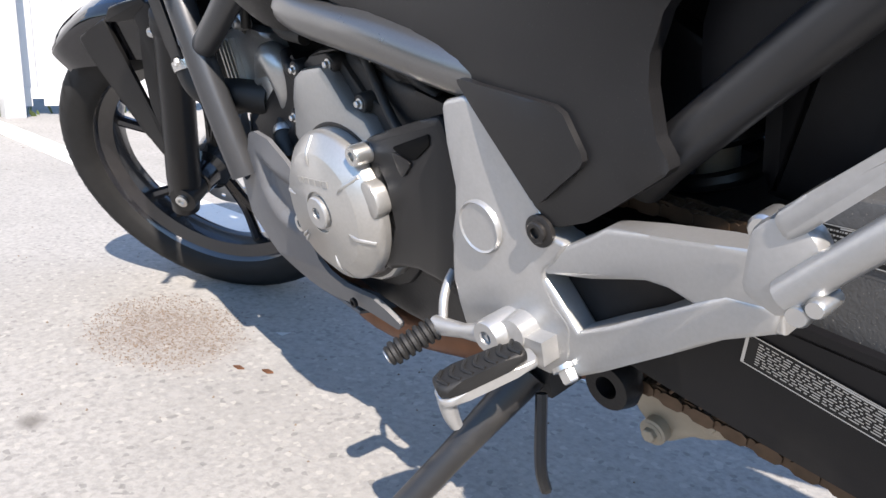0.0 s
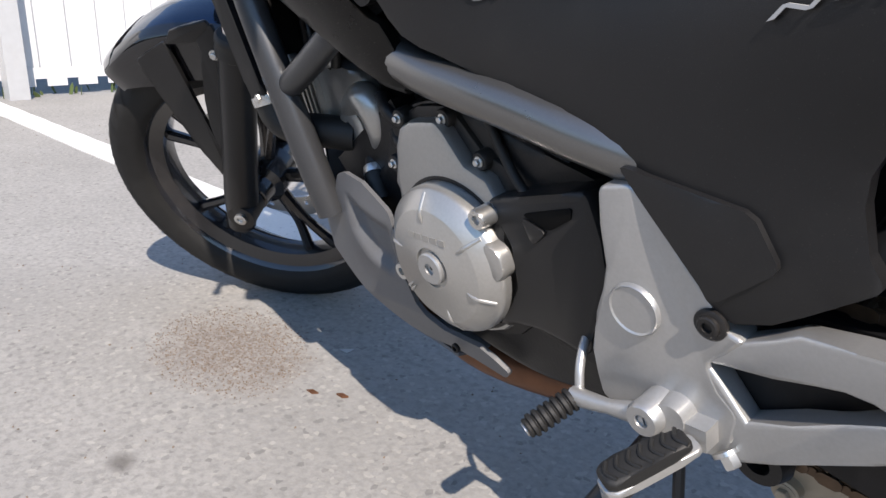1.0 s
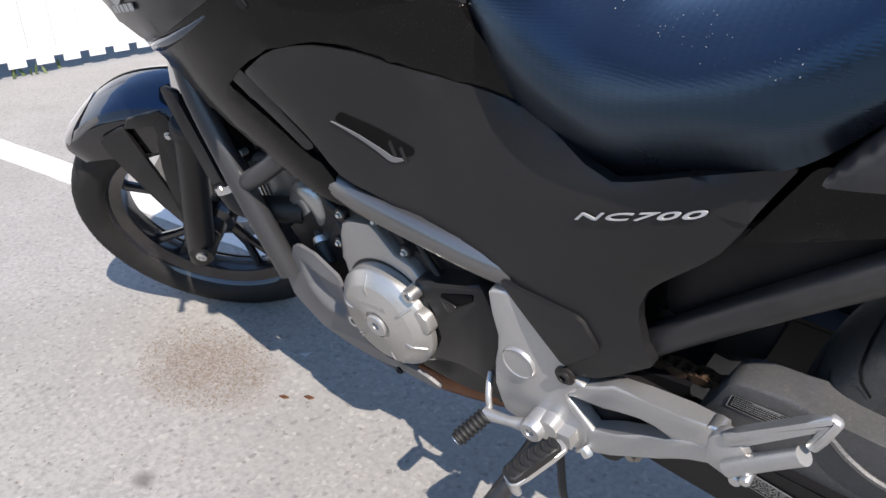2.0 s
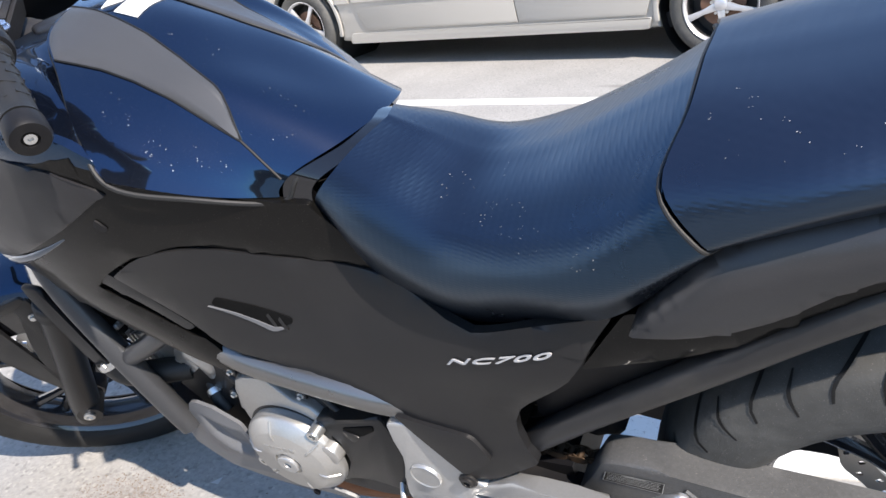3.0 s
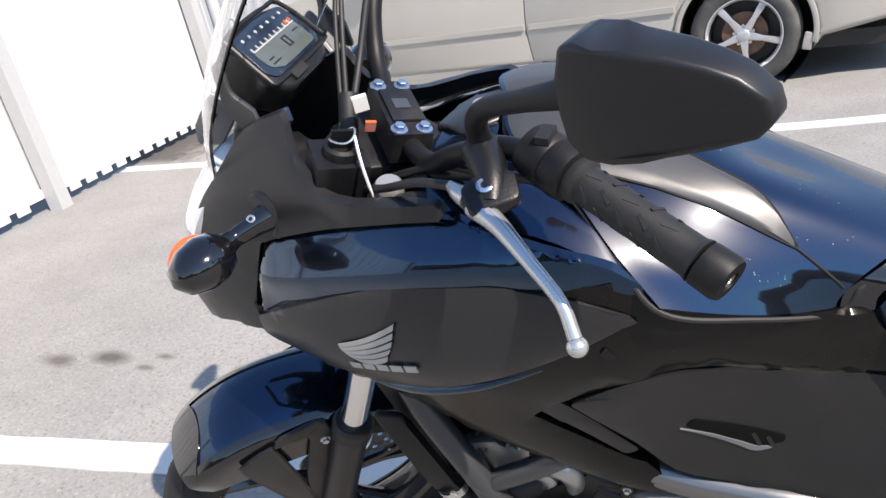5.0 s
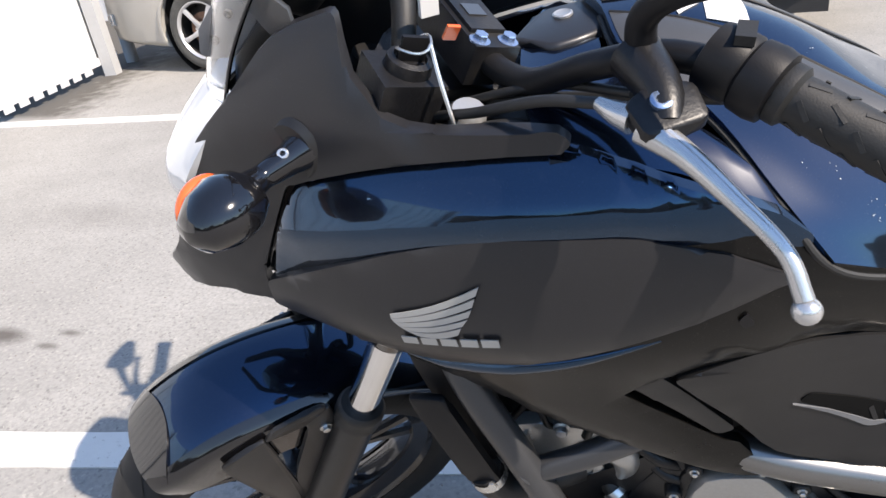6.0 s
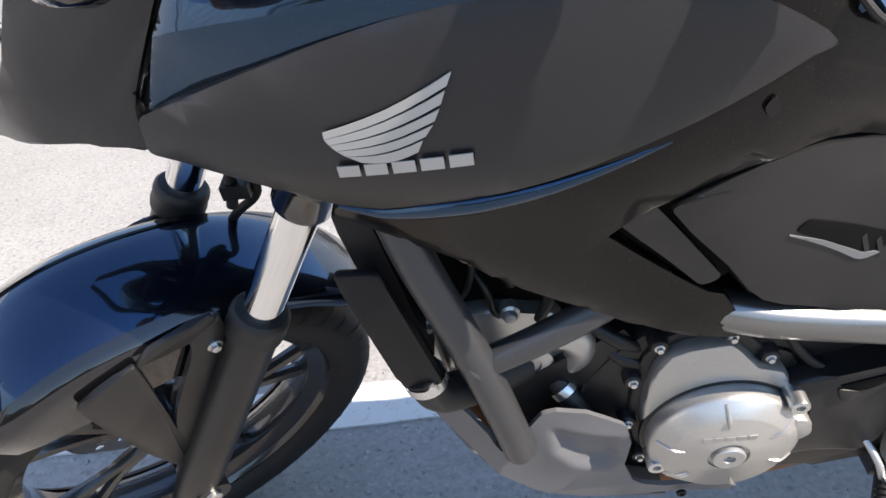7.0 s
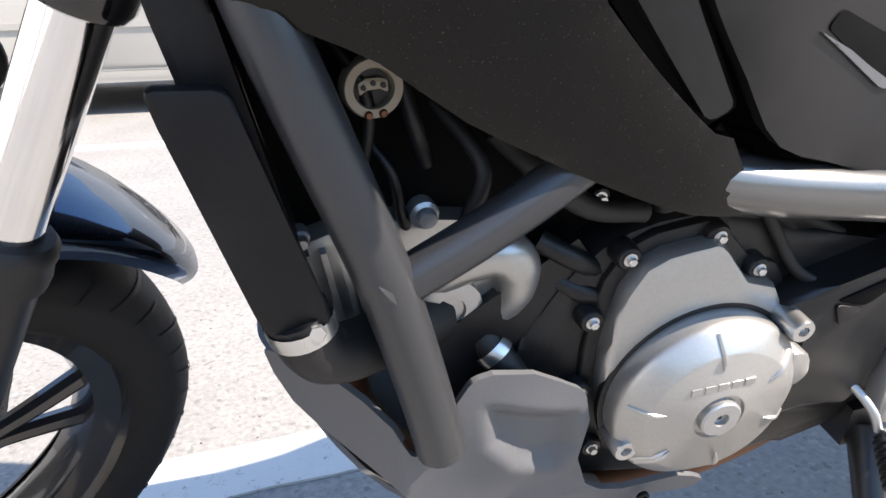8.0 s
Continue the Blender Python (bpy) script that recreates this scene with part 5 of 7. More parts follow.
def groove_strip(bm, C, R, prof, a0, a1, f0, f1, side, w, n=8):
    """A dark tread groove along the tyre's section, from shoulder (f = 0) to crown (f = 1)."""
    fine = catmull_profile(prof[2:])[:13]
    rows = []
    for i in range(n + 1):
        t = i / n
        f, a = (f0 + (f1 - f0) * t) * 12, a0 + (a1 - a0) * t
        h = -side * (float(np.interp(f, range(13), [p[1] for p in fine])) - 0.0008)
        r = float(np.interp(f, range(13), [p[0] for p in fine])) + 0.0010
        ww = w * math.sin(math.pi * min(max(t, 0.08), 0.92)) ** 0.5
        rows.append([bm.verts.new(C @ Vector((r * math.cos(a + s * ww / r), r * math.sin(a + s * ww / r), h))) for s in (-0.5, 0.5)])
    for p, q in zip(rows, rows[1:]):
        bm.faces.new((p[0], p[1], q[1], q[0]))

def motorcycle_wheel(C, R, hw, prefix, hub, spokes, steer, groove_seed):
    """Tyre, rim, spokes and hub about the axle matrix C (z along the axle)."""
    k = hw / 0.06
    prof = [(0.214, -0.044 * k), (0.226, -0.055 * k), (0.248, -0.061 * k), (R - 0.028, -0.059 * k), (R - 0.013, -0.049 * k), (R - 0.004, -0.028 * k), (R, 0.0)]
    prof = prof + [(r, -h) for r, h in prof[-2::-1]]
    put = fpart if steer else (lambda *a, **kw: part(a[0], a[1], a[2], a[3] if len(a) > 3 and a[3] else bike, *a[4:], **kw))
    wheel = put(prefix + "_wheel", lathe(bmesh.new(), [(0.235, -0.048 * k), (0.238, -0.054 * k), (0.232, -0.057 * k), (0.224, -0.050 * k), (0.214, -0.040 * k), (0.205, -0.020 * k), (0.200, 0), (0.205, 0.020 * k), (0.214, 0.040 * k),
                       (0.224, 0.050 * k), (0.232, 0.057 * k), (0.238, 0.054 * k), (0.235, 0.048 * k), (0.190, 0.02), (0.186, 0), (0.190, -0.02), (0.235, -0.048 * k)], C, 72, False), rim_mat, None, "black cast alloy wheel")
    fine = [tuple(p) for p in prof]
    bm = bmesh.new()
    lathe(bm, catmull_profile(fine), C, 96, False)
    tyre = put("tyre", bm, front_tyre_mat if steer else tyre_mat, wheel, "worn black tyre with sickle-shaped tread grooves")
    bm = bmesh.new()
    n = 22
    for i in range(n):
        a = 2 * math.pi * i / n
        for s in (-1, 1):
            groove_strip(bm, C, R, prof, a + (0.11 if s > 0 else 0), a + 0.17 + (0.11 if s > 0 else 0), 0.16, 0.90, s, 0.0058)
            groove_strip(bm, C, R, prof, a + 0.15 + (0.11 if s > 0 else 0), a + 0.21 + (0.11 if s > 0 else 0), 0.12, 0.58, s, 0.0045)
    tagged(put("tread_groove", bm, label_black, tyre), kind="stuff")
    for i in range(spokes):
        a = 2 * math.pi * i / spokes + 0.2
        bm = bmesh.new()
        for da in (-0.16, 0.16):
            p0 = Vector((math.cos(a) * hub, math.sin(a) * hub, 0))
            p1 = Vector((math.cos(a + da * 0.45) * 0.115, math.sin(a + da * 0.45) * 0.115, 0))
            p2 = Vector((math.cos(a + da) * 0.192, math.sin(a + da) * 0.192, 0))
            tube(bm, [C @ p for p in (p0, p1, p2)], [0.013, 0.009, 0.0115], 8, 4)
        put("spoke", bm, rim_mat, wheel)
    put("hub", lathe(bmesh.new(), [(0.018, -0.075), (0.026, -0.070), (0.030, -0.04), (0.042, -0.03), (0.045, 0.03), (0.030, 0.04), (0.026, 0.07), (0.018, 0.075)], C, 32), rim_mat, wheel)
    return wheel

def catmull_profile(p):
    return [(v.x, v.y) for v in catmull([Vector((r, h, 0)) for r, h in p], 3)]

def brake_disc(C, h, r0, r1, put, parent):
    bm = bmesh.new()
    n = 96
    rr = [r0, r0 + (r1 - r0) * 0.25, r0 + (r1 - r0) * 0.45, r0 + (r1 - r0) * 0.62, r0 + (r1 - r0) * 0.8, r1]
    vs = [[bm.verts.new(C @ Vector(((r + (0.002 * math.sin(12 * 2 * math.pi * i / n) if k == 5 else 0)) * math.cos(2 * math.pi * i / n), (r + (0.002 * math.sin(12 * 2 * math.pi * i / n) if k == 5 else 0)) * math.sin(2 * math.pi * i / n), h))) for i in range(n)] for k, r in enumerate(rr)]
    for k in range(5):
        for i in range(n):
            if (k == 1 and i % 6 == 0) or (k == 3 and i % 6 == 3):
                continue
            bm.faces.new((vs[k][i], vs[k][(i + 1) % n], vs[k + 1][(i + 1) % n], vs[k + 1][i]))
    thicken(bm, 0.004)
    put("brake_disc", bm, bolt_mat, parent, "drilled wave brake disc")

FC = Matrix.Translation(A0) @ YAX
fw = motorcycle_wheel(FC, 0.288, 0.060, "front", 0.035, 5, True, 1)
brake_disc(FC, 0.062, 0.105, 0.150, fpart, fw)
bm = bmesh.new()
prism(bm, [(-0.05, 0.10), (0.03, 0.12), (0.05, 0.16), (0.0, 0.185), (-0.06, 0.16)], 0.05, Matrix.Translation(A0 + Vector((0.09, 0.10, 0.05))) @ pose(0, 0, -0.06, 90, 0, 0), 0.008)
fpart("brake_caliper", bm, case_black, bike)

def fork_point(z, y):
    """A point of a fork leg at height z before the bars are turned."""
    return Vector((-0.783 + (z - 0.607) * SA.x / SA.z, y, z))
for s in (-1, 1):
    y = 0.098 * s
    bm = bmesh.new()
    tube(bm, [fork_point(z, y) for z in (0.255, 0.32, 0.45, 0.577)], [0.024, 0.029, 0.0275, 0.0275], 24, 4)
    leg = fpart("fork_slider", bm, plastic, None, "black fork slider")
    bm = bmesh.new()
    lathe(bm, [(0.0280, -0.017), (0.0305, -0.015), (0.0315, -0.006), (0.0300, 0.004), (0.0312, 0.007), (0.0305, 0.014), (0.027, 0.018), (0.0212, 0.019)], axis(fork_point(0.576, y), SA), 28)
    fpart("dust_seal", bm, rubber, leg, "rubber fork dust seal")
    bm = bmesh.new()
    tube(bm, [fork_point(0.55, y), fork_point(0.70, y), fork_point(0.86, y)], 0.0205, 28, 2)
    fpart("fork_tube", bm, chrome, leg, "polished chrome fork tube")
    bm = bmesh.new()
    tube(bm, [fork_point(0.80, y), fork_point(0.86, y), fork_point(0.925, y)], 0.024, 20, 2)
    fpart("upper_fork_tube", bm, matte, leg)
    bm = bmesh.new()
    lathe(bm, [(0.022, -0.002), (0.026, 0), (0.0285, 0.006), (0.0295, 0.030), (0.034, 0.036), (0.036, 0.042), (0.036, 0.084), (0.030, 0.090)], axis(fork_point(0.716, y), SA), 28)
    fpart("lower_clamp", bm, black_gloss, leg, "black fork clamp sleeve")
    # axle boss and pinch bolt
    bm = bmesh.new()
    tube(bm, [A0 + Vector((0, y * 0.78, 0)), A0 + Vector((0, y * 1.28, 0))], 0.024, 24, 1)
    tube(bm, [A0 + Vector((0.0, y, 0.0)), fork_point(0.33, y)], 0.022, 16, 1)
    fpart("axle_boss", bm, plastic, leg)
    bm = bmesh.new()
    socket_bolt(bm, A0 + Vector((0, y * 1.28, 0)), (0, s, 0), 0.011, 0.006)
    fpart("axle_bolt", bm, bolt_mat, leg)
bm = bmesh.new()
prism(bm, [(-0.035, -0.13), (0.06, -0.05), (0.06, 0.05), (-0.035, 0.13), (-0.06, 0.11), (-0.06, -0.11)], 0.035, axis(fork_point(0.775, 0), SA) @ Matrix.Rotation(0, 4, 'Z'), 0.008)
fpart("lower_yoke", bm, case_black, bike)

def fender_point(a, lat, r):
    return A0 + Vector((-r * math.cos(a), lat, r * math.sin(a)))
def fender_narrow(d):
    """How far the fender draws in towards its front tip and its rear end."""
    return (1 - 0.38 * max(0, (75 - d) / 15) ** 2) * (1 - 0.25 * max(0, (d - 142) / 16) ** 2)
def fender_lift(d):
    """The crown stands further off the tyre over the fork than at the front tip."""
    u = min(1, max(0, (d - 62) / 32))
    return 0.015 * u * u * (3 - 2 * u)
rows = []
N = 30
for i in range(N + 1):
    t = i / N
    d = 69 + (158 - 69) * t
    a = radians(d)
    w = 0.074 * fender_narrow(d)
    lift = fender_lift(d)
    skirt = 0.026 * math.exp(-((d - 97) / 21) ** 2)
    rows.append([fender_point(a, l * w, r + lift) for l, r in ((-0.98, 0.290 - skirt), (-1.02, 0.300), (-0.93, 0.310), (-0.6, 0.319), (-0.25, 0.3225), (0, 0.3235), (0.25, 0.3225), (0.6, 0.319), (0.93, 0.310), (1.02, 0.300), (0.98, 0.290 - skirt))])
bm = bmesh.new()
sheet(bm, patch(rows, 1, 3))
thicken(bm, 0.003)
fender = fpart("front_fender", bm, gloss, None, "glossy black front fender with raindrop spots, sky blue tinted in")
# matte nose that wraps round the front of the painted crown
bm = bmesh.new()
rows = []
for i in range(9):
    row = []
    for j in range(17):
        l = -1 + j / 8
        d = 66 + 2 * l * l + (78 - 6 * l * l - 66 - 2 * l * l) * i / 8
        row.append(fender_point(radians(d), l * 0.075 * fender_narrow(d), 0.3248 - 0.006 * l * l - 0.010 * l ** 6 + fender_lift(d)))
    rows.append(row)
sheet(bm, rows)
thicken(bm, 0.004)
fpart("fender_nose", bm, black_gloss, fender, "glossy black fender nose")
# matte lower half of the fender and its stays down to the fork
for s in (-1, 1):
    bm = bmesh.new()
    rows = []
    for i in range(19):
        d = 67 + 51 * i / 18
        k = s * 0.074 * fender_narrow(d)
        up = fender_lift(d)
        low = 0.268 - 0.022 * min(1, max(0, (d - 70) / 14))
        rows.append([fender_point(radians(d), l * k, r) for l, r in ((0.80, 0.3172 + up), (0.92, 0.3128 + up), (1.05, 0.3045 + up), (1.085, 0.288 + up * 0.5), (1.085, low))])
    sheet(bm, patch(rows, 1, 2))
    thicken(bm, 0.004)
    fpart("fender_side", bm, black_gloss, fender, "glossy black fender side strip")
    pl = lambda pts, h, y: prism(bmesh.new(), pts, h, pose(0, y, 0, 90, 0, 0), 0.003)
    for pts in ([(-0.985, 0.586), (-0.918, 0.604), (-0.927, 0.52), (-0.934, 0.455), (-0.943, 0.36), (-0.960, 0.325), (-0.973, 0.384), (-0.982, 0.503)], [(-0.866, 0.598), (-0.828, 0.612), (-0.830, 0.573), (-0.873, 0.471), (-0.933, 0.345), (-0.950, 0.36), (-0.931, 0.457), (-0.870, 0.575)],
                [(-0.922, 0.598), (-0.866, 0.590), (-0.832, 0.604), (-0.834, 0.618), (-0.90, 0.616)]):
        bm = pl([(px, pz - 0.04 * (s > 0)) for px, pz in pts], 0.008, 0.092 if s > 0 else -0.084)
        fpart("fender_stay", bm, plastic, fender, "matte black fender stay")
    for x, z in ((-0.849, 0.566), (-0.955, 0.345)):
        bm = bmesh.new()
        hexbolt(bm, (x, s * 0.092, z), (0, s, 0), 0.0055, 0.007)
        fpart("stay_bolt", bm, bolt_mat, fender)
# speed sensor lead and brake hose on the right leg
bm = bmesh.new()
tube(bm, [(-0.60, 0.05, 0.85), (-0.70, 0.085, 0.74), (-0.735, 0.13, 0.66), (-0.80, 0.135, 0.56), (-0.88, 0.125, 0.46)], 0.006, 10)
fpart("brake_hose", bm, rubber, bike)
bm = bmesh.new()
tube(bm, [(-0.63, 0.03, 0.86), (-0.72, 0.055, 0.76), (-0.77, 0.075, 0.70)], 0.005, 10)
fpart("sensor_lead", bm, rubber, bike)

# hoses that loop behind the fork legs
for pts, r in (([(-0.70, 0.02, 0.80), (-0.740, 0.05, 0.722), (-0.731, 0.05, 0.690), (-0.724, 0.05, 0.650), (-0.760, 0.06, 0.615), (-0.80, 0.09, 0.56)], 0.0055), ([(-0.69, 0.0, 0.80), (-0.728, 0.03, 0.730), (-0.742, 0.04, 0.68), (-0.752, 0.04, 0.64)], 0.0065)):
    part("fork_hose", tube(bmesh.new(), pts, r, 10), rubber, bike)
part("hose_guide", block(bmesh.new(), (-0.755, 0.030, 0.655), (-0.725, 0.055, 0.672), Matrix(), 0.004), case_black, bike)

# ---- handlebar
def both_bars(name, make, mat, parent=None, label="", sharp=38):
    """Left piece where it stands, and its image on the right bar."""
    out = []
    for side in (0, 1):
        bm = make()
        if side:
            bm.transform(MIRROR)
        out.append(part(name, bm, mat, (parent[side] if isinstance(parent, list) else parent) or bike, label, sharp))
    return out
LAT = (STEER.to_3x3() @ Vector((0, 1, 0))).normalized()
HC = Vector((-0.500, 0.0, 1.030))
bars = both_bars("handlebar", lambda: tube(bmesh.new(), [HC, HC - LAT * 0.055, (-0.435, -0.085, 1.015), (-0.385, -0.120, 1.040), (-0.330, -0.140, 1.050), (-0.268, -0.174, 1.032), (-0.168, -0.243, 0.984)], 0.011, 16), matte, None, "black tubular handlebar")
G0, G1 = Vector((-0.272, -0.172, 1.034)), Vector((-0.178, -0.237, 0.989))
GD = (G1 - G0).normalized()
def grip():
    bm = bmesh.new()
    prof = [(0.0185, 0), (0.0205, 0.003), (0.0205, 0.010), (0.0165, 0.013)]
    L = (G1 - G0).length
    h = 0.018
    while h < L - 0.006:
        prof += [(0.0168, h), (0.0168, h + 0.010)]
        h += 0.0112
    prof += [(0.0175, L - 0.003), (0.0185, L)]
    return lathe(bm, prof, axis(G0, GD), 24)
grips = both_bars("hand_grip", grip, rubber, bars, "ribbed black rubber hand grip")
def flutes():
    bm = bmesh.new()
    u = GD.orthogonal().normalized()
    v = GD.cross(u)
    for i in range(5):
        for j in range(6):
            a = 2 * math.pi * (j + 0.5 * (i % 2)) / 6
            c = G0 + GD * (0.022 + 0.018 * i) + (u * math.cos(a) + v * math.sin(a)) * 0.0168
            block(bm, (-0.0016, -0.007, -0.0006), (0.0014, 0.0065, 0.0003), axis(c, u * math.cos(a) + v * math.sin(a), 0.5), 0.0006)
    return bm
both_bars("grip_rib", flutes, rubber, grips)
ends = both_bars("bar_end_weight", lambda: lathe(bmesh.new(), [(0.012, 0), (0.0185, 0.003), (0.0190, 0.022), (0.017, 0.026), (0.008, 0.0265), (0.0075, 0.022), (0, 0.022)], axis(G1, GD), 28), matte, bars, "black bar-end weight")
both_bars("end_screw", lambda: lathe(bmesh.new(), [(0.0055, 0.020), (0.0055, 0.0255), (0.0025, 0.0255), (0.002, 0.023), (0, 0.023)], axis(G1, GD), 14), bolt_mat, ends)
sw = both_bars("switch_housing", lambda: lathe(bmesh.new(), [(0.016, -0.050), (0.0225, -0.048), (0.0240, -0.040), (0.0240, -0.024), (0.0225, -0.022), (0.0245, -0.020), (0.0255, -0.008), (0.0240, 0.0), (0.019, 0.002)], axis(G0, GD), 28), matte, bars, "black switch housing")
both_bars("switch_button", lambda: block(bmesh.new(), (-0.010, -0.006, 0), (0.010, 0.006, 0.007), axis(Vector((-0.290, -0.160, 1.066)), (0.15, -0.1, 1), 0.4), 0.002), rubber, sw)
perch = both_bars("lever_perch", lambda: prism(tube(bmesh.new(), [(-0.355, -0.140, 1.053), (-0.340, -0.175, 1.042), (-0.338, -0.196, 1.030)], [0.019, 0.014, 0.011], 14, 4), [(-0.022, -0.018), (0.022, -0.018), (0.026, 0.012), (0.0, 0.022), (-0.024, 0.012)], 0.016, axis(Vector((-0.341, -0.185, 1.028)), (0.2, -0.4, 0.9)), 0.004), case_black, bars, "black clutch lever perch")
both_bars("pivot_screw", lambda: socket_bolt(bmesh.new(), (-0.341, -0.190, 1.044), (0.2, -0.4, 0.9), 0.0075, 0.004), blue_bolt, perch)
def lever():
    bm = bmesh.new()
    pts = [(-0.352, -0.196, 1.030), (-0.328, -0.216, 1.019), (-0.302, -0.243, 1.001), (-0.278, -0.267, 0.980), (-0.269, -0.284, 0.957)]
    tube(bm, pts, [0.0115, 0.0085, 0.0064, 0.0056, 0.0060], 14, 5)
    bmesh.ops.create_uvsphere(bm, u_segments=18, v_segments=12, radius=0.0088, matrix=Matrix.Translation((-0.268, -0.287, 0.951)))
    tube(bm, [(-0.358, -0.190, 1.034), (-0.370, -0.182, 1.036), (-0.380, -0.172, 1.038)], [0.011, 0.008, 0.005], 12, 3)
    return bm
both_bars("hand_lever", lever, lever_mat, bars, "polished aluminium hand lever with ball end")
def mirror_housing():
    bm = bmesh.new()
    prism(bm, [(-0.236, 1.199), (-0.226, 1.201), (-0.165, 1.187), (-0.128, 1.169), (-0.113, 1.153), (-0.110, 1.136), (-0.121, 1.124), (-0.170, 1.112), (-0.232, 1.104), (-0.246, 1.122), (-0.246, 1.170)], 0.040, pose(0, -0.262, 0, 90, 0, 0), 0.005, seg=3)
    for v in bm.verts:
        # the shell thins towards its outer end
        v.co.y = -0.262 + (v.co.y + 0.262) * (1 - 0.5 * min(1, max(0, (v.co.x + 0.20) / 0.09)))
    for v in bm.verts:
        v.co.x = -0.238 + (v.co.x + 0.238) * 0.90
        v.co.z = 1.118 + (v.co.z - 1.118) * 0.84
    bmesh.ops.rotate(bm, verts=bm.verts[:], cent=(-0.175, -0.295, 1.16), matrix=Matrix.Rotation(radians(-24), 3, 'Z'))
    return bm
mirs = both_bars("mirror_housing", mirror_housing, plastic, None, "matte black rear-view mirror")
def mirror_glass():
    bm = bmesh.new()
    prism(bm, [(-0.217, 1.194), (-0.165, 1.182), (-0.132, 1.165), (-0.119, 1.150), (-0.118, 1.140), (-0.170, 1.129), (-0.222, 1.126), (-0.230, 1.140), (-0.228, 1.168)], 0.002, pose(0, -0.2605, 0, 90, 0, 0), 0)
    for v in bm.verts:
        v.co.x = -0.238 + (v.co.x + 0.238) * 0.90
        v.co.z = 1.118 + (v.co.z - 1.118) * 0.84
    bmesh.ops.rotate(bm, verts=bm.verts[:], cent=(-0.175, -0.295, 1.16), matrix=Matrix.Rotation(radians(-24), 3, 'Z'))
    return bm
both_bars("mirror_glass", mirror_glass, chrome, mirs)
both_bars("mirror_stalk", lambda: tube(bmesh.new(), [(-0.352, -0.142, 1.055), (-0.348, -0.150, 1.085), (-0.325, -0.175, 1.108), (-0.280, -0.215, 1.128), (-0.222, -0.262, 1.150)], [0.011, 0.010, 0.009, 0.009, 0.012], 14), matte, mirs)
# clamp, top yoke, ignition lock with key and cables
bm = bmesh.new()
TOPM = axis(HC - SA * 0.055, SA) @ Matrix.Diagonal((0.8, 0.85, 1, 1))
prism(bm, [(-0.075, -0.050), (0.03, -0.120), (0.07, -0.110), (0.055, -0.040), (0.055, 0.040), (0.07, 0.110), (0.03, 0.120), (-0.075, 0.050)], 0.022, STEER @ TOPM @ Matrix.Rotation(radians(180), 4, 'Z'), 0.006)
part("top_yoke", bm, case_black, bike, "black top yoke")
clamp = None
q = (STEER.to_3x3() @ (Vector((1, 0, 0)) - SA * SA.x)).normalized()
CM = Matrix((( *q, 0), (*LAT, 0), (*SA, 0), (0, 0, 0, 1))).to_3x3().transposed().to_4x4()
CM = Matrix.Translation(HC) @ CM
bm = bmesh.new()
block(bm, (-0.022, -0.052, -0.022), (0.022, 0.052, 0.016), CM, 0.006)
block(bm, (-0.017, -0.030, 0.014), (0.017, 0.030, 0.020), CM, 0.003)
clamp = part("bar_clamp", bm, case_black, bike, "black handlebar clamp with four bolts")
for x in (-0.014, 0.014):
    for y in (-0.042, 0.042):
        bm = bmesh.new()
        hexbolt(bm, CM @ Vector((x, y, 0.015)), SA, 0.0062, 0.008)
        part("clamp_bolt", bm, blue_bolt, clamp)
bm = bmesh.new()
block(bm, (-0.009, -0.009, 0.0202), (0.009, 0.009, 0.0212), CM, 0)
part("clamp_badge", bm, tube_mat, clamp, "small square plate on the clamp")
LOCK = CM @ Vector((-0.075, -0.045, -0.010))
bm = bmesh.new()
block(bm, (-0.030, -0.026, -0.045), (0.026, 0.026, 0.0), Matrix.Translation(LOCK) @ CM.to_3x3().to_4x4(), 0.008)
lathe(bm, [(0.020, 0), (0.019, 0.010), (0.014, 0.012), (0.013, 0.008), (0, 0.008)], axis(LOCK, SA), 24)
lock = part("ignition_lock", bm, case_black, bike, "black ignition lock with key inserted")
bm = bmesh.new()
block(bm, (-0.002, -0.012, 0.005), (0.002, 0.012, 0.030), axis(LOCK, SA, 0.6), 0.002)
part("key", bm, matte, lock)
bm = bmesh.new()
pts = [LOCK + SA * 0.022 + Vector((0.014 * math.cos(a), 0.014 * math.sin(a), 0.003 * math.sin(2 * a))) for a in [2 * math.pi * i / 12 for i in range(13)]]
tube(bm, pts, 0.0012, 6, 2)
tube(bm, [LOCK + SA * 0.02 + Vector((0.014, 0, 0)), LOCK + Vector((0.03, -0.018, -0.010)), LOCK + Vector((0.038, -0.035, -0.045))], 0.0018, 6, 4)
part("key_ring", bm, bolt_mat, lock, "steel key ring hanging from the key")
bm = bmesh.new()
block(bm, (-0.005, -0.0015, -0.008), (0.006, 0.0015, 0.006), Matrix.Translation(LOCK + Vector((0.040, 0.010, 0.022))) @ Euler((0.5, 0.4, 0.6)).to_matrix().to_4x4(), 0.003)
part("key_tag", bm, orange, lock, "orange and beige key tag")
bm = bmesh.new()
block(bm, (-0.008, -0.003, -0.008), (0.008, 0.003, 0.010), Matrix.Translation(LOCK + Vector((0.015, 0.050, 0.030))) @ Euler((0.2, 0.1, 0.6)).to_matrix().to_4x4(), 0.003)
part("paper_tag", bm, sticker_mat, lock, "small white paper tag")
def cable(pts, r, m=rubber, label=""):
    bm = bmesh.new()
    tube(bm, pts, r, 10, 8)
    part("cable", bm, m, bike, label)
RB = [MIRROR @ Vector(p) for p in ((-0.352, -0.142, 1.055), (-0.330, -0.150, 1.050), (-0.300, -0.156, 1.043))]
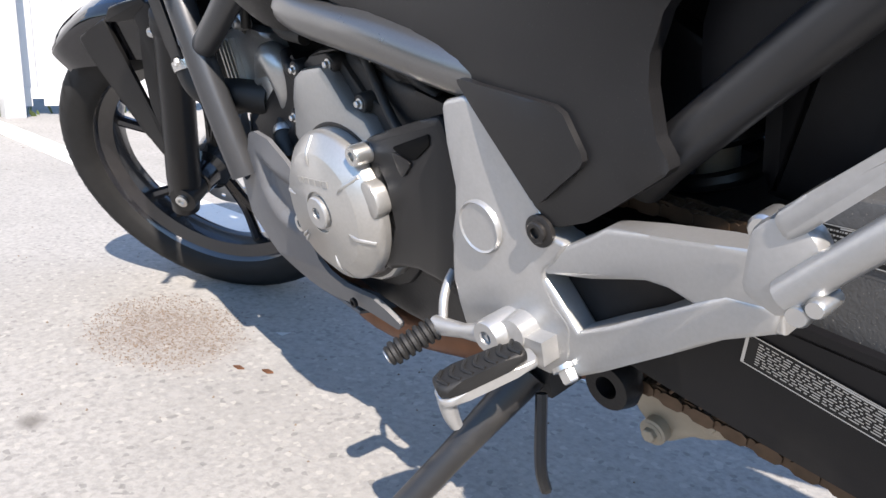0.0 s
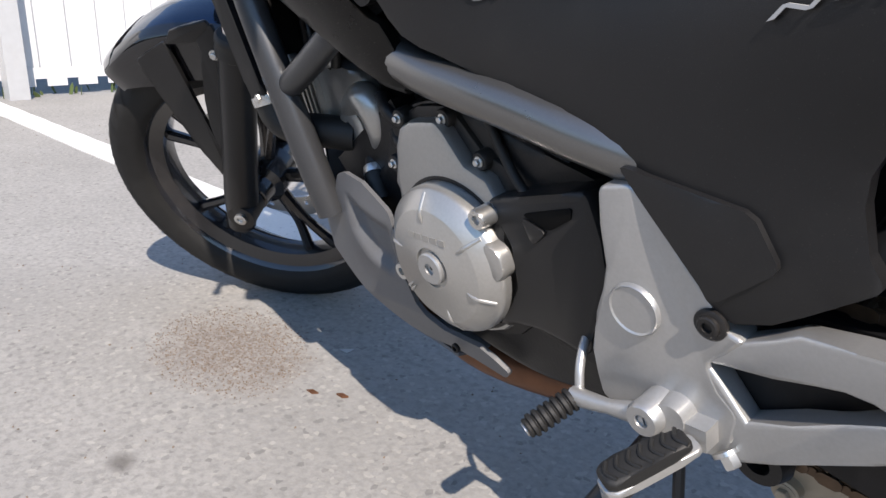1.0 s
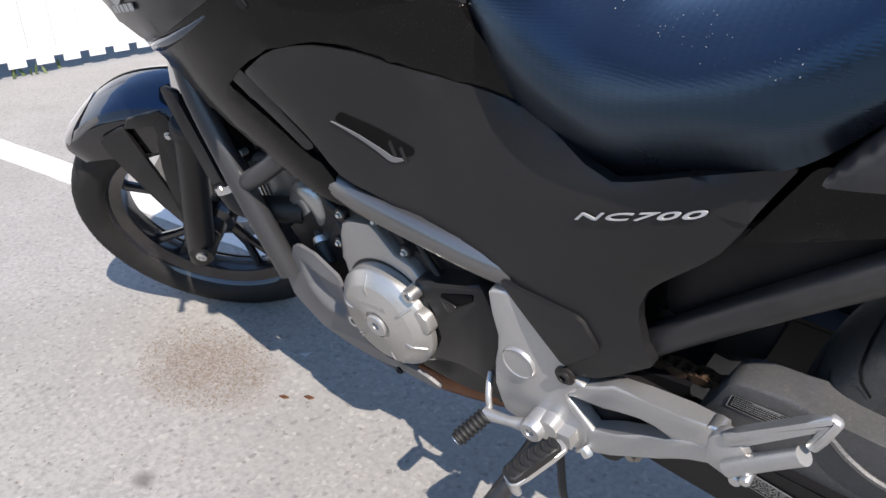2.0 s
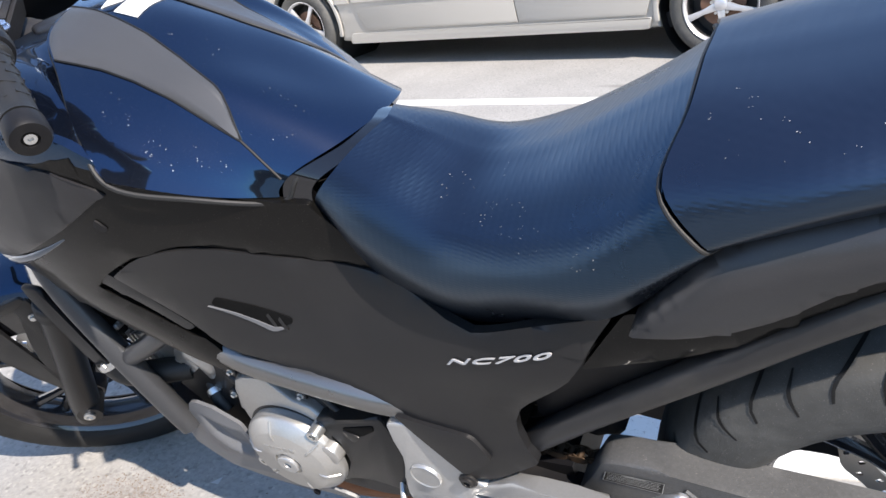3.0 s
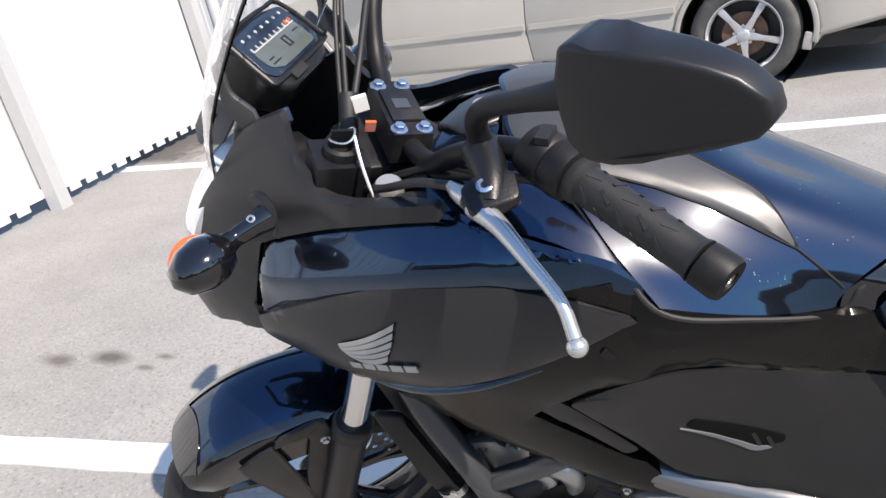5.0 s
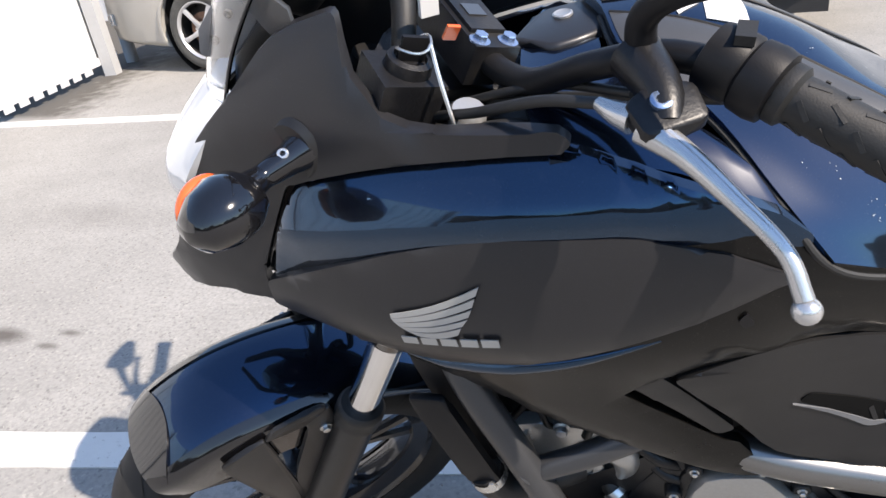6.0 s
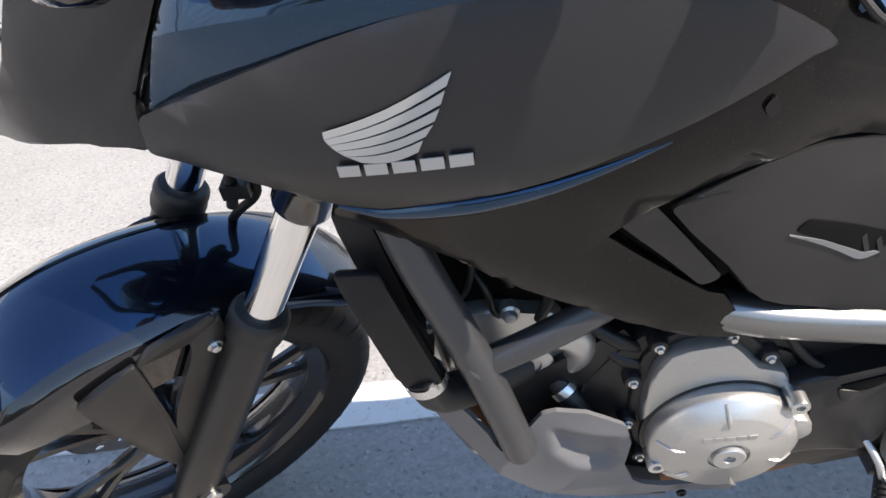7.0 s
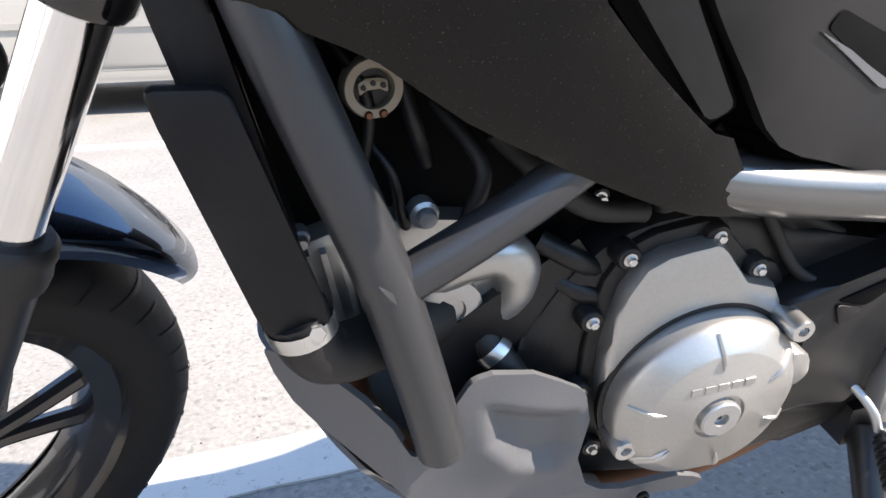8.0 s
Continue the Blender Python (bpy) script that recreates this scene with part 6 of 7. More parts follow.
cable([RB[0] + Vector((0.01, 0, -0.01)), (-0.552, 0.11, 1.172), (-0.556, 0.085, 1.158), (-0.555, 0.055, 1.128), (-0.552, 0.015, 1.085), (-0.548, -0.02, 1.045), (-0.56, -0.03, 0.95)], 0.0032)
cable([RB[0] + Vector((0.014, 0.01, -0.01)), (-0.560, 0.10, 1.172), (-0.565, 0.08, 1.152), (-0.563, 0.05, 1.122), (-0.559, 0.01, 1.080), (-0.554, -0.025, 1.040), (-0.565, -0.03, 0.95)], 0.0030)
cable([(-0.519, 0.10, 1.170), (-0.528, 0.08, 1.143), (-0.540, 0.04, 1.094), (-0.544, 0.0, 1.061), (-0.552, -0.02, 1.033), (-0.56, -0.03, 0.96)], 0.0042, rubber, "black sheathed brake hose")
bm = bmesh.new()
tube(bm, [(-0.515, 0.112, 1.182), (-0.521, 0.096, 1.165), (-0.527, 0.082, 1.146)], [0.007, 0.0065, 0.005], 12)
part("hose_fitting", bm, bolt_mat, bike, "bright hose fitting under the brake lever")
bm = bmesh.new()
tube(bm, [(-0.548, 0.0, 1.070), (-0.549, -0.015, 1.05), (-0.552, -0.028, 1.03)], 0.011, 14)
part("cable_sleeve", bm, rubber, bike)
cable([(-0.380, -0.172, 1.038), (-0.420, -0.155, 1.035), (-0.475, -0.120, 1.012), (-0.530, -0.075, 0.985), (-0.57, -0.03, 0.93)], 0.0045)
cable([(-0.30, -0.150, 1.02), (-0.37, -0.115, 1.010), (-0.46, -0.075, 0.995), (-0.55, -0.03, 0.97)], 0.0055)
cable([(-0.36, -0.13, 1.02), (-0.42, -0.10, 1.018), (-0.50, -0.06, 0.99), (-0.56, -0.01, 0.95)], 0.004)
cable([(-0.53, -0.06, 0.965), (-0.50, -0.09, 0.978), (-0.455, -0.10, 0.985), (-0.42, -0.09, 0.97)], 0.0065)
bm = bmesh.new()
for z, h in ((0.915, 0.02), (0.955, 0.012)):
    block(bm, (-0.60 + (z - 0.9), -0.11, z), (-0.44, 0.11, z + h), Matrix(), 0.006)
part("headstock_cover", bm, matte, bike)
bm = bmesh.new()
lathe(bm, [(0.016, 0), (0.016, 0.012), (0.013, 0.016), (0, 0.016)], axis((-0.495, -0.085, 0.985), (0.3, -0.2, 0.9)), 20)
part("fork_cap", bm, alu, bike, "bright aluminium fork cap")

# ---- dash
DM = Matrix.Translation((-0.617, 0.022, 1.133)) @ Matrix.Rotation(radians(54), 4, 'Y')     # z axis towards the rider
bm = bmesh.new()
prism(bm, [(-0.040, -0.062), (-0.046, -0.03), (-0.046, 0.03), (-0.040, 0.062), (0.020, 0.070), (0.044, 0.046), (0.044, -0.046), (0.020, -0.070)], 0.05, DM @ Matrix.Translation((0, 0, -0.05)), 0.009, seg=3)
dash = part("instrument_panel", bm, plastic, bike, "black instrument panel with grey digital display")
bm = bmesh.new()
prism(bm, [(-0.036, -0.055), (-0.040, 0), (-0.036, 0.055), (0.014, 0.060), (0.024, 0.050), (0.024, -0.050), (0.014, -0.060)], 0.002, DM, 0.0006)
part("dial_plate", bm, dial_blue, dash, "dark blue dial plate")
bm = bmesh.new()
tube(bm, [DM @ Vector((x, y, 0.001)) for x, y in ((-0.040, -0.060), (-0.045, -0.03), (-0.045, 0.03), (-0.040, 0.060), (0.016, 0.066), (0.028, 0.054), (0.028, -0.054), (0.016, -0.066), (-0.040, -0.060))], 0.0030, 8, 3)
part("dial_bezel", bm, plastic, dash, "raised black bezel round the dial")
bm = bmesh.new()
prism(bm, [(-0.014, -0.048), (-0.014, 0.048), (0.020, 0.048), (0.020, -0.030), (0.012, -0.048)], 0.0012, DM @ Matrix.Translation((0, 0, 0.0018)), 0.0003)
part("display", bm, screen_lcd, dash, "grey liquid-crystal display")
bm = bmesh.new()
for i in range(9):
    block(bm, (-0.0175, -0.046 + 0.0105 * i, 0.002), (-0.0125, -0.0445 + 0.0105 * i, 0.0036), DM, 0)
block(bm, (-0.0125, -0.046, 0.002), (-0.0113, 0.046, 0.0036), DM, 0)
part("rev_scale", bm, white_paint, dash)
bm = bmesh.new()
for y in (0.033, 0.042):
    block(bm, (-0.0185, y, 0.002), (-0.0140, y + 0.0025, 0.0038), DM, 0)
part("red_scale", bm, orange, dash)
for x0, y0, x1, y1 in ((-0.006, 0.004, 0.008, 0.006), (-0.006, 0.012, 0.008, 0.014), (-0.006, 0.004, -0.0045, 0.014), (0.0065, 0.004, 0.008, 0.014), (-0.004, 0.030, -0.0025, 0.042), (0.010, -0.040, 0.0115, -0.024), (0.004, -0.040, 0.0055, -0.030)):
    part("display_digit", block(bmesh.new(), (x0, y0, 0.003), (x1, y1, 0.0038), DM, 0), label_black, dash)
bm = bmesh.new()
for i in range(7):
    lathe(bm, [(0.0022, 0), (0.0022, 0.0008)], DM @ Matrix.Translation((-0.029, -0.042 + 0.014 * i, 0.002)), 10)
part("warning_lamp", bm, silver_print, dash)
bm = bmesh.new()
block(bm, (0.028, -0.035, -0.004), (0.039, -0.005, 0.004), DM, 0.003)
part("mode_button", bm, rubber, dash)
bm = bmesh.new()
tube(bm, [(-0.66, 0.0, 1.07), (-0.70, 0.0, 1.04), (-0.72, 0, 1.0)], 0.02, 12)
part("panel_bracket", bm, matte, bike)
for s in (-1, 1):
    y = 0.056 + s * 0.124 if s > 0 else -0.068
    bm = bmesh.new()
    prism(bm, [(-0.644, 1.156), (-0.632, 1.157), (-0.639, 1.122), (-0.621, 1.098), (-0.622, 1.062), (-0.640, 1.070), (-0.658, 1.108), (-0.650, 1.126)], 0.008, pose(0, y + 0.004, 0, 90, 0, 0), 0.0025)
    bracket = part("screen_bracket", bm, frame_mat, bike, "silver-grey angled screen bracket")
    bm = bmesh.new()
    prism(bm, [(-0.671, 1.124), (-0.652, 1.092), (-0.690, 1.060), (-0.722, 1.066), (-0.712, 1.090)], 0.006, pose(0, y + 0.010, 0, 90, 0, 0), 0.002)
    part("bracket_plate", bm, pan_mat, bracket)
    for x, z in ((-0.672, 1.102), (-0.694, 1.082)):
        bm = bmesh.new()
        socket_bolt(bm, (x, y - 0.002 if s < 0 else y + 0.012, z), (0, s, 0), 0.004, 0.003)
        part("bracket_screw", bm, matte, bracket)

# ---- windscreen, headlight, indicators
rows = []
for xx, zz, hw, sweep in ((-0.755, 1.028, 0.085, 0.050), (-0.722, 1.085, 0.112, 0.062), (-0.682, 1.140, 0.130, 0.074), (-0.632, 1.195, 0.134, 0.078), (-0.580, 1.240, 0.120, 0.068), (-0.535, 1.268, 0.090, 0.045)):
    rows.append([Vector((xx + sweep * abs(u) ** 2.2, hw * u, zz)) for u in (-1, -0.75, -0.5, -0.25, 0, 0.25, 0.5, 0.75, 1)])
bm = bmesh.new()
sheet(bm, patch(rows, 4, 2))
thicken(bm, 0.003)
screen = part("windscreen", bm, glass, bike, "clear plastic windscreen")
screen.visible_shadow = False
bm = bmesh.new()
edge = [r[0] for r in rows] + rows[-1][1:-1] + [r[-1] for r in rows[::-1]]
tube(bm, edge, 0.0011, 8, 3)
part("screen_edge", bm, trim_grey, screen)
for k, (u, v) in enumerate(((-0.20, 1.085), (-0.16, 1.125), (-0.08, 1.165), (0.05, 1.205))):
    c = Vector((float(np.interp(v, [1.028, 1.085, 1.14, 1.195, 1.24], [-0.755, -0.722, -0.682, -0.632, -0.580])) + 0.008, u * 0.14, v))
    bm = bmesh.new()
    tube(bm, [c + Vector((0.011 * math.sin(a), 0.013 * math.cos(a), 0.016 * math.sin(a))) for a in [2 * math.pi * i / 10 for i in range(11 if k < 3 else 8)]], 0.0007, 5, 2)
    part("pen_mark", bm, matte, screen, "plain dark pen loop on the screen")
rows = []
for xx, zz, hw in ((-0.752, 1.035, 0.080), (-0.800, 0.995, 0.096), (-0.840, 0.950, 0.097), (-0.850, 0.905, 0.078), (-0.846, 0.872, 0.045)):
    rows.append([Vector((xx + 0.062 * abs(u) ** 2.4, hw * u, zz)) for u in (-1, -0.7, -0.35, 0, 0.35, 0.7, 1)])
bm = bmesh.new()
sheet(bm, patch(rows, 4, 3))
thicken(bm, 0.02)
part("headlight", bm, lens_mat, bike, "clear angular headlight lens")
bm = bmesh.new()
prism(bm, [(-0.75, 1.01), (-0.77, 0.95), (-0.775, 0.885), (-0.80, 0.82), (-0.80, 0.795), (-0.76, 0.785), (-0.66, 0.80), (-0.60, 0.92), (-0.66, 1.02)], 0.08, pose(0, 0.04, 0, 90, 0, 0), 0.006)
part("cowl_core", bm, matte, bike)
for s in (-1, 1):
    far = Matrix.Translation((0.030, 0.050, 0.030) if s > 0 else (0, 0, 0))     # the bars' side sits higher on the leaning machine
    bm = bmesh.new()
    tube(bm, [(-0.632, s * 0.112, 0.990), (-0.642, s * 0.128, 0.990), (-0.658, s * 0.150, 0.989), (-0.668, s * 0.168, 0.988)], [0.020, 0.014, 0.011, 0.016], 16)
    bm.transform(far)
    ind = part("turn_signal", bm, black_gloss, bike, "black turn signal with amber lens")
    bm = bmesh.new()
    IM = axis((-0.664, s * 0.160, 0.989), (-0.30, s * 0.95, -0.03))
    lathe(bm, [(0.013, 0), (0.027, 0.011), (0.0335, 0.028), (0.031, 0.049), (0.020, 0.067), (0.0, 0.076)], IM @ Matrix.Diagonal((1, 0.86, 1, 1)), 28)
    bm.transform(far)
    part("signal_body", bm, black_gloss, ind)
    bm = bmesh.new()
    bmesh.ops.create_uvsphere(bm, u_segments=24, v_segments=14, radius=1, matrix=Matrix.Translation((-0.6975, s * 0.182, 0.988)) @ Matrix.Rotation(s * radians(17.5), 4, 'Z') @ Matrix.Diagonal((0.012, 0.029, 0.025, 1)))
    bm.transform(far)
    part("signal_lens", bm, orange, ind, "amber turn signal lens")
    bm = bmesh.new()
    lathe(bm, [(0.030, 0), (0.032, 0.004), (0.026, 0.010), (0.018, 0.010)], axis((-0.638, s * 0.108, 0.990), (-0.35, s * 0.9, 0.1)) @ Matrix.Diagonal((0.9, 1, 1, 1)), 24)
    bm.transform(far)
    part("signal_collar", bm, plastic, ind)
    bm = bmesh.new()
    socket_bolt(bm, (-0.640, s * 0.134, 1.000), (0.3, s * 0.6, 0.7), 0.005, 0.003)
    bm.transform(far)
    part("collar_screw", bm, bolt_mat, ind)

# ---- rear wheel, swingarm, chain and shock
RC = Matrix.Translation(R0) @ YAX
rw = motorcycle_wheel(RC, 0.322, 0.084, "rear", 0.045, 5, False, 2)
put = lambda name, bm, mat, parent, label="": part(name, bm, mat, parent, label)
brake_disc(RC, 0.075, 0.085, 0.120, put, rw)
part("sprocket", lathe(bmesh.new(), [(0.06, -0.086), (0.098, -0.086), (0.104, -0.083), (0.098, -0.080), (0.06, -0.080), (0.06, -0.086)], RC, 44, False), bolt_mat, rw, "steel rear sprocket")
bm = bmesh.new()
for i in range(16):
    a = 2 * math.pi * i / 16
    lathe(bm, [(0.004, -0.087), (0.004, -0.0868)], RC @ Matrix.Translation((0.078 * math.cos(a), 0.078 * math.sin(a), 0)), 8)
part("sprocket_holes", bm, white_paint, rw)
for s in (-1, 1):
    bm = bmesh.new()
    prism(bm, [(-0.060, 0.420), (0.05, 0.405), (0.20, 0.375), (0.45, 0.335), (0.60, 0.335), (0.625, 0.295), (0.56, 0.258), (0.40, 0.246), (0.20, 0.278), (0.02, 0.325), (-0.06, 0.365)], 0.036, pose(0, -0.090 if s < 0 else 0.126, 0, 90, 0, 0), 0.008)
    arm = part("swingarm", bm, matte, bike, "black box-section swingarm")
    if s < 0:
        left_arm = arm
bm = bmesh.new()
block(bm, (-0.05, -0.10, 0.335), (0.16, 0.10, 0.405), Matrix(), 0.01)
part("swingarm_bridge", bm, matte, bike)
bm = bmesh.new()
prism(bm, [(0.168, 0.385), (0.190, 0.418), (0.206, 0.447), (0.216, 0.451), (0.262, 0.450), (0.36, 0.432), (0.466, 0.418), (0.56, 0.402), (0.64, 0.378), (0.66, 0.335), (0.56, 0.345), (0.42, 0.352), (0.30, 0.356), (0.18, 0.366)], 0.046, pose(0, -0.073, 0, 90, 0, 0), 0.006)
guard = part("chain_guard", bm, guard_mat, bike, "matte grey plastic chain guard with warning label")
bm = bmesh.new()
tube(bm, [(0.296, -0.119, 0.425), (0.315, -0.120, 0.405), (0.345, -0.120, 0.388), (0.42, -0.119, 0.372), (0.56, -0.119, 0.365)], 0.004, 8)
part("guard_ridge", bm, guard_mat, guard)
def warning_label(parent, corners, y, lines):
    """Black label with pale plain bars where the print cannot be read."""
    a, b, c, d = [Vector(p) for p in corners]
    P = lambda u, v, e: Vector(((a * (1 - u) * (1 - v) + b * u * (1 - v) + c * u * v + d * (1 - u) * v).x, y - e, (a * (1 - u) * (1 - v) + b * u * (1 - v) + c * u * v + d * (1 - u) * v).y))
    def quad(bm, u0, v0, u1, v1, e):
        bm.faces.new([bm.verts.new(P(u, v, e)) for u, v in ((u0, v0), (u1, v0), (u1, v1), (u0, v1))])
    bm = bmesh.new()
    quad(bm, 0, 0, 1, 1, 0.0005)
    lab = part("warning_label", bm, label_black, parent, "black warning label with rows of pale bars")
    bm = bmesh.new()
    rng = random.Random(7)
    for u0, v0, u1, v1 in ((0, 0, 1, 0.035), (0, 0.965, 1, 1), (0, 0, 0.012, 1), (0.988, 0, 1, 1)):
        quad(bm, u0, v0, u1, v1, 0.0009)
    for i in range(lines):
        u, v = 0.05, 0.14 + 0.76 * i / lines
        while u < 0.92:
            w = rng.uniform(0.008, 0.035)
            quad(bm, u, v, min(u + w, 0.95), v + 0.30 / lines, 0.0009)
            u += w + 0.009
    quad(bm, 0.3, 0.05, 0.7, 0.10, 0.0009)
    tagged(part("label_print", bm, silver_print, lab), kind="stuff")
warning_label(guard, [(0.211, 0.437), (0.276, 0.432), (0.271, 0.412), (0.205, 0.420)], -0.1195, 5)
warning_label(left_arm, [(0.182, 0.360), (0.345, 0.311), (0.343, 0.288), (0.177, 0.338)], -0.1265, 9)
bm = bmesh.new()
seg = 0.0127
for p, q in (((-0.095, 0.290), (0.553, 0.210)), ((-0.080, 0.432), (0.553, 0.372))):
    p, q = Vector((p[0], 0, p[1])), Vector((q[0], 0, q[1]))
    n = int((q - p).length / seg)
    d = (q - p).normalized()
    for i in range(n):
        c = p + d * seg * (i + 0.5)
        sag = -0.012 * math.sin(math.pi * i / n) if p.z < 0.4 else 0
        M = Matrix.Translation((c.x, -0.083, c.z + sag)) @ d.to_track_quat('X', 'Z').to_matrix().to_4x4()
        lathe(bm, [(0.0045, -0.008), (0.0045, 0.008)], M @ YAX, 8)
        w = 0.0095 if i % 2 else 0.0065
        for e in (-w, w - 0.0015):
            prism(bm, [(-0.010, -0.003), (-0.006, -0.006), (0.006, -0.006), (0.010, -0.003), (0.010, 0.003), (0.006, 0.006), (-0.006, 0.006), (-0.010, 0.003)], 0.0015, M @ pose(0, e + 0.0015, 0, 90, 0, 0), 0, False)
tagged(part("drive_chain", bm, chain_mat, bike, "greasy brown drive chain"), kind="stuff")
bm = bmesh.new()
pts = [Vector((0.085 + 0.034 * math.cos(a) + 0.02 * i / 90, 0.034 * math.sin(a), 0.36 + 0.22 * i / 90)) for i, a in ((i, 2 * math.pi * 7 * i / 90) for i in range(91))]
tube(bm, pts, 0.0072, 8, 2)
shock = part("shock_spring", bm, case_black, bike, "black coil spring of the rear shock")
bm = bmesh.new()
tube(bm, [(0.08, 0, 0.30), (0.095, 0, 0.48), (0.11, 0, 0.64)], 0.016, 16)
part("shock_body", bm, link_mat, shock)
bm = bmesh.new()
prism(bm, [(0.02, 0.185), (0.05, 0.158), (0.075, 0.175), (0.13, 0.20), (0.14, 0.225), (0.10, 0.235), (0.04, 0.25), (0.015, 0.235)], 0.03, pose(0, -0.004, 0, 90, 0, 0), 0.006)
link = part("suspension_link", bm, link_mat, bike, "dusty beige suspension link")
for x, z in ((0.045, 0.175), (0.105, 0.212), (0.03, 0.235)):
    bm = bmesh.new()
    lathe(bm, [(0.013, 0), (0.013, 0.012), (0.009, 0.014)], axis((x, -0.032, z), (0, -1, 0)), 20)
    hexbolt(bm, (x, -0.044, z), (0, -1, 0), 0.007, 0.008)
    part("link_bolt", bm, link_mat, link)
bm = bmesh.new()
prism(bm, [(0.20, 0.60), (0.30, 0.68), (0.52, 0.79), (0.72, 0.83), (0.74, 0.815), (0.56, 0.765), (0.34, 0.672), (0.25, 0.58), (0.232, 0.52), (0.215, 0.53)], 0.13, pose(0, 0.065, 0, 90, 0, 0), 0.01)
part("inner_fender", bm, matte, bike, "matte black rear inner fender")
# Added black block that darkens the gap ahead of the rear tyre.
bm = bmesh.new()
prism(bm, [(0.155, 0.42), (0.165, 0.56), (0.225, 0.61), (0.246, 0.56), (0.234, 0.48), (0.213, 0.42)], 0.12, pose(0, 0.06, 0, 90, 0, 0), 0.01)
part("dark_gap_block", bm, matte, bike, "matte black block filling the dark gap ahead of the rear tyre")
bm = bmesh.new()
block(bm, (0.0, -0.085, 0.40), (0.045, 0.085, 0.47), Matrix(), 0.01)
part("battery_tray", bm, matte, bike)

# ---- footrest plates, pegs, gear lever, side stand
def flare(bm):
    bmesh.ops.bisect_plane(bm, geom=bm.verts[:] + bm.edges[:] + bm.faces[:], plane_co=(0.045, 0, 0), plane_no=(1, 0, 0))
    for v in bm.verts:
        v.co.y -= 0.12 * max(0, v.co.x - 0.045)
    return bm
for s in (-1, 1):
    def hang(name, pts, h, y, mat=alu, parent=None, label="", bev=0.004, straight=False):
        bm = bmesh.new()
        prism(bm, pts if straight else rounded(pts), h, pose(0, y, 0, 90, 0, 0), bev, smooth=False, seg=3)
        flare(bm)
        if s > 0:
            bmesh.ops.scale(bm, vec=(1, -1, 1), verts=bm.verts)
            bmesh.ops.reverse_faces(bm, faces=bm.faces)
        return part(name, bm, mat, parent or bike, label)
    plate = hang("pivot_plate", [(-0.048, 0.498), (-0.017, 0.504), (0.004, 0.477), (0.020, 0.453), (0.040, 0.424), (0.048, 0.406), (0.066, 0.402), (0.050, 0.384), (0.036, 0.372), (0.046, 0.350), (0.062, 0.336), (0.050, 0.290), (0.030, 0.283), (-0.030, 0.290), (-0.064, 0.298), (-0.070, 0.345), (-0.060, 0.385), (-0.048, 0.430), (-0.050, 0.465)], 0.026, -0.122, label="cast aluminium pivot plate with footrest arms")
    hang("upper_arm", [(0.030, 0.398), (0.052, 0.395), (0.085, 0.412), (0.102, 0.422), (0.138, 0.426), (0.184, 0.431), (0.222, 0.434), (0.224, 0.388), (0.200, 0.384), (0.175, 0.374), (0.167, 0.388), (0.149, 0.393), (0.132, 0.393), (0.086, 0.382), (0.040, 0.371), (0.020, 0.372)], 0.022, -0.124, parent=plate, straight=True)
    hang("lower_arm", [(0.036, 0.371), (0.066, 0.333), (0.100, 0.351), (0.133, 0.369), (0.163, 0.387), (0.190, 0.402), (0.224, 0.404), (0.220, 0.388), (0.187, 0.372), (0.153, 0.351), (0.120, 0.330), (0.089, 0.310), (0.062, 0.293), (0.035, 0.284), (0.015, 0.30), (0.018, 0.36)], 0.0235, -0.124, parent=plate, straight=True)
    hang("arm_gusset", [(0.030, 0.375), (0.086, 0.388), (0.060, 0.336)], 0.006, -0.108, case_black, plate)
    bm = bmesh.new()
    lathe(bm, [(0.0225, 0), (0.0225, 0.003), (0.021, 0.005), (0.0195, 0.0038), (0, 0.0038)], axis((-0.022, s * 0.1475, 0.400), (0, s, 0)), 40)
    part("pivot_cap", bm, alu, plate, "round pivot cap")
    bm = bmesh.new()
    lathe(bm, [(0.0125, 0), (0.0125, 0.004), (0.0110, 0.005)], axis((0.041, s * 0.1465, 0.408), (0, s, 0)), 28)
    part("bolt_ring", bm, case_black, plate)
    bm = bmesh.new()
    socket_bolt(bm, (0.041, s * 0.150, 0.408), (0, s, 0), 0.0085, 0.005)
    part("frame_bolt", bm, case_black, plate)
    # rider footpeg
    bm = bmesh.new()
    tube(bm, [(0.010, s * 0.128, 0.318), (0.012, s * 0.150, 0.320), (0.014, s * 0.168, 0.322)], [0.019, 0.016, 0.013], 18)
    block(bm, (0.002, -0.009, -0.010), (0.030, 0.009, 0.010), Matrix.Translation((0.014, s * 0.156, 0.314)), 0.004)
    peg = part("footpeg", bm, alu, bike, "aluminium footpeg with ribbed rubber pad")
    pd = Vector((-0.42, s * 0.88, -0.18)).normalized()
    pu = (Vector((0.12, 0, 1)) - pd * pd.dot(Vector((0.12, 0, 1)))).normalized()
    PM = Matrix.Translation((0.038, s * 0.168, 0.318)) @ Matrix((pd, pu.cross(pd), pu)).transposed().to_4x4() @ Matrix.Scale(0.80, 4)
    bm = bmesh.new()
    prism(bm, [(0.0, -0.012), (0.09, -0.015), (0.100, -0.010), (0.100, 0.010), (0.09, 0.015), (0.0, 0.012)], 0.010, PM @ Matrix.Translation((0, 0, -0.012)), 0.003)
    part("peg_bar", bm, alu, peg)
    bm = bmesh.new()
    prism(bm, [(0.008, -0.012), (0.09, -0.015), (0.098, -0.010), (0.098, 0.010), (0.09, 0.015), (0.008, 0.012)], 0.014, PM @ Matrix.Translation((0, 0, -0.002)), 0.005, seg=3)
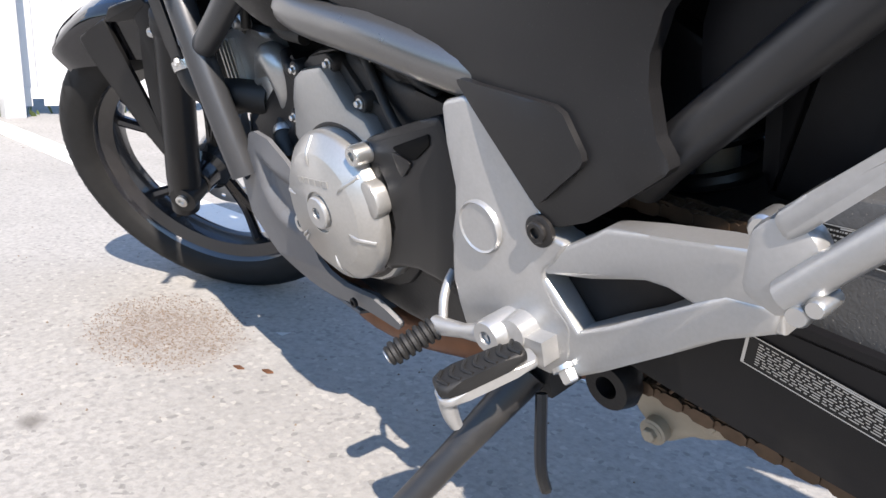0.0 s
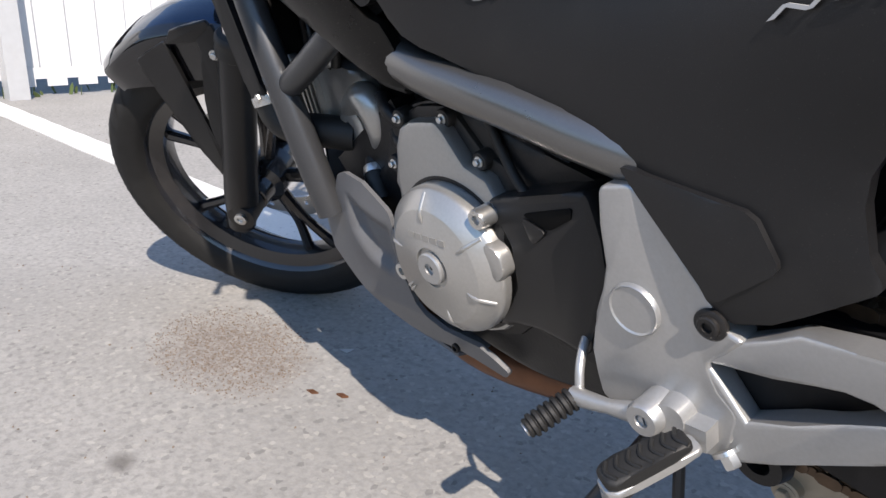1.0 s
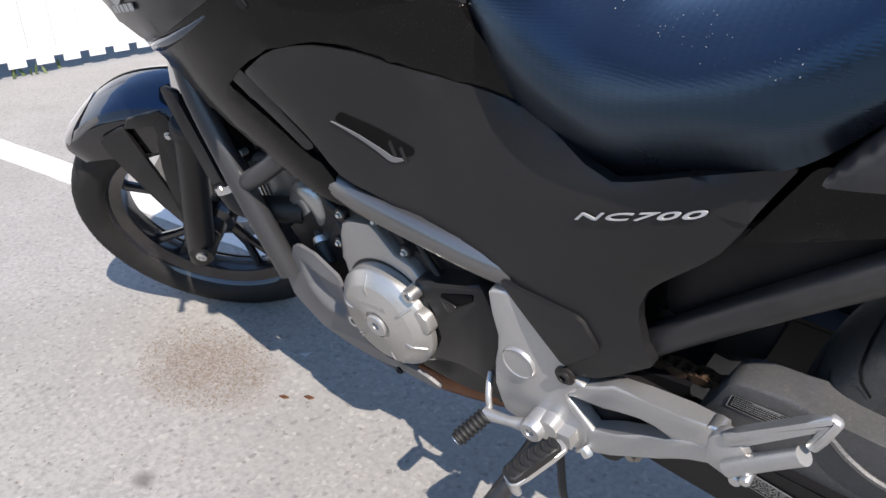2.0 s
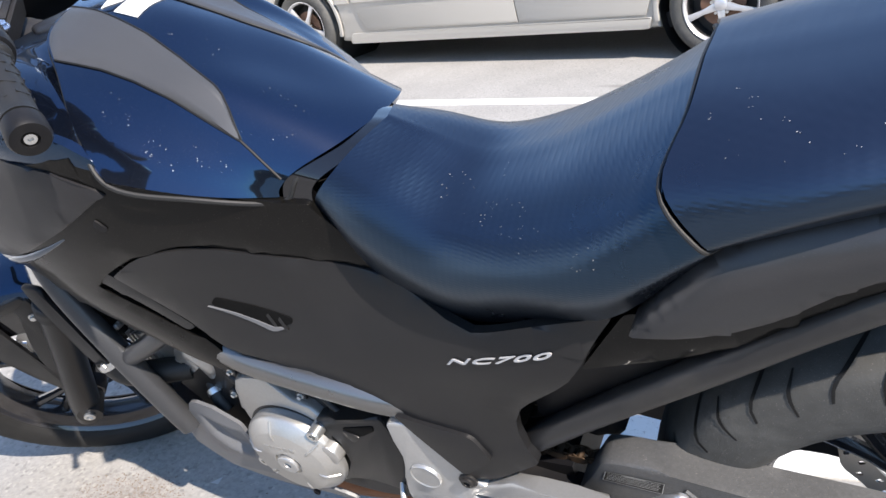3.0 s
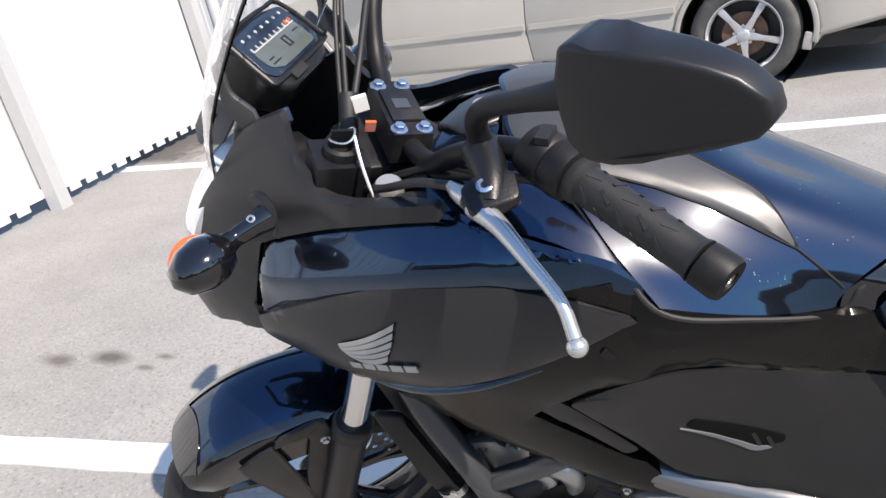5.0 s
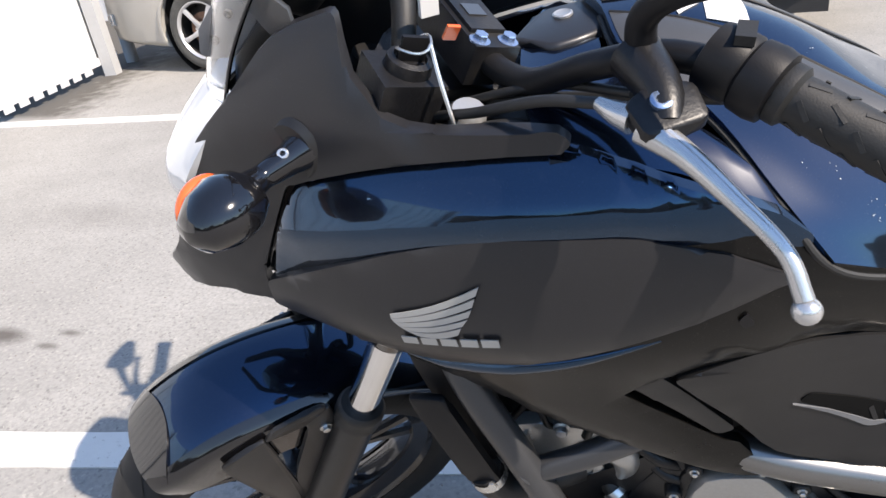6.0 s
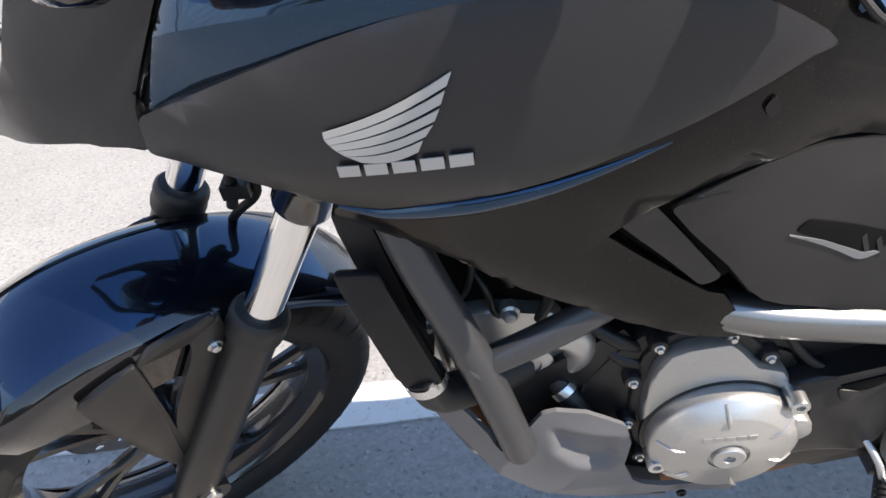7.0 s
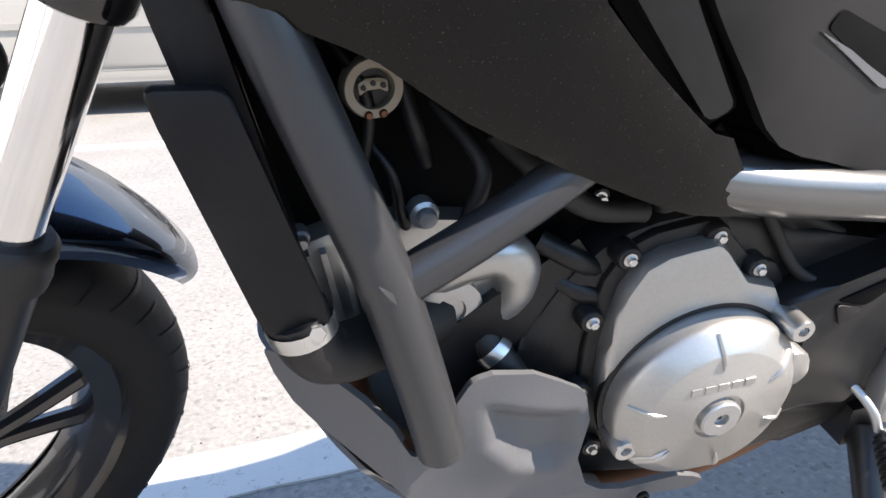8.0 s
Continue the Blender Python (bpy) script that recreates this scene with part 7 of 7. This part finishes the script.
    rub = part("peg_rubber", bm, rubber, peg, "ribbed black rubber pad")
    for i in range(7):
        bm = bmesh.new()
        tube(bm, [PM @ Vector(p) for p in ((0.014 + 0.012 * i, -0.011, 0.0118), (0.020 + 0.012 * i, 0.0, 0.0128), (0.014 + 0.012 * i, 0.011, 0.0118))], 0.0018, 6, 3)
        part("pad_rib", bm, rubber, rub)
    bm = bmesh.new()
    tube(bm, [PM @ Vector((0.092, 0, -0.010)), PM @ Vector((0.094, 0, -0.030)), PM @ Vector((0.093, 0, -0.046))], [0.0075, 0.0065, 0.005], 10)
    part("peg_feeler", bm, alu, peg)
    bm = bmesh.new()
    hexbolt(bm, (0.050, s * 0.150, 0.300), (0.6, s * 0.2, -0.7), 0.007, 0.014)
    part("peg_pin", bm, bolt_mat, peg)
    # folded pillion footrest with its loop bracket
    def loop(name, pts, h, y, mat, par, label=""):
        bm = bmesh.new()
        prism(bm, pts, h, pose(0, y, 0, 90, 0, 0), 0.004)
        if s > 0:
            bmesh.ops.scale(bm, vec=(1, -1, 1), verts=bm.verts)
            bmesh.ops.reverse_faces(bm, faces=bm.faces)
        return part(name, bm, mat, par, label)
    br = loop("pillion_bracket", [(0.216, 0.425), (0.222, 0.460), (0.236, 0.470), (0.252, 0.462), (0.260, 0.438), (0.252, 0.420), (0.234, 0.416)], 0.016, -0.182, alu, bike, "cast aluminium pillion footrest bracket")
    for pts in ([(0.232, 0.468), (0.316, 0.533), (0.323, 0.527), (0.240, 0.455)], [(0.316, 0.533), (0.325, 0.527), (0.308, 0.488), (0.298, 0.492)]):
        loop("bracket_rail", pts, 0.010, -0.190, alu, br)
    bm = bmesh.new()
    tube(bm, [(0.240, s * 0.198, 0.430), (0.268, s * 0.199, 0.456), (0.300, s * 0.200, 0.484)], [0.009, 0.0085, 0.0085], 16)
    part("pillion_peg", bm, alu, br, "folded aluminium pillion footpeg")
    for x, y, z, r in ((0.224, 0.172, 0.456, 0.008), (0.248, 0.188, 0.424, 0.006), (0.257, 0.190, 0.431, 0.005)):
        bm = bmesh.new()
        lathe(bm, [(r, 0), (r, 0.016), (r * 0.8, 0.018)], axis((x, s * y, z), (0, s, 0)), 16)
        part("bracket_pin", bm, bolt_mat, br)
# gear lever
bm = bmesh.new()
tube(bm, [(-0.002, -0.166, 0.318), (-0.040, -0.168, 0.310), (-0.078, -0.168, 0.304)], [0.011, 0.0065, 0.009], 12)
gear = part("gear_lever", bm, alu, bike, "aluminium gear lever with rubber toe peg")
bm = bmesh.new()
lathe(bm, [(0.015, 0), (0.015, 0.034), (0.013, 0.037), (0.006, 0.037), (0.005, 0.033), (0, 0.033)], axis((-0.002, -0.142, 0.320), (0, -1, 0)), 22)
part("lever_pivot", bm, alu, gear)
bm = bmesh.new()
prof = [(0.009, 0)]
for i in range(7):
    prof += [(0.0085, 0.004 + 0.0065 * i), (0.0112, 0.0055 + 0.0065 * i), (0.0112, 0.0085 + 0.0065 * i), (0.0085, 0.010 + 0.0065 * i)]
lathe(bm, prof + [(0.0095, 0.051), (0.0085, 0.053)], axis((-0.076, -0.166, 0.304), (-0.38, -0.86, -0.33)), 18)
part("toe_rubber", bm, rubber, gear, "ribbed rubber toe peg")
bm = bmesh.new()
lathe(bm, [(0.0065, 0.052), (0.0065, 0.0545), (0, 0.0545)], axis((-0.076, -0.166, 0.304), (-0.38, -0.86, -0.33)), 14)
part("toe_tip", bm, alu, gear)
bm = bmesh.new()
tube(bm, [(-0.078, -0.160, 0.306), (-0.082, -0.152, 0.322), (-0.088, -0.138, 0.334), (-0.094, -0.120, 0.342)], 0.0042, 10)
block(bm, (-0.007, -0.004, -0.004), (0.007, 0.004, 0.018), Matrix.Translation((-0.096, -0.118, 0.334)) @ Euler((0.4, 0.3, 0)).to_matrix().to_4x4(), 0.003)
part("shift_linkage", bm, alu, gear)
# side stand: its foot stands on the asphalt
INV = (BIKE @ SETTLE).inverted()
foot = INV @ Vector((-0.085, 0.570, 0.008))
bm = bmesh.new()
top = Vector((-0.030, -0.110, 0.245))
tube(bm, [top, top.lerp(foot, 0.4), foot], [0.017, 0.013, 0.013], 16, 4)
block(bm, (-0.022, -0.02, 0.0), (0.022, 0.02, 0.05), Matrix.Translation(top + Vector((0, 0.02, -0.02))), 0.006)
stand = part("side_stand", bm, stand_mat, bike, "black steel side stand folded out")
bm = bmesh.new()
prism(bm, [(-0.040, -0.020), (0.030, -0.026), (0.042, 0.0), (0.030, 0.026), (-0.040, 0.020)], 0.008, INV @ Matrix.Translation((-0.085, 0.570, 0.0)), 0.002)
part("stand_foot", bm, stand_mat, stand)
bm = bmesh.new()
tube(bm, [top + Vector((0.02, -0.01, -0.01)), top + Vector((0.028, -0.030, -0.07)), top + Vector((0.028, -0.028, -0.10))], 0.0055, 8)
part("stand_hook", bm, stand_mat, stand)
bm = bmesh.new()
lathe(bm, [(0.020, -0.012), (0.024, 0), (0.020, 0.012), (0.010, 0.012), (0.010, -0.012)], axis((0.055, -0.10, 0.262), (0, -1, 0)), 24)
part("stand_lug", bm, case_black, bike)

# ---------------------------------------------------------------- parked car
SETTLE = Matrix()
CAR = pose(-0.757, 4.645, rise(-0.757), 0, 1.7, 0.6)
car = thing("car", "champagne silver sedan with five-spoke alloy wheels parked on asphalt", "car", CAR)
WB, WR = 3.36, 0.312        # wheelbase and wheel radius; local x runs to the rear, y into the car, origin at the rear tyre's foot
def bulge(x, z):
    """How far the body side lies in from its widest line, over length and height."""
    f = max(0, -x - WB - 0.35) / 0.75
    r = max(0, x - 0.35) / 0.75
    return 0.012 + 0.10 * max(0, z - 0.62) + 0.05 * max(0, 0.40 - z) + 0.24 * f * f + 0.20 * r * r
def side_plate(name, pts, y, h, mat, parent=None, label="", bevel=0.01, smooth=True):
    """A piece of the near body side: its outer face lies y proud of the body, h thick."""
    bm = bmesh.new()
    prism(bm, pts, h, pose(0, 0, 0, 90, 0, 0), bevel, smooth=smooth, seg=2)
    for c in [0.1 * k for k in range(2, 10)]:
        bmesh.ops.bisect_plane(bm, geom=bm.verts[:] + bm.edges[:] + bm.faces[:], plane_co=(0, 0, c), plane_no=(0, 0, 1))
    for v in bm.verts:
        v.co.y += bulge(v.co.x, v.co.z) + h - y
    return part(name, bm, mat, parent or car, label, sharp=30)
def arch(cx, r, a0, a1, n=12):
    return [(cx + r * math.cos(radians(a0 + (a1 - a0) * i / n)), WR + r * math.sin(radians(a0 + (a1 - a0) * i / n))) for i in range(n + 1)]
lower = [(-WB - 1.05, 0.24), (-WB - 0.42, 0.20)] + arch(-WB, 0.385, 198, -18) + [(-WB + 0.47, 0.19), (-0.45, 0.19)] + arch(0, 0.385, 198, -18) + [(0.42, 0.26), (0.82, 0.33), (1.10, 0.36), (1.18, 0.48), (1.16, 0.82), (1.06, 0.96), (-0.2, 0.99), (-2.55, 0.98), (-2.80, 1.00), (-3.50, 0.93), (-4.10, 0.83), (-4.40, 0.70), (-4.50, 0.56), (-4.52, 0.40)]
bm = bmesh.new()
prism(bm, lower, 1.72, pose(0, 1.73, 0, 90, 0, 0), 0.035, smooth=False, seg=4)
for c in [0.25 + 0.09 * k for k in range(8)]:
    bmesh.ops.bisect_plane(bm, geom=bm.verts[:] + bm.edges[:] + bm.faces[:], plane_co=(0, 0, c), plane_no=(0, 0, 1))
for c in [-4.4, -4.25, -4.1, -3.95, -3.8, 0.5, 0.65, 0.8, 0.95]:
    bmesh.ops.bisect_plane(bm, geom=bm.verts[:] + bm.edges[:] + bm.faces[:], plane_co=(c, 0, 0), plane_no=(1, 0, 0))
for v in bm.verts:
    v.co.y += bulge(v.co.x, v.co.z) * (1 if v.co.y < 0.87 else -1)
body = part("body", bm, car_paint, car, "champagne silver car body", sharp=30)
F0, F1, R1 = -2.80, -1.345, -0.40      # door edges
doors = []
for nm, pts in (("front_door", [(F0 + 0.10, 0.275), (F1 - 0.004, 0.275), (F1 - 0.030, 0.50), (F1 - 0.004, 0.97), (F0 - 0.01, 0.96), (F0 - 0.03, 0.55)]),
                ("rear_door", [(F1 + 0.004, 0.275), (R1 - 0.05, 0.275), (R1, 0.42), (R1 + 0.02, 0.52), (-0.33, 0.62), (-0.24, 0.70), (-0.20, 0.97), (F1 + 0.004, 0.97), (F1 - 0.022, 0.50)])):
    doors.append(side_plate(nm, pts, 0.004, 0.018, car_paint, bevel=0.003, smooth=False))
for door, x0, x1, hx in ((doors[0], F0 + 0.0, F1 - 0.035, -1.48), (doors[1], F1 + 0.0, R1 + 0.01, -0.55)):
    side_plate("rub_strip", [(x0, 0.490), (x1, 0.490), (x1, 0.525), (x0, 0.525)], 0.016, 0.016, car_paint, door, "body-coloured rubbing strip", 0.004, smooth=False)
    side_plate("handle_recess", [(hx - 0.11, 0.828), (hx + 0.10, 0.828), (hx + 0.12, 0.855), (hx + 0.10, 0.880), (hx - 0.11, 0.880), (hx - 0.13, 0.855)], 0.005, 0.004, alloy, door, "", 0.001)
    bm = bmesh.new()
    yy = bulge(hx, 0.85)
    tube(bm, [(hx - 0.10, yy, 0.858), (hx - 0.06, yy - 0.028, 0.860), (hx + 0.05, yy - 0.028, 0.860), (hx + 0.09, yy, 0.858)], 0.011, 10)
    part("door_handle", bm, car_paint, door)
side_plate("front_wing_strip", [(-2.98, 0.485), (F0 - 0.035, 0.487), (F0 - 0.035, 0.522), (-2.97, 0.520)], 0.012, 0.014, car_paint, None, "body-coloured rubbing strip", 0.004, smooth=False)
side_plate("sill", [(-WB + 0.47, 0.175), (-0.43, 0.190), (-0.41, 0.262), (-WB + 0.50, 0.252)], 0.010, 0.05, car_paint, None, "lower sill", 0.010)
for cx in (-WB, 0):
    ring = [(cx + r * math.cos(radians(a)), WR + r * math.sin(radians(a))) for r, rng_ in ((0.402, range(-12, 193, 12)), (0.372, range(192, -13, -12))) for a in rng_]
    side_plate("arch_lip", ring, 0.008, 0.02, car_paint, None, "", 0.005)
    bm = bmesh.new()
    lathe(bm, [(0.375, 0.06), (0.375, 0.60), (0, 0.60)], Matrix.Translation((cx, 0, WR)) @ YAX, 40, False)
    part("wheel_well", bm, car_trim, car)
side_plate("mud_flap", [(0.31, 0.20), (0.36, 0.19), (0.37, 0.29), (0.33, 0.30)], 0.004, 0.03, car_paint, None, "", 0.004)
bm = bmesh.new()
prism(bm, [(-2.86, 0.95), (-2.0, 1.36), (-1.3, 1.44), (-0.5, 1.43), (0.25, 1.13), (0.60, 0.95)], 1.36, pose(0, 1.55, 0, 90, 0, 0), 0.06, smooth=False, seg=3)
for v in bm.verts:
    v.co.y += (0.30 if v.co.y < 0.87 else -0.30) * max(0, v.co.z - 0.95)
part("roof", bm, car_paint, car)
for pts in ([(-2.60, 0.985), (-1.98, 1.29), (-1.42, 1.36), (-1.39, 0.985)], [(-1.33, 0.985), (-1.35, 1.365), (-0.62, 1.36), (-0.30, 1.23), (-0.28, 0.985)]):
    bm = bmesh.new()
    prism(bm, pts, 0.02, pose(0, 0.195, 0, 90, 0, 0), 0.004, smooth=False)
    for v in bm.verts:
        v.co.y += 0.30 * max(0, v.co.z - 0.95)
    part("side_window", bm, car_glass, car, "dark tinted side window")
bm = bmesh.new()
prism(bm, [(-2.66, 0.97), (-2.60, 1.06), (-2.46, 1.10), (-2.42, 0.99), (-2.50, 0.96)], 0.13, pose(0, 0.03, 0, 90, 0, 0), 0.03, seg=3)
part("door_mirror", bm, car_paint, car)
side_plate("side_marker", [(-2.965, 0.700), (-2.895, 0.700), (-2.895, 0.742), (-2.965, 0.742)], 0.012, 0.012, orange, None, "amber side marker lamp", 0.004)
side_plate("headlamp", [(-4.40, 0.62), (-4.19, 0.585), (-4.00, 0.775), (-4.30, 0.79)], 0.006, 0.06, lens_mat, None, "clear headlamp", 0.01)
side_plate("bumper_seam", [(-4.46, 0.568), (-3.98, 0.575), (-3.98, 0.586), (-4.46, 0.580)], 0.003, 0.006, car_trim, None, "", 0.001, smooth=False)
side_plate("fog_lamp", [(-4.47, 0.36), (-4.36, 0.36), (-4.36, 0.45), (-4.47, 0.45)], 0.006, 0.03, lens_mat, None, "", 0.01)
side_plate("bumper_strip", [(0.40, 0.555), (1.12, 0.555), (1.12, 0.595), (0.39, 0.595)], 0.014, 0.02, car_paint, None, "", 0.005, smooth=False)
bm = bmesh.new()
block(bm, (-WB - 0.4, 0.16, 0.17), (0.9, 1.56, 0.26), Matrix(), 0.01)
part("underbody", bm, car_trim, car)

def car_wheel(cx, y, flip):
    C = Matrix.Translation((cx, y, WR)) @ (YAX if not flip else YAX.inverted())
    wheel = part("wheel", lathe(bmesh.new(), [(0.209, 0.0), (0.217, -0.004), (0.212, 0.004), (0.196, 0.03), (0.192, 0.12), (0.0, 0.12)], C, 48, False), car_trim, car, "five-spoke alloy wheel")
    part("tyre", lathe(bmesh.new(), catmull_profile([(0.208, 0.02), (0.215, 0.002), (0.250, -0.008), (0.282, -0.003), (WR - 0.010, 0.018), (WR, 0.05), (WR, 0.14), (WR - 0.012, 0.19), (0.25, 0.21)]), C, 64, False), tyre_mat, wheel, "grey dusty car tyre")
    part("brake_disc", lathe(bmesh.new(), [(0.0, 0.055), (0.13, 0.055), (0.13, 0.065), (0.0, 0.065)], C, 32), brown_disc, wheel)
    part("wheel_barrel", lathe(bmesh.new(), [(0.194, 0.02), (0.190, 0.16)], C, 40, False), car_trim, wheel)
    part("rim_edge", lathe(bmesh.new(), [(0.210, 0.002), (0.218, -0.006), (0.213, -0.007), (0.202, 0.004), (0.198, 0.016)], C, 48, False), alloy, wheel, "silver outer rim")
    for i in range(5):
        a = 2 * math.pi * i / 5 + 0.25
        bm = bmesh.new()
        prism(bm, [(0.03, -0.024), (0.11, -0.015), (0.201, -0.021), (0.204, 0.021), (0.11, 0.015), (0.03, 0.024)], 0.022, C @ Matrix.Rotation(a, 4, 'Z') @ Matrix.Translation((0, 0, 0.004)), 0.005, smooth=False)
        part("spoke", bm, alloy, wheel)
    part("hub_cap", lathe(bmesh.new(), [(0.036, 0.02), (0.036, 0.004), (0.028, -0.002), (0, -0.003)], C, 24), alloy, wheel)
    for i in range(5):
        bm = bmesh.new()
        a = 2 * math.pi * (i + 0.5) / 5 + 0.25
        lathe(bm, [(0.010, 0.03), (0.010, 0.008), (0, 0.008)], C @ Matrix.Translation((0.055 * math.cos(a), 0.055 * math.sin(a), 0)), 8)
        part("lug_nut", bm, bolt_mat, wheel)
for cx in (0, -WB):
    car_wheel(cx, 0.005, False)
    car_wheel(cx, 1.735, True)
